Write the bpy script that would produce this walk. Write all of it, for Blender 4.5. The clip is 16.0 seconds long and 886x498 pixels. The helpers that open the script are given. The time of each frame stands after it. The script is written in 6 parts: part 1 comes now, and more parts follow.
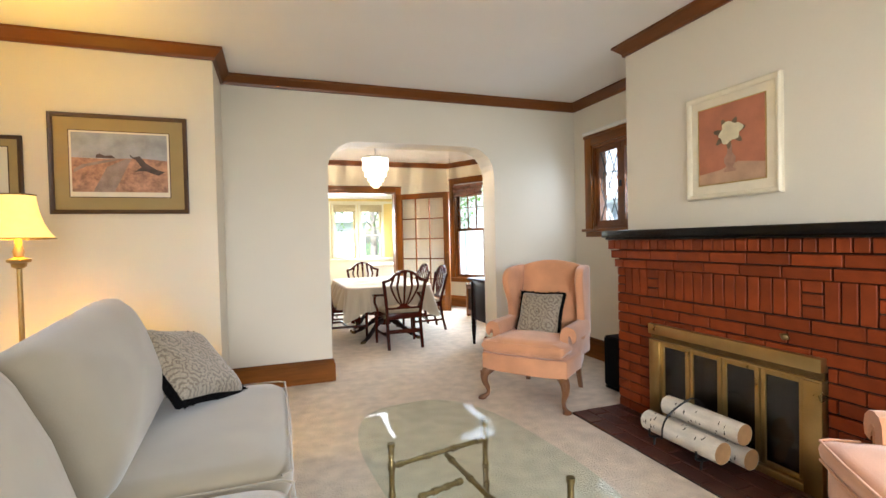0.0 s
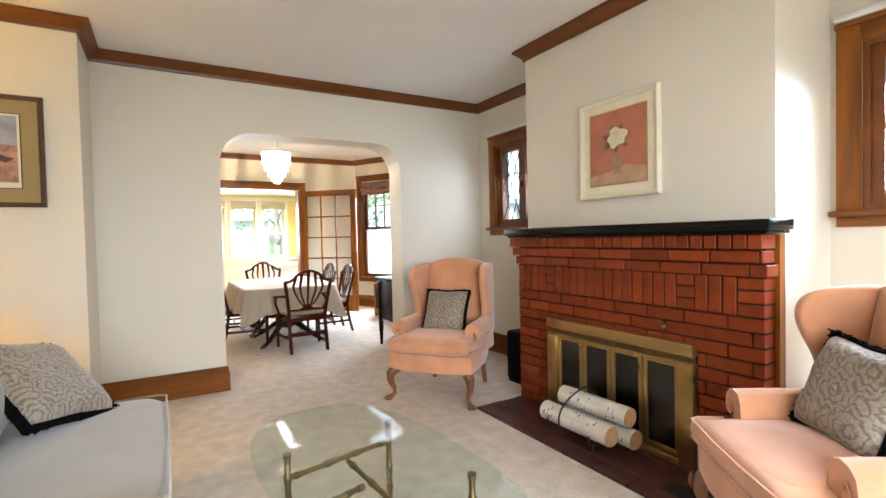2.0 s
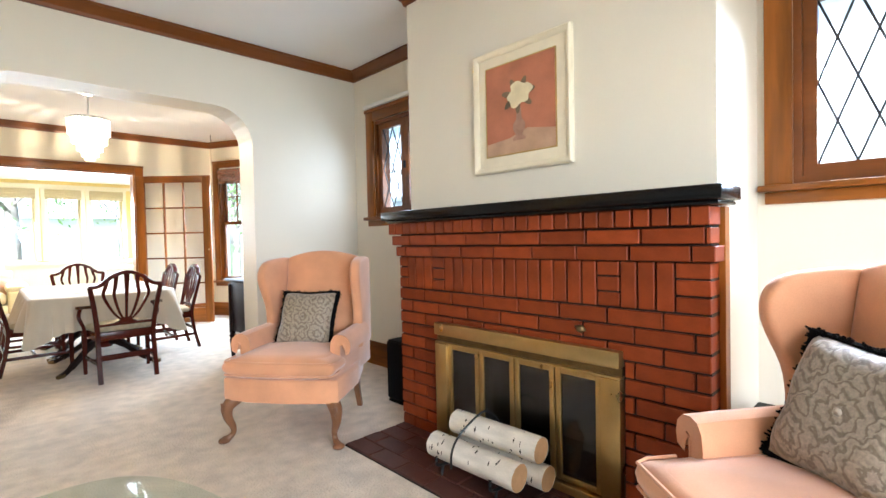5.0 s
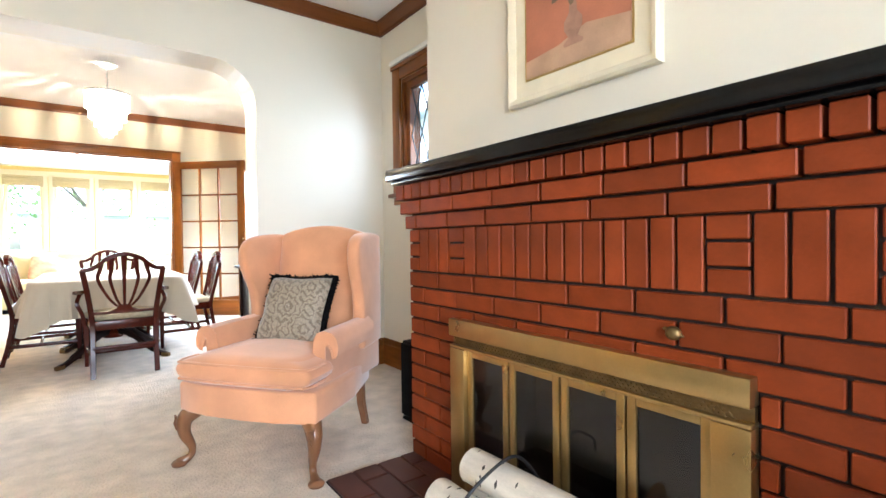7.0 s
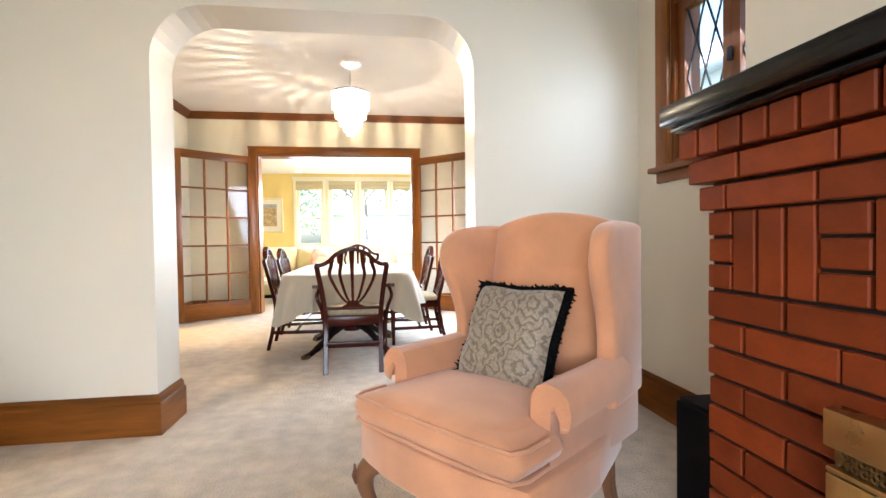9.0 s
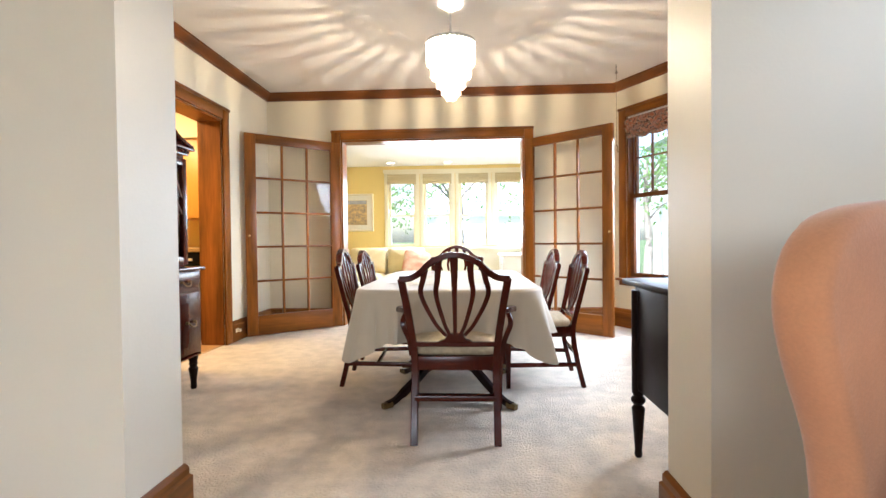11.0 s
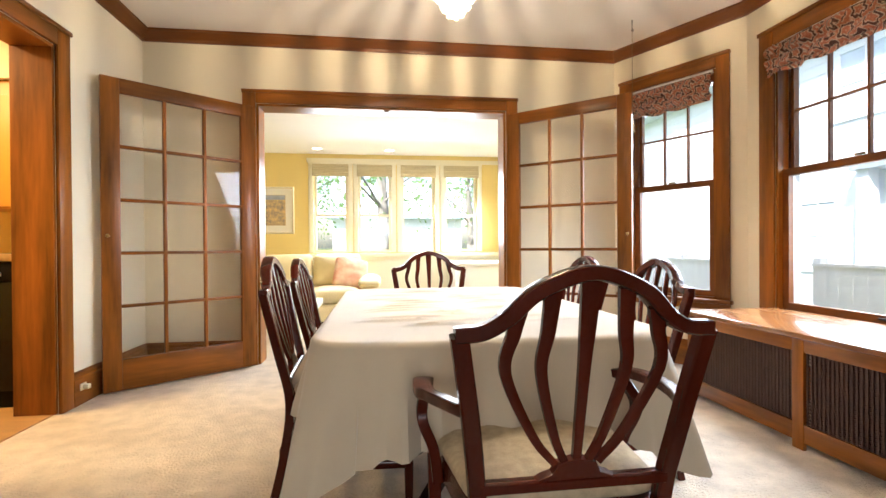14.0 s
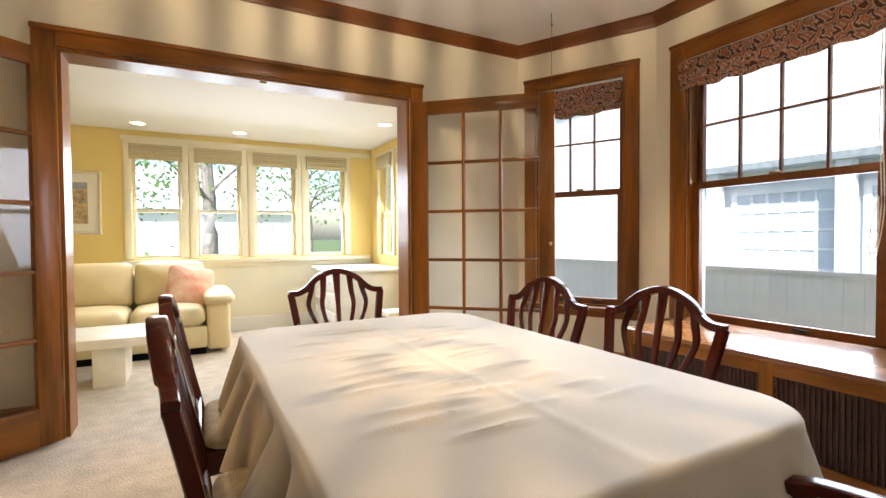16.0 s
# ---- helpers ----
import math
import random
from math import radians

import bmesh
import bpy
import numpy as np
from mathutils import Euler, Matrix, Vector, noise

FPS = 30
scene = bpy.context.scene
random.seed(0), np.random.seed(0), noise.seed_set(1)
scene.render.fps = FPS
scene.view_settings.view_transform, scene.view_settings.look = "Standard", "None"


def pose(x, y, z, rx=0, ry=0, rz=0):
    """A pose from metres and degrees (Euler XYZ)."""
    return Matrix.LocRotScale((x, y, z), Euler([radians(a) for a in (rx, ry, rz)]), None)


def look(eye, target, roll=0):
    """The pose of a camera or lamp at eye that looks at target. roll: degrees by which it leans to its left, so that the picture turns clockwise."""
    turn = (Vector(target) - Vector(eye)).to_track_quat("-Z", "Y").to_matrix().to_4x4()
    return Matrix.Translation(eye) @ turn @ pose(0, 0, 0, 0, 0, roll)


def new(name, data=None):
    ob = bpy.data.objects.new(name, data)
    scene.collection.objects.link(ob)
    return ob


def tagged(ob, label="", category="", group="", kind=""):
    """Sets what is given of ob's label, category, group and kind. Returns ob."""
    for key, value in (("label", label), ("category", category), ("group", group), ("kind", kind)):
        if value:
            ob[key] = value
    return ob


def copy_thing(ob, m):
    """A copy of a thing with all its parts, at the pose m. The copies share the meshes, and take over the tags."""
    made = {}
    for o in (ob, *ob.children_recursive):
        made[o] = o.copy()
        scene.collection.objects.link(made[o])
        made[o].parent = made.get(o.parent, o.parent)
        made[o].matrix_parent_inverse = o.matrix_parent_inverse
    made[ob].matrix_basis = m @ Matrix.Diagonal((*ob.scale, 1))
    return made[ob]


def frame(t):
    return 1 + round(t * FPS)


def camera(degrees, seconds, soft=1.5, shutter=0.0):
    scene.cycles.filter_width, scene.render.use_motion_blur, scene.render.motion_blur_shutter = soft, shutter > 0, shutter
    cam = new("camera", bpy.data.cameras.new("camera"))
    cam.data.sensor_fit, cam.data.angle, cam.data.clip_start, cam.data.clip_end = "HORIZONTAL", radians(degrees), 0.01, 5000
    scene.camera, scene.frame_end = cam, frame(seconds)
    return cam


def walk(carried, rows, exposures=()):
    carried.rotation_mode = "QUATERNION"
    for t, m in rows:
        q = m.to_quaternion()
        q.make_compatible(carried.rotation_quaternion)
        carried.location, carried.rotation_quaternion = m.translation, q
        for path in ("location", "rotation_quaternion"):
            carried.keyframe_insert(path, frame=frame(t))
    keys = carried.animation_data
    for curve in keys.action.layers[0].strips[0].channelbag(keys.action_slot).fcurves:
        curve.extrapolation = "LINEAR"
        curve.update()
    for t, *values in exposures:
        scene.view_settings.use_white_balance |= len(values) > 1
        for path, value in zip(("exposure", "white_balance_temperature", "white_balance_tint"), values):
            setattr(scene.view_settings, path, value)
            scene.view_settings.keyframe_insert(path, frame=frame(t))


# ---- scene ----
EXPO = 2.1
cam = camera(86.2, 16.0)
PATH = [
    (0, (-3.033, -4.277, 1.232), (-2.361, -2.394, 1.192), -1.3),
    (0.5, (-3.026, -4.275, 1.231), (-2.269, -2.424, 1.188), -1.3),
    (1, (-3.014, -4.274, 1.228), (-2.167, -2.462, 1.182), -1.3),
    (1.5, (-3.006, -4.266, 1.225), (-2.074, -2.497, 1.178), -1.3),
    (2, (-2.98, -4.247, 1.222), (-1.966, -2.523, 1.17), -1.3),
    (2.5, (-2.955, -4.186, 1.214), (-1.858, -2.514, 1.163), -1.3),
    (3, (-2.925, -4.11, 1.216), (-1.728, -2.508, 1.162), -1.3),
    (3.5, (-2.851, -4.034, 1.216), (-1.556, -2.511, 1.157), -1.4),
    (4, (-2.744, -3.914, 1.193), (-1.351, -2.48, 1.143), -1.3),
    (6.5, (-1.994, -3.384, 0.984), (-0.68, -1.878, 0.957), -0.7),
    (7, (-1.837, -3.266, 0.952), (-0.647, -1.658, 0.919), -0.7),
    (7.5, (-1.695, -3.15, 0.939), (-0.698, -1.416, 0.899), -0.8),
    (8, (-1.574, -2.978, 0.922), (-0.824, -1.124, 0.886), -0.9),
    (8.5, (-1.523, -2.77, 0.927), (-1.028, -0.832, 0.892), -0.7),
    (9, (-1.491, -2.515, 0.95), (-1.207, -0.536, 0.908), -0.8),
    (9.5, (-1.499, -2.202, 0.954), (-1.39, -0.206, 0.912), -0.8),
    (10, (-1.52, -1.908, 0.961), (-1.539, 0.092, 0.92), -0.7),
    (10.2, (-1.533, -1.78, 0.964), (-1.586, 0.219, 0.923), -0.6),
    (12.5, (-1.75, -0.514, 0.934), (-1.874, 1.482, 0.911), -0.6),
    (13, (-1.825, -0.314, 0.934), (-1.903, 1.684, 0.914), -0.5),
    (13.5, (-1.917, -0.127, 0.944), (-1.858, 1.872, 0.923), -0.4),
    (14, (-2.042, 0.042, 0.94), (-1.775, 2.024, 0.927), -0.4),
    (14.5, (-2.145, 0.216, 0.961), (-1.704, 2.167, 0.94), -0.3),
    (15, (-2.226, 0.393, 0.997), (-1.609, 2.296, 0.973), -0.4),
    (15.5, (-2.301, 0.587, 1.054), (-1.485, 2.413, 1.012), -0.4),
    (16, (-2.404, 0.798, 1.068), (-1.46, 2.56, 1.019), -0.4),
]
walk(cam, [(t, look(e, g, r)) for t, e, g, r in PATH], exposures=[
    (0, EXPO - 0.22, 6000, 12), (2, EXPO - 0.18, 5850, 12), (4, EXPO - 0.02, 5650, 10), (7, EXPO + 0.45, 5500, 10), (9, EXPO + 0.08, 5750, 12),
    (10, EXPO - 0.22, 5700, 12), (12.5, EXPO - 0.25, 5950, 13), (14.5, EXPO - 0.38, 6250, 13), (16, EXPO - 0.88, 6200, 13)])

# ---- world and light ----
world = bpy.data.worlds.new("sky")
scene.world = world
world.use_nodes = True
wn, wl = world.node_tree.nodes, world.node_tree.links
sky = wn.new("ShaderNodeTexSky")
sky.sky_type, sky.sun_disc = "NISHITA", False
sky.sun_elevation, sky.sun_rotation = radians(44), radians(-138)
sky.air_density, sky.dust_density = 1.2, 2.5
wl.new(sky.outputs[0], wn["Background"].inputs[0])
wn["Background"].inputs[1].default_value = 0.15


def lamp(name, kind, m, watts, color=(1, 1, 1), size=0.1, size_y=None, spread=None):
    d = bpy.data.lights.new(name, kind)
    d.energy, d.color = watts, color
    if kind == "AREA":
        d.shape, d.size, d.size_y = "RECTANGLE", size, size_y or size
        if spread:
            d.spread = radians(spread)
    elif kind == "SUN":
        d.angle = radians(size)
    else:
        d.shadow_soft_size = size
    ob = new(name, d)
    ob.matrix_world = m
    return ob


DAY = (0.92, 0.97, 1.0)
BLUE = (0.82, 0.91, 1.0)
WARM = (1.0, 0.72, 0.42)
sun_way = (-0.50, -0.55, 0.67)
lamp("sun", "SUN", look(sun_way, (0, 0, 0)), 4.5, (1.0, 0.96, 0.9), 2)
# daylight that the sky sends through the window openings
lamp("daylight_bay_side", "AREA", look((0.34, 3.56, 1.4), (-0.6, 2.95, 0.2)), 11, BLUE, 0.65, 1.5, 115)
lamp("daylight_bay_front", "AREA", look((0.62, 2.28, 1.4), (-0.8, 2.28, 0.4)), 21, BLUE, 0.98, 1.6, 115)
lamp("daylight_sunroom_back", "AREA", look((-1.75, 6.80, 1.45), (-1.75, 5.0, 0.3)), 35, DAY, 2.4, 1.1, 140)
lamp("daylight_sunroom_side", "AREA", look((-0.22, 5.6, 1.45), (-1.5, 5.6, 0.5)), 15, DAY, 1.8, 1.1, 140)
lamp("daylight_living_back", "AREA", look((-2.8, -6.46, 1.5), (-2.1, -4.2, -0.2)), 26, DAY, 2.6, 1.5, 110)
lamp("daylight_leaded_a", "AREA", look((0.10, -0.69, 1.68), (-1.0, -0.69, 1.0)), 3.0, BLUE, 0.62, 0.7)
lamp("daylight_leaded_b", "AREA", look((0.15, -3.64, 1.68), (-1.5, -3.6, 0.7)), 14, BLUE, 0.62, 0.7, 95)
lamp("chandelier_bulb", "POINT", pose(-1.70, 2.12, 2.275), 58, (1.0, 0.79, 0.50), 0.011)
lamp("floor_lamp_bulb", "POINT", pose(-4.27, -1.25, 1.42), 19, (1.0, 0.56, 0.05), 0.05)
lamp("kitchen_light", "AREA", look((-5.0, 2.4, 2.4), (-5.0, 2.4, 0)), 28, (1.0, 0.70, 0.30), 0.5)
for lx, ly in ((-2.83, 6.35), (-1.9, 6.38), (-0.63, 5.33), (-3.8, 6.35)):
    lamp("downlight_bulb", "SPOT", look((lx, ly, 2.19), (lx, ly, 0)), 7, (1.0, 0.8, 0.5), 0.05)


# ---- materials ----
MATS = {}


def shader(name, color, rough=0.6, metal=0.0, vary=0.10, scale=12.0, bump=0.1, fine=180.0, stretch=(1, 1, 1), coat=0.0,
           second=None, sheen=0.0, rand=0.0, spec=0.5, glow=0.0, glow_color=None, transmission=0.0, dist=0.003):
    """A principled surface with colour variation at two scales and fine relief."""
    if name in MATS:
        return MATS[name]
    m = bpy.data.materials.new(name)
    m.use_nodes = True
    n, l = m.node_tree.nodes, m.node_tree.links
    b = n["Principled BSDF"]
    b.inputs["Roughness"].default_value, b.inputs["Metallic"].default_value = rough, metal
    b.inputs["Coat Weight"].default_value, b.inputs["Sheen Weight"].default_value = coat, sheen
    b.inputs["Coat Roughness"].default_value = 0.12
    b.inputs["Specular IOR Level"].default_value = spec
    b.inputs["Transmission Weight"].default_value = transmission
    tc, mp = n.new("ShaderNodeTexCoord"), n.new("ShaderNodeMapping")
    mp.inputs["Scale"].default_value = stretch
    l.new(tc.outputs["Object"], mp.inputs[0])
    big, small = n.new("ShaderNodeTexNoise"), n.new("ShaderNodeTexNoise")
    big.inputs["Scale"].default_value, small.inputs["Scale"].default_value = scale, fine
    big.inputs["Detail"].default_value, small.inputs["Detail"].default_value = 4, 3
    for t in (big, small):
        l.new(mp.outputs[0], t.inputs["Vector"])
    mix = n.new("ShaderNodeMix")
    mix.data_type = "RGBA"
    dark = second or tuple(c * (1 - vary * 2.2) for c in color)
    light = tuple(min(1, c * (1 + vary * 0.7)) for c in color)
    mix.inputs["A"].default_value, mix.inputs["B"].default_value = (*dark, 1), (*light, 1)
    add = n.new("ShaderNodeMath")
    add.operation = "MULTIPLY_ADD"
    l.new(small.outputs["Fac"], add.inputs[0])
    add.inputs[1].default_value = 0.45
    ramp = n.new("ShaderNodeMapRange")
    ramp.inputs["From Min"].default_value, ramp.inputs["From Max"].default_value = 0.32, 0.68
    ramp.inputs["To Min"].default_value, ramp.inputs["To Max"].default_value = 0.0, 0.62
    l.new(big.outputs["Fac"], ramp.inputs["Value"])
    l.new(ramp.outputs[0], add.inputs[2])
    l.new(add.outputs[0], mix.inputs["Factor"])
    out = mix.outputs["Result"]
    if rand:
        info, hsv = n.new("ShaderNodeObjectInfo"), n.new("ShaderNodeHueSaturation")
        mr = n.new("ShaderNodeMapRange")
        mr.inputs["To Min"].default_value, mr.inputs["To Max"].default_value = 1 - rand, 1 + rand
        l.new(info.outputs["Random"], mr.inputs["Value"])
        l.new(mr.outputs[0], hsv.inputs["Value"])
        l.new(out, hsv.inputs["Color"])
        out = hsv.outputs[0]
    l.new(out, b.inputs["Base Color"])
    rr = n.new("ShaderNodeMapRange")
    rr.inputs["To Min"].default_value, rr.inputs["To Max"].default_value = max(0.03, rough - 0.08), min(1, rough + 0.08)
    l.new(big.outputs["Fac"], rr.inputs["Value"])
    l.new(rr.outputs[0], b.inputs["Roughness"])
    if bump:
        bp = n.new("ShaderNodeBump")
        bp.inputs["Strength"].default_value, bp.inputs["Distance"].default_value = bump, dist
        l.new(small.outputs["Fac"], bp.inputs["Height"])
        l.new(bp.outputs[0], b.inputs["Normal"])
    if glow:
        b.inputs["Emission Color"].default_value = (*(glow_color or color), 1)
        b.inputs["Emission Strength"].default_value = glow
    MATS[name] = m
    return m


def glass(name, tint=(1, 1, 1), rough=0.0, mirror=0.03, graze=0.55):
    """Thin window glass: clear, with a mirror image that grows at grazing angles."""
    m = bpy.data.materials.new(name)
    m.use_nodes = True
    n, l = m.node_tree.nodes, m.node_tree.links
    n.remove(n["Principled BSDF"])
    tr, gl, mx, lw = n.new("ShaderNodeBsdfTransparent"), n.new("ShaderNodeBsdfGlossy"), n.new("ShaderNodeMixShader"), n.new("ShaderNodeLayerWeight")
    tr.inputs[0].default_value = (*tint, 1)
    gl.inputs["Roughness"].default_value = rough
    lw.inputs["Blend"].default_value = 0.5
    up, sc = n.new("ShaderNodeMath"), n.new("ShaderNodeMath")
    up.operation, sc.operation = "POWER", "MULTIPLY_ADD"
    up.inputs[1].default_value = 5
    sc.inputs[1].default_value, sc.inputs[2].default_value = graze, mirror
    l.new(lw.outputs["Facing"], up.inputs[0])
    l.new(up.outputs[0], sc.inputs[0])
    l.new(sc.outputs[0], mx.inputs[0])
    l.new(tr.outputs[0], mx.inputs[1])
    l.new(gl.outputs[0], mx.inputs[2])
    l.new(mx.outputs[0], n["Material Output"].inputs[0])
    return m


def damask(name, ground, figure, line, cell=0.2, petals=8, rings=9.0):
    """Woven damask: rosettes of rounded petals in staggered cells, scrolls between them, in three near tones."""
    m = bpy.data.materials.new(name)
    m.use_nodes = True
    n, l = m.node_tree.nodes, m.node_tree.links
    b = n["Principled BSDF"]
    b.inputs["Roughness"].default_value, b.inputs["Sheen Weight"].default_value = 0.55, 0.3

    def calc(op, a, c=0.0, e=0.0):
        q = n.new("ShaderNodeMath")
        q.operation = op
        for k, v in enumerate((a, c, e)):
            if isinstance(v, (int, float)):
                q.inputs[k].default_value = v
            else:
                l.new(v, q.inputs[k])
        return q.outputs[0]

    tc, sep, warp = n.new("ShaderNodeTexCoord"), n.new("ShaderNodeSeparateXYZ"), n.new("ShaderNodeTexNoise")
    warp.inputs["Scale"].default_value, warp.inputs["Detail"].default_value = 26, 3
    l.new(tc.outputs["Object"], sep.inputs[0])
    l.new(tc.outputs["Object"], warp.inputs["Vector"])
    shift = calc("MULTIPLY_ADD", warp.outputs["Fac"], 0.30, -0.15)
    u, v = calc("ADD", calc("DIVIDE", sep.outputs["X"], cell), shift), calc("SUBTRACT", calc("DIVIDE", sep.outputs["Z"], cell), shift)
    u, v = calc("ADD", calc("ADD", u, v), 0.5), calc("ADD", calc("SUBTRACT", u, v), 0.5)
    u, v = calc("SUBTRACT", calc("FRACT", u), 0.5), calc("SUBTRACT", calc("FRACT", v), 0.5)
    rad = calc("SQRT", calc("ADD", calc("MULTIPLY", u, u), calc("MULTIPLY", v, v)))
    leafy = calc("MULTIPLY", calc("SINE", calc("MULTIPLY", calc("ARCTAN2", v, u), float(petals))), calc("MULTIPLY", rad, 3.2))
    wave = calc("SINE", calc("ADD", calc("MULTIPLY", rad, rings * 6.28 / 1.4), leafy))
    half = calc("MULTIPLY_ADD", wave, 0.5, 0.5)
    ramp = n.new("ShaderNodeValToRGB")
    e = ramp.color_ramp.elements
    e[0].position, e[0].color = 0.08, (*line, 1)
    e[1].position, e[1].color = 0.38, (*figure, 1)
    x = e.new(0.80)
    x.color = (*ground, 1)
    l.new(half, ramp.inputs[0])
    weave = n.new("ShaderNodeTexNoise")
    weave.inputs["Scale"].default_value, weave.inputs["Detail"].default_value = 110, 5
    l.new(tc.outputs["Object"], weave.inputs["Vector"])
    mx, fade = n.new("ShaderNodeMix"), n.new("ShaderNodeMapRange")
    mx.data_type, mx.blend_type = "RGBA", "MULTIPLY"
    mx.inputs["Factor"].default_value = 0.75
    l.new(ramp.outputs[0], mx.inputs["A"])
    fade.inputs["From Min"].default_value, fade.inputs["From Max"].default_value = 0.25, 0.7
    fade.inputs["To Min"].default_value, fade.inputs["To Max"].default_value = 0.4, 1.0
    l.new(weave.outputs["Fac"], fade.inputs["Value"])
    l.new(fade.outputs[0], mx.inputs["B"])
    l.new(mx.outputs["Result"], b.inputs["Base Color"])
    bp = n.new("ShaderNodeBump")
    bp.inputs["Strength"].default_value, bp.inputs["Distance"].default_value = 0.35, 0.003
    l.new(half, bp.inputs["Height"])
    l.new(bp.outputs[0], b.inputs["Normal"])
    return m


PLASTER = shader("plaster_white", (0.76, 0.705, 0.59), 0.46, vary=0.025, scale=1.3, bump=0.12, fine=90)
PLASTER_D = shader("plaster_cream", (0.75, 0.685, 0.53), 0.65, vary=0.025, scale=1.3, bump=0.12, fine=90)
YELLOW = shader("paint_yellow", (0.78, 0.60, 0.22), 0.6, vary=0.03, scale=1.5, bump=0.08, fine=90)
CREAM = shader("paint_cream_trim", (0.80, 0.74, 0.56), 0.45, vary=0.03, scale=3, bump=0.05)
CEIL = shader("ceiling_white", (0.82, 0.805, 0.785), 0.75, vary=0.02, scale=1.5, bump=0.10, fine=120)
CARPET = shader("carpet_beige", (0.69, 0.585, 0.465), 0.97, vary=0.13, scale=10, bump=0.9, fine=85, sheen=0.15, dist=0.014, spec=0.1)
OAK = shader("oak_stained", (0.30, 0.098, 0.012), 0.36, vary=0.38, scale=8, bump=0.12, fine=60, stretch=(1, 1, 0.10), coat=0.12, spec=0.22)
OAK_H = shader("oak_stained_level", (0.27, 0.088, 0.011), 0.36, vary=0.38, scale=8, bump=0.12, fine=60, stretch=(0.10, 0.10, 1), coat=0.12, spec=0.22)
OAK_D = shader("oak_dark", (0.18, 0.053, 0.007), 0.38, vary=0.22, scale=5, bump=0.10, fine=70, stretch=(0.12, 0.12, 1), coat=0.1, spec=0.35)
OAK_L = shader("oak_honey", (0.40, 0.20, 0.065), 0.38, vary=0.18, scale=5, bump=0.12, fine=70, stretch=(1, 1, 0.12), coat=0.2)
MAHOG = shader("mahogany", (0.060, 0.008, 0.003), 0.24, vary=0.30, scale=7, bump=0.04, fine=60, stretch=(1, 1, 0.15), coat=0.10, spec=0.2)
MAHOG_D = shader("mahogany_dark", (0.012, 0.004, 0.003), 0.38, vary=0.2, scale=6, bump=0.05, fine=60, stretch=(0.2, 1, 1), coat=0.0, spec=0.12)
LEGWOOD = shader("carved_walnut", (0.20, 0.085, 0.035), 0.3, vary=0.2, scale=10, bump=0.08, fine=60, stretch=(1, 1, 0.2), coat=0.4)
BRICK = shader("brick_red_painted", (0.215, 0.038, 0.008), 0.5, vary=0.18, scale=8, bump=0.30, fine=110, rand=0.2, dist=0.002, spec=0.16)
MORTAR = shader("mortar_dark", (0.016, 0.009, 0.007), 0.8, vary=0.2, scale=20, bump=0.5)
TILE = shader("hearth_tile", (0.075, 0.026, 0.019), 0.38, vary=0.2, scale=9, bump=0.25, rand=0.2, spec=0.35)
BLACKGLOSS = shader("mantel_black", (0.003, 0.003, 0.003), 0.18, vary=0.2, scale=5, bump=0.04, coat=0.0, spec=0.25)
BLACK = shader("black_matte", (0.004, 0.004, 0.004), 0.6, vary=0.2, scale=20, bump=0.15, spec=0.1)
SOOT = shader("firebox_soot", (0.012, 0.011, 0.010), 0.9, vary=0.3, scale=8, bump=0.5)
BRASS = shader("brass_antique", (0.44, 0.30, 0.115), 0.30, metal=0.9, vary=0.12, scale=7, bump=0.04)
BRASS_D = shader("brass_dark", (0.23, 0.15, 0.06), 0.42, metal=0.9, vary=0.2, scale=30, bump=0.2)
IRON = shader("wrought_iron", (0.02, 0.02, 0.02), 0.5, metal=0.6, vary=0.2, bump=0.2)
PEACH = shader("velvet_peach", (0.66, 0.315, 0.16), 0.85, vary=0.15, scale=4, bump=0.15, fine=260, sheen=0.45, spec=0.2)
SOFA = shader("velvet_beige", (0.265, 0.215, 0.14), 0.8, vary=0.09, scale=4, bump=0.15, fine=260, sheen=0.5)
DAMASK = damask("damask_taupe", (0.37, 0.305, 0.225), (0.34, 0.28, 0.20), (0.20, 0.155, 0.105), 0.20, 9, 7.5)
FRINGE = shader("fringe_black", (0.006, 0.005, 0.005), 0.95, vary=0.4, scale=60, bump=1.0, fine=300, spec=0.1)
BARK = shader("birch_bark", (0.66, 0.60, 0.50), 0.75, vary=0.14, scale=9, bump=0.4, fine=90, stretch=(3, 1, 3))
BARKMARK = shader("birch_mark", (0.06, 0.045, 0.035), 0.9, vary=0.3, scale=30, bump=0.5)
LOGEND = shader("birch_cut", (0.52, 0.30, 0.13), 0.8, vary=0.15, scale=16, bump=0.3)
LINEN = shader("tablecloth_linen", (0.46, 0.39, 0.29), 0.75, vary=0.05, scale=3, bump=0.18, fine=320, sheen=0.25)
SEATCLOTH = shader("chair_seat_weave", (0.42, 0.34, 0.22), 0.8, vary=0.16, scale=40, bump=0.4, fine=220)
LEATHER = shader("leather_cream", (0.72, 0.60, 0.34), 0.5, vary=0.06, scale=4, bump=0.2, fine=90)
STONE_W = shader("table_travertine", (0.78, 0.72, 0.58), 0.4, vary=0.08, scale=6, bump=0.1)
WHITE = shader("paint_white", (0.80, 0.79, 0.75), 0.42, vary=0.03, scale=5, bump=0.05)
SILVER = shader("sash_aluminium", (0.62, 0.63, 0.64), 0.4, metal=0.4, vary=0.05, scale=9, bump=0.05)
LEAD = shader("lead_came", (0.05, 0.05, 0.05), 0.45, metal=0.6, vary=0.2, scale=30, bump=0.1)
CRYSTAL = shader("capiz_lit", (0.9, 0.82, 0.66), 0.35, vary=0.06, scale=30, bump=0.1, glow=1.1, glow_color=(1.0, 0.84, 0.58))
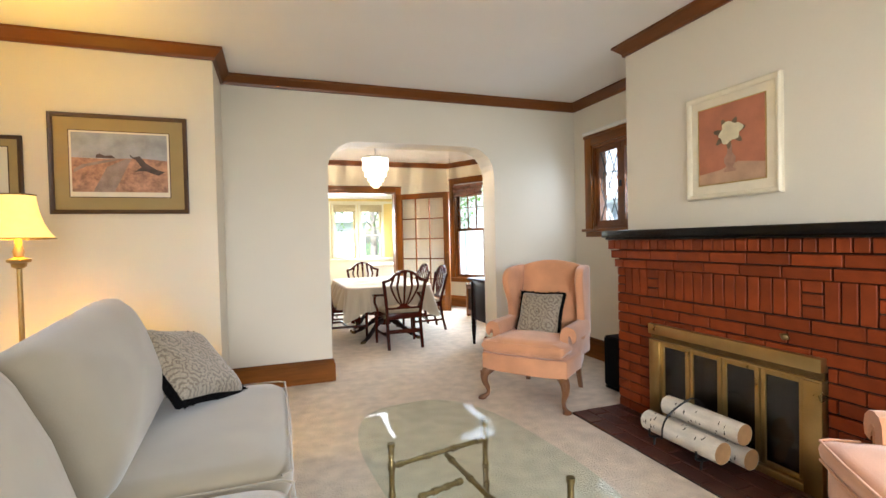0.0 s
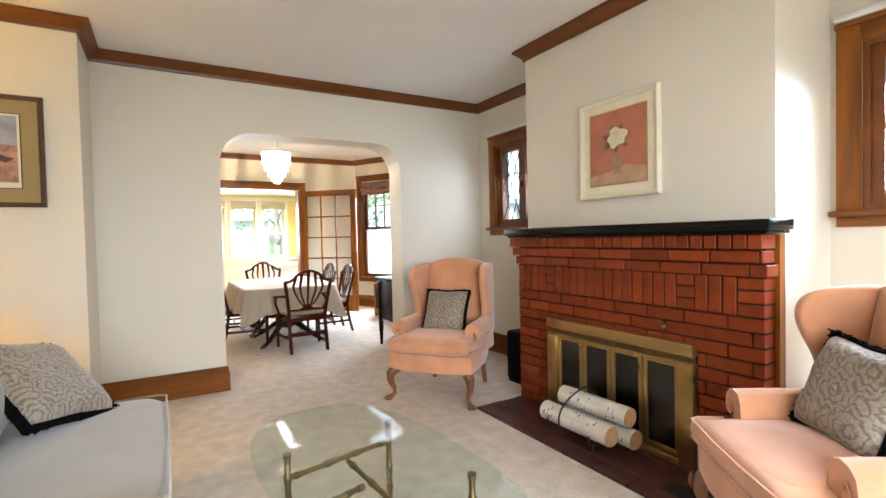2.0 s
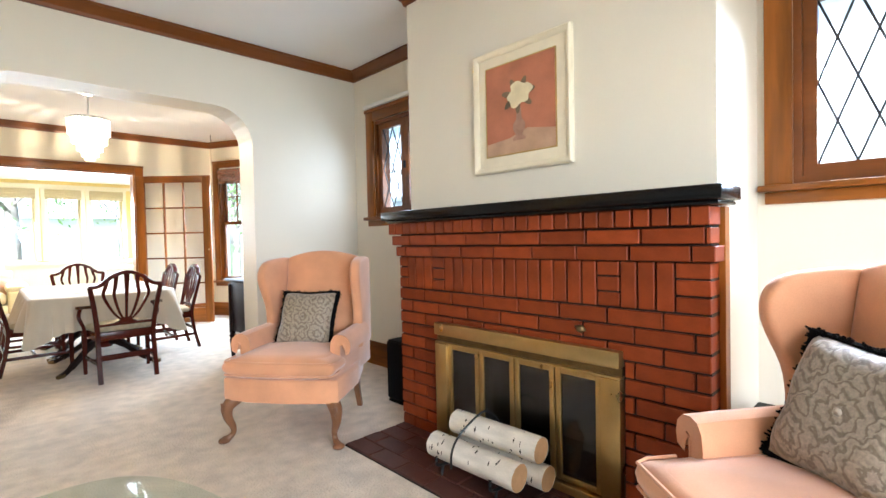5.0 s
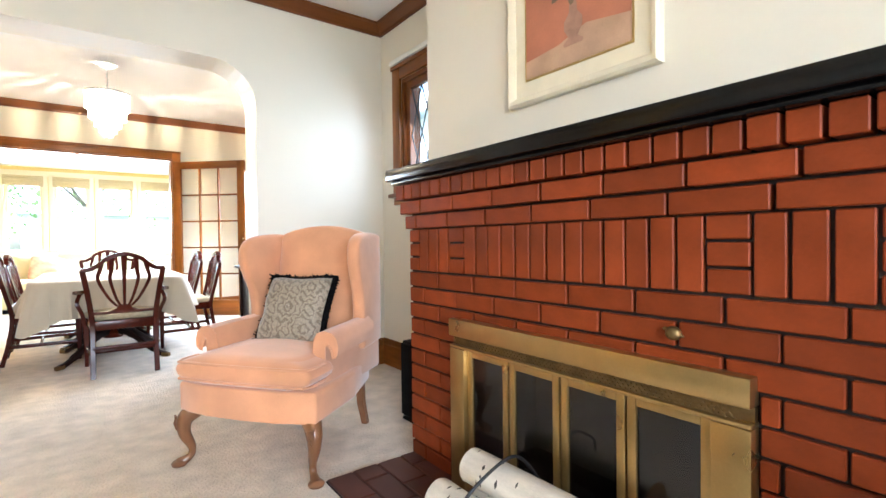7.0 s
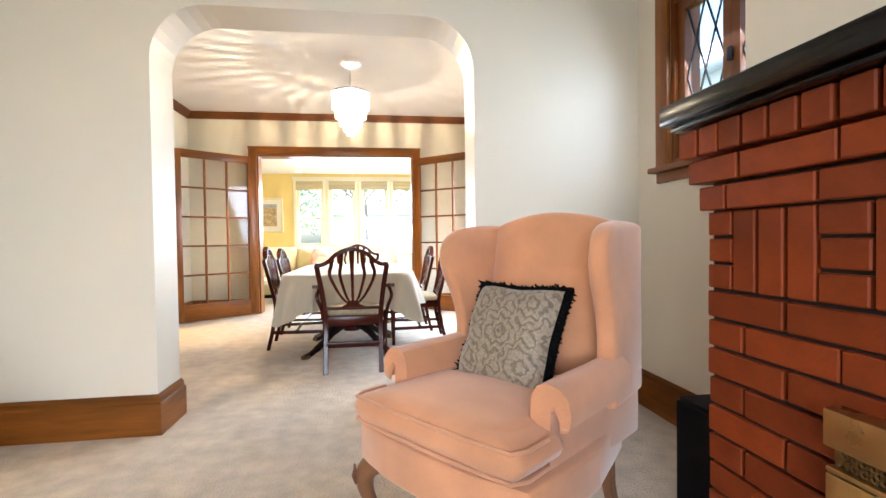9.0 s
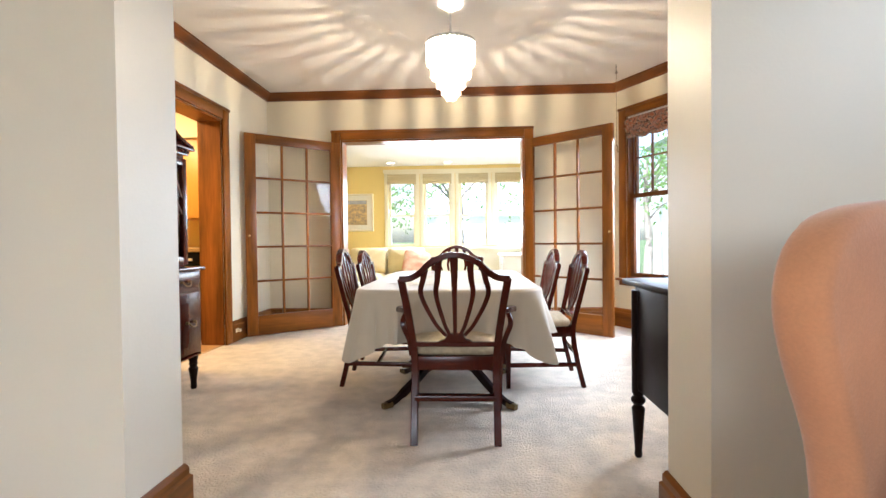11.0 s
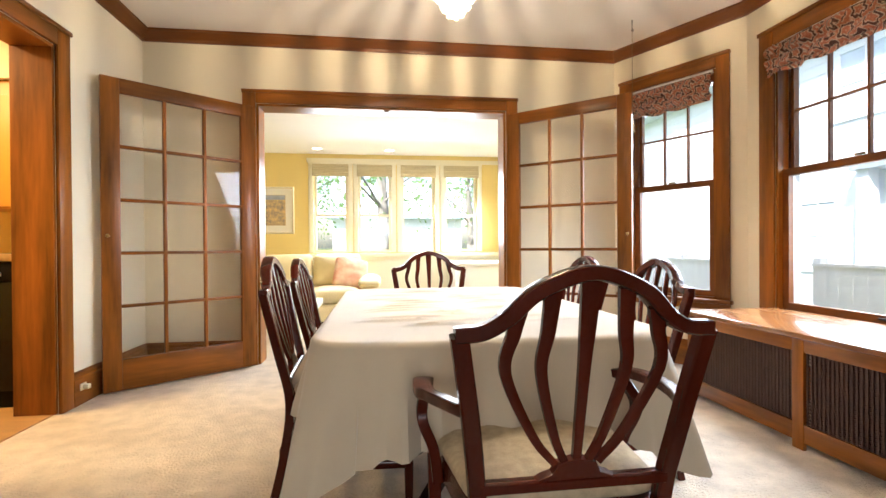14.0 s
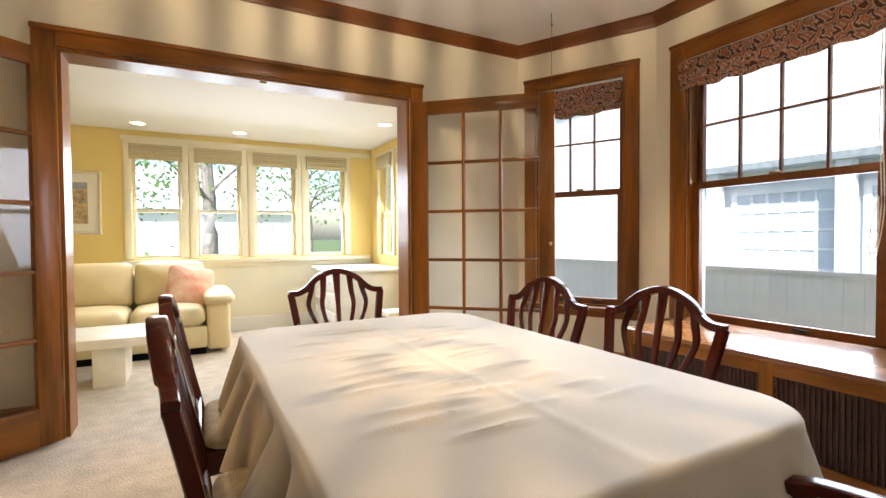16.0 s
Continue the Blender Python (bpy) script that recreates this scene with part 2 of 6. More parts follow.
SHADELIT = shader("lampshade_lit", (0.85, 0.62, 0.30), 0.7, vary=0.06, scale=30, bump=0.2, glow=0.34, glow_color=(1.0, 0.58, 0.10))
LAMPDISC = shader("downlight_lit", (0.9, 0.85, 0.75), 0.5, vary=0.02, bump=0, glow=3.0, glow_color=(1.0, 0.88, 0.66))
SPEAKERCLOTH = shader("speaker_cloth", (0.007, 0.007, 0.008), 0.95, vary=0.2, scale=90, bump=0.5, spec=0.1)
WOODFLOOR = shader("kitchen_floor_oak", (0.50, 0.28, 0.11), 0.35, vary=0.16, scale=6, bump=0.1, stretch=(0.3, 3, 1))
CABORANGE = shader("kitchen_cabinet_oak", (0.52, 0.25, 0.035), 0.4, vary=0.12, scale=5, bump=0.08, stretch=(1, 1, 0.15))
WINGLASS = glass("window_glass", (0.97, 0.99, 1.0))
DOORGLASS = glass("door_glass", (0.96, 0.955, 0.94), 0.0, 0.02, 0.08)
TABLEGLASS = glass("table_glass", (0.90, 0.955, 0.93), 0.0, 0.015, 0.16)
HUTCHGLASS = glass("cabinet_glass", (0.93, 0.93, 0.92), 0.0, 0.045, 0.2)
FIREGLASS = glass("smoked_glass", (0.42, 0.42, 0.42), 0.01, 0.06)


# ---- mesh helpers ----
def add_box(bm, x0, x1, y0, y1, z0, z1, m=None):
    """A box between the given bounds, turned by m."""
    vs = [bm.verts.new((m or Matrix()) @ Vector((x, y, z))) for x in (x0, x1) for y in (y0, y1) for z in (z0, z1)]
    for q in ((0, 1, 3, 2), (4, 6, 7, 5), (0, 4, 5, 1), (2, 3, 7, 6), (0, 2, 6, 4), (1, 5, 7, 3)):
        bm.faces.new([vs[i] for i in q])
    return vs


def boxes(*bounds, bevel=0.0, seg=2):
    bm = bmesh.new()
    for b in bounds:
        add_box(bm, *b)
    if bevel:
        soften(bm, bevel, seg)
    return bm


def soften(bm, width, seg=2, angle=30):
    bm.normal_update()
    es = [e for e in bm.edges if len(e.link_faces) == 2 and e.calc_face_angle(0) > radians(angle)]
    if es:
        bmesh.ops.bevel(bm, geom=es, offset=width, segments=seg, affect="EDGES", profile=0.5, clamp_overlap=True)


def ring_loft(bm, rings, close=True, cap=True):
    """Skin between rings of equal count of points."""
    rows = [[bm.verts.new(p) for p in r] for r in rings]
    k = len(rows[0])
    for a, b in zip(rows, rows[1:]):
        for i in range(k if close else k - 1):
            j = (i + 1) % k
            bm.faces.new((a[i], a[j], b[j], b[i]))
    if cap and close:
        bm.faces.new(rows[0][::-1])
        bm.faces.new(rows[-1])
    return rows


def lathe(bm, profile, k=20, at=(0, 0, 0)):
    """Turned form: profile of (radius, z)."""
    ring_loft(bm, [[(at[0] + r * math.cos(2 * math.pi * i / k), at[1] + r * math.sin(2 * math.pi * i / k), at[2] + z) for i in range(k)] for r, z in profile])


def sweep(bm, pts, w, h=None, k=10, square=False, up=(0, 0, 1)):
    """A bar along pts with width w and height h, or one pair a point; round or squared."""
    pts = [Vector(p) for p in pts]
    rings = []
    for i, p in enumerate(pts):
        t = (pts[min(i + 1, len(pts) - 1)] - pts[max(i - 1, 0)]).normalized()
        u = Vector(up)
        s = t.cross(u)
        if s.length < 1e-3:
            s = t.cross(Vector((1, 0, 0)))
        s.normalize()
        v = s.cross(t).normalized()
        a = w[i] if isinstance(w, (list, tuple)) else w
        b = (h[i] if isinstance(h, (list, tuple)) else h) if h else a
        if square:
            c = 0.22
            prof = [(1, -1 + c), (1, 1 - c), (1 - c, 1), (-1 + c, 1), (-1, 1 - c), (-1, -1 + c), (-1 + c, -1), (1 - c, -1)]
        else:
            prof = [(math.cos(2 * math.pi * q / k), math.sin(2 * math.pi * q / k)) for q in range(k)]
        rings.append([p + s * (x * a / 2) + v * (y * b / 2) for x, y in prof])
    ring_loft(bm, rings)


def spline(pts, n=8):
    """Catmull-Rom through pts."""
    p = [Vector(q) for q in pts]
    p = [2 * p[0] - p[1], *p, 2 * p[-1] - p[-2]]
    out = []
    for i in range(1, len(p) - 2):
        for j in range(n):
            t = j / n
            out.append(0.5 * (2 * p[i] + (p[i + 1] - p[i - 1]) * t + (2 * p[i - 1] - 5 * p[i] + 4 * p[i + 1] - p[i + 2]) * t * t + (3 * p[i] - p[i - 1] - 3 * p[i + 1] + p[i + 2]) * t ** 3))
    out.append(p[-2])
    return out


def extrude_outline(bm, outline, d, m=None, flip=False):
    """A plate: the outline in x and z, from y = 0 to y = d."""
    m = m or Matrix()
    a = [bm.verts.new(m @ Vector((x, 0, z))) for x, z in outline]
    b = [bm.verts.new(m @ Vector((x, d, z))) for x, z in outline]
    bm.faces.new(a)
    bm.faces.new(b[::-1])
    k = len(a)
    for i in range(k):
        bm.faces.new((a[i], b[i], b[(i + 1) % k], a[(i + 1) % k]))


def pad(bm, w, d, h, puff=0.03, nx=10, ny=10, corner=0.06, m=None, taper=0.0, crown=0.0):
    """A stuffed cushion, w by d by h about its middle, with rounded rim and domed faces."""
    m = m or Matrix()
    rim = []
    k = 40
    for i in range(k):
        a = 2 * math.pi * i / k
        ca, sa = math.cos(a), math.sin(a)
        e = 0.22
        rim.append((math.copysign(abs(ca) ** e, ca), math.copysign(abs(sa) ** e, sa)))
    layers = []
    for q in range(7):
        t = -1 + 2 * q / 6
        inset = 1 - (1 - math.sqrt(max(0, 1 - 0.92 * t * t))) * 0.5 * min(1, h / min(w, d) * 1.6)
        layers.append((inset, t * h / 2))
    for q in (0.86, 0.66, 0.42, 0.2):
        layers.append((layers[6][0] * q, h / 2 + puff * (1 - q * q)))
    low = [(layers[0][0] * q, -h / 2 - puff * 0.5 * (1 - q * q)) for q in (0.2, 0.42, 0.66, 0.86)]
    rings = []
    for s, z in low + layers:
        rings.append([m @ Vector((x * s * w / 2 * (1 - taper * y * s), y * s * d / 2, z + crown * (1 - (x * s) ** 2) * (1 if z > 0 else 0))) for x, y in rim])
    ring_loft(bm, rings)


def part(name, bm, material, parent=None, label="", smooth=True, m=None):
    bmesh.ops.recalc_face_normals(bm, faces=bm.faces)
    me = bpy.data.meshes.new(name)
    if smooth:
        for f in bm.faces:
            f.smooth = True
        for e in bm.edges:
            if len(e.link_faces) == 2 and e.calc_face_angle(0) > radians(38):
                e.smooth = False
    bm.to_mesh(me)
    bm.free()
    me.materials.append(material)
    ob = new(name, me)
    if parent:
        ob.parent = parent
    if m:
        ob.matrix_basis = m
    if label:
        ob["label"] = label
    return ob


def thing(name, m, label, category, group="", kind=""):
    ob = new(name)
    ob.empty_display_size = 0.1
    ob.matrix_basis = m
    return tagged(ob, label, category, group, kind)


def structure(name, bm, material, label, category, smooth=False):
    return tagged(part(name, bm, material, smooth=smooth), label, category, "", "structure")


def along(p, q):
    """Local frame of a wall from p to q: x along it, y to the left of that way, z up."""
    return pose(p[0], p[1], 0, 0, 0, math.degrees(math.atan2(q[1] - p[1], q[0] - p[0])))


def span(p, q):
    return math.hypot(q[0] - p[0], q[1] - p[1])


def wall(name, p, q, height, thick, material, label, openings=(), z0=0.0):
    """A wall from p to q whose room face lies on that line; its thickness goes to the left. openings: (s0, s1, low, high)."""
    m, L = along(p, q), span(p, q)
    bm = bmesh.new()
    s = 0.0
    for a, b, lo, hi in sorted(openings):
        if a > s:
            add_box(bm, s, a, 0, thick, z0, height, m)
        if lo > z0:
            add_box(bm, a, b, 0, thick, z0, lo, m)
        if hi < height:
            add_box(bm, a, b, 0, thick, hi, height, m)
        s = b
    if s < L:
        add_box(bm, s, L, 0, thick, z0, height, m)
    return structure(name, bm, material, label, "wall")


def moulding(name, pts, profile, material, label, category, closed=False):
    """A moulding along pts, mitred; profile: (out from the wall, z), out to the right of the way."""
    pts = [Vector((x, y)) for x, y in pts]
    k = len(pts)
    rings = []
    for i, p in enumerate(pts):
        d0 = (p - pts[i - 1]).normalized() if (i or closed) else None
        d1 = (pts[(i + 1) % k] - p).normalized() if (i < k - 1 or closed) else None
        d0, d1 = d0 or d1, d1 or d0
        n0, n1 = Vector((d0.y, -d0.x)), Vector((d1.y, -d1.x))
        b = (n0 + n1)
        b = b / b.length_squared * 2 if b.length > 1e-4 else n0
        rings.append([(p.x + b.x * o, p.y + b.y * o, z) for o, z in profile])
    bm = bmesh.new()
    if closed:
        rings.append(rings[0])
        ring_loft(bm, rings, cap=False)
    else:
        ring_loft(bm, rings)
    return structure(name, bm, material, label, category)


# ---- the shell: living room, dining room, sunroom, kitchen ----
CEILING, SUN_CEILING = 2.625, 2.22
LX0, LY0 = -4.75, -6.6          # living room's far sides
DX0 = -3.85                     # dining room's side with the kitchen door
DY0, DY1 = 0.27, 4.0            # dining room from arch wall to french doors
BAY = [(0.03, 4.0), (0.53, 3.06), (0.53, 1.48), (0.03, 0.54)]
SY0, SY1, SX0, SX1 = 4.15, 6.74, -5.2, -0.28

structure("floor", boxes((LX0 - 0.3, 0.9, LY0 - 0.3, 7.0, -0.15, 0.0)), CARPET, "pale beige wall-to-wall cut pile carpet", "carpet floor")
structure("ceiling", boxes((LX0 - 0.3, 0.9, LY0 - 0.3, 4.15, CEILING, CEILING + 0.15)), CEIL, "smooth white painted plaster ceiling", "ceiling")
structure("ceiling_sunroom", boxes((SX0 - 0.2, SX1 + 0.2, SY0, SY1 + 0.2, SUN_CEILING, SUN_CEILING + 0.15)), CEIL, "white painted sunroom ceiling", "ceiling")

# arch wall between living room and dining room
CLOSET_X, CLOSET_Y = -3.41, -0.53
ARCH_L, ARCH_R, ARCH_TOP, ARCH_RAD = -2.57, -0.95, 2.13, 0.27
outline = [(LX0, 0), (ARCH_L, 0)]
for i in range(9):
    a = math.pi * (1 - i / 16)
    outline.append((ARCH_L + ARCH_RAD + ARCH_RAD * math.cos(a), ARCH_TOP - ARCH_RAD + ARCH_RAD * math.sin(a)))
for i in range(9):
    a = math.pi / 2 * (1 - i / 8)
    outline.append((ARCH_R - ARCH_RAD + ARCH_RAD * math.cos(a), ARCH_TOP - ARCH_RAD + ARCH_RAD * math.sin(a)))
outline += [(ARCH_R, 0), (0.2, 0), (0.2, CEILING), (LX0, CEILING)]
bm = bmesh.new()
extrude_outline(bm, outline, DY0)
structure("wall_arch", bm, PLASTER, "off-white plaster wall with a wide rounded archway", "wall")
structure("wall_closet", boxes((LX0, CLOSET_X, CLOSET_Y, 0.0, 0, CEILING)), PLASTER, "off-white plaster wall that juts into the room", "wall")
wall("wall_living_side", (LX0, LY0), (LX0, CLOSET_Y), CEILING, 0.15, PLASTER, "off-white plaster wall behind the sofa")
wall("wall_living_back", (0.0, LY0), (LX0, LY0), CEILING, 0.15, PLASTER, "off-white plaster wall with a wide window opening", [(1.3, 3.9, 0.75, 2.2)])
W1, W2 = (-1.07, -0.30), (-4.04, -3.28)
LEAD_Z0, LEAD_Z1 = 1.305, 2.135
wall("wall_fireplace", (0, 0), (0, LY0), CEILING, 0.16, PLASTER, "off-white plaster wall with two leaded windows",
     [(-W1[1], -W1[0], LEAD_Z0, LEAD_Z1), (-W2[1], -W2[0], LEAD_Z0, LEAD_Z1)])
structure("wall_chimney_breast", boxes((-0.56, 0.0, -3.15, -1.435, 1.2, CEILING), (-0.56, 0.0, -3.15, -2.90, 0, 1.2),
          (-0.56, 0.0, -1.76, -1.435, 0, 1.2), (-0.56, 0.0, -2.90, -1.76, 0.665, 1.2), (-0.2, 0.0, -2.90, -1.76, 0, 0.665)), PLASTER,
          "off-white plaster chimney breast above the fireplace", "wall")

# dining room
wall("wall_kitchen", (DX0, DY0), (DX0, SY0), CEILING, 0.2, PLASTER_D, "cream plaster wall with a doorway to the kitchen", [(1.86, 2.715, 0, 2.09)])
wall("wall_french_doors", (DX0, DY1), (0.2, DY1), CEILING, 0.15, PLASTER_D, "cream plaster wall with a wide cased opening", [(0.84, 2.89, 0, 2.09)])
bay_1 = (BAY[0], BAY[1])
wall("wall_bay_side", BAY[0], BAY[1], CEILING, 0.16, PLASTER_D, "cream plaster bay wall with a sash window", [(0.16, 0.86, 0.53, 2.24)])
wall("wall_bay_front", BAY[1], BAY[2], CEILING, 0.16, PLASTER_D, "cream plaster bay wall with a wide sash window", [(0.24, 1.29, 0.50, 2.23)])
wall("wall_bay_end", BAY[2], BAY[3], CEILING, 0.16, PLASTER_D, "cream plaster bay wall", [])
wall("wall_bay_return", BAY[3], (0.03, DY0), CEILING, 0.16, PLASTER_D, "cream plaster return of the bay", [])

# sunroom
SW = [(-2.93, -2.47), (-2.325, -1.87), (-1.72, -1.255), (-1.11, -0.64)]
wall("wall_sunroom_back", (SX0, SY1), (SX1, SY1), SUN_CEILING, 0.14, YELLOW, "soft yellow wall with a row of four windows",
     [(a - SX0, b - SX0, 0.86, 2.03) for a, b in SW])
SS = [(6.00, 6.42), (5.35, 5.77), (4.70, 5.12)]
wall("wall_sunroom_side", (SX1, SY1), (SX1, SY0), SUN_CEILING, 0.14, YELLOW, "soft yellow wall with sash windows",
     [(SY1 - b, SY1 - a, 0.86, 2.03) for a, b in SS])
wall("wall_sunroom_far", (SX0, SY0), (SX0, SY1), SUN_CEILING, 0.14, YELLOW, "plain soft yellow wall")
structure("wall_sunroom_inner", boxes((SX0, DX0 - 0.2, SY0 - 0.15, SY0, 0, SUN_CEILING), (SX0, SX1, SY0 + 0.002, SY0 + 0.03, 2.09, SUN_CEILING),
          (SX0, -3.01, SY0 + 0.002, SY0 + 0.03, 0, 2.09), (-0.96, SX1, SY0 + 0.002, SY0 + 0.03, 0, 2.09)), YELLOW, "soft yellow inner wall of the sunroom", "wall")

# kitchen
structure("floor_kitchen", boxes((-7.0, DX0 - 0.02, 0.9, 4.0, -0.1, 0.006)), WOODFLOOR, "honey oak strip floor", "wood floor")
structure("ceiling_kitchen", boxes((-7.0, DX0 - 0.2, 0.9, 4.0, 2.45, 2.6)), CEIL, "white kitchen ceiling", "ceiling")
structure("wall_kitchen_far", boxes((-7.0, DX0 - 0.2, 3.75, 4.0, 0, 2.45), (-7.1, -7.0, 0.9, 4.0, 0, 2.45), (-7.0, DX0 - 0.2, 0.8, 0.9, 0, 2.45)), YELLOW,
          "warm yellow kitchen wall", "wall")

# mouldings
CROWN = [(0.0, CEILING - 0.083), (0.016, CEILING - 0.083), (0.02, CEILING - 0.063), (0.038, CEILING - 0.045), (0.062, CEILING - 0.022), (0.072, CEILING - 0.018), (0.072, CEILING - 0.001), (0.0, CEILING - 0.001)]
moulding("crown_living", [(LX0, LY0), (LX0, CLOSET_Y), (CLOSET_X, CLOSET_Y), (CLOSET_X, 0), (0, 0), (0, -1.435), (-0.56, -1.435), (-0.56, -3.15), (0, -3.15), (0, LY0)],
         CROWN, OAK_D, "dark stained oak crown moulding", "crown moulding", True)
moulding("crown_dining", [(DX0, DY0), (DX0, DY1), BAY[0], BAY[1], BAY[2], BAY[3], (0.03, DY0)], CROWN, OAK_D, "dark stained oak crown moulding", "crown moulding", True)
BASE = [(0.0, 0.0), (0.022, 0.0), (0.022, 0.155), (0.014, 0.162), (0.014, 0.185), (0.006, 0.20), (0.0, 0.20)]
for pts in ([(LX0, LY0), (LX0, CLOSET_Y), (CLOSET_X, CLOSET_Y), (CLOSET_X, 0), (ARCH_L, 0), (ARCH_L, DY0), (DX0, DY0), (DX0, 2.02)],
            [(DX0, 3.095), (DX0, DY1), (-3.11, DY1)], [(-0.86, DY1), BAY[0], BAY[1], BAY[2], BAY[3], (0.03, DY0), (ARCH_R, DY0), (ARCH_R, 0), (0, 0), (0, -1.435)],
            [(0, -3.15), (0, LY0), (LX0 + 0.03, LY0)]):
    moulding("baseboard", pts, BASE, OAK_H, "stained oak baseboard with a stepped cap", "baseboard")


# ---- openings: casings, windows, doors ----
def casing(parent, x0, x1, z0, z1, w, d, mat_v=OAK, mat_h=OAK_H, sill=True, back=0.0):
    """Flat casing round an opening in the wall plane y = 0, the room on the side of negative y."""
    part("side_casing", boxes((x0 - w, x0, -d, back, z0, z1 + w), bevel=0.004), mat_v, parent)
    part("side_casing", boxes((x1, x1 + w, -d, back, z0, z1 + w), bevel=0.004), mat_v, parent)
    part("head_casing", boxes((x0 + 0.001, x1 - 0.001, -d, back, z1, z1 + w), bevel=0.004), mat_h, parent)
    part("back_band", boxes((x0 - w - 0.004, x1 + w + 0.004, -d - 0.012, back, z1 + w - 0.02, z1 + w + 0.006), bevel=0.004), mat_h, parent)
    if sill:
        part("window_sill", boxes((x0 - w - 0.02, x1 + w + 0.02, -d - 0.035, back, z0 - 0.028, z0), bevel=0.006), mat_h, parent)
        part("apron", boxes((x0 - w, x1 + w, -d + 0.004, back, z0 - 0.08, z0 - 0.029), bevel=0.004), mat_h, parent)


def sash(parent, name, x0, x1, z0, z1, y, rail, cols, rows, wood, bars=0.014, thick=0.035):
    """A glazed sash with muntins, the room face at y."""
    s = part(name, boxes((x0, x0 + rail, y, y + thick, z0, z1), (x1 - rail, x1, y, y + thick, z0, z1),
                         (x0 + rail, x1 - rail, y, y + thick, z0, z0 + rail), (x0 + rail, x1 - rail, y, y + thick, z1 - rail, z1)), wood, parent, smooth=False)
    gx0, gx1, gz0, gz1 = x0 + rail, x1 - rail, z0 + rail, z1 - rail
    for i in range(1, cols):
        c = gx0 + (gx1 - gx0) * i / cols
        part("muntin", boxes((c - bars / 2, c + bars / 2, y + 0.004, y + thick - 0.006, gz0, gz1)), wood, s, smooth=False)
    for j in range(1, rows):
        c = gz0 + (gz1 - gz0) * j / rows
        part("muntin", boxes((gx0, gx1, y + 0.006, y + thick - 0.008, c - bars / 2, c + bars / 2)), wood, s, smooth=False)
    p = part("pane", boxes((gx0, gx1, y + thick * 0.5, y + thick * 0.5 + 0.003, gz0, gz1)), WINGLASS, s, smooth=False)
    p.visible_shadow = False
    return s


def hung_window(name, m, x0, x1, z0, z1, split, cols, label, w=0.095):
    win = thing(name, m, label, "window", "", "structure")
    casing(win, x0, x1, z0, z1, w, 0.022)
    part("window_frame", boxes((x0, x0 + 0.02, 0.0, 0.15, z0, z1), (x1 - 0.02, x1, 0.0, 0.15, z0, z1), (x0 + 0.02, x1 - 0.02, 0.0, 0.15, z1 - 0.02, z1),
                               (x0 + 0.02, x1 - 0.02, 0.0, 0.15, z0, z0 + 0.015)), OAK, win, smooth=False)
    part("storm_track", boxes((x0 + 0.0205, x0 + 0.04, 0.075, 0.14, z0 + 0.02, z1 - 0.03), (x1 - 0.04, x1 - 0.0205, 0.075, 0.14, z0 + 0.02, z1 - 0.03)), SILVER, win, smooth=False)
    sash(win, "lower_sash", x0 + 0.022, x1 - 0.022, z0 + 0.016, split + 0.02, 0.03, 0.045, 1, 1, OAK_D)
    sash(win, "upper_sash", x0 + 0.022, x1 - 0.022, split - 0.02, z1 - 0.021, 0.075, 0.04, cols, 2, OAK_D)
    lock = boxes(((x0 + x1) / 2 - 0.03, (x0 + x1) / 2 + 0.03, 0.02, 0.03, split + 0.02, split + 0.035), bevel=0.003)
    part("sash_lock", lock, BRASS_D, win, "small dark metal sash lock")
    lift = boxes(((x0 + x1) / 2 + 0.1, (x0 + x1) / 2 + 0.17, 0.012, 0.03, z0 + 0.035, z0 + 0.047), bevel=0.003)
    part("sash_lift", lift, IRON, win, "dark metal sash lift")
    return win


BAY_M1, BAY_M2 = along(*BAY[0:2]), along(*BAY[1:3])
hung_window("window_1", BAY_M1, 0.16, 0.86, 0.53, 2.24, 1.405, 3, "oak double-hung window, divided upper sash")
hung_window("window_2", BAY_M2, 0.24, 1.29, 0.50, 2.23, 1.40, 4, "wide oak double-hung window, divided upper sash", 0.115)


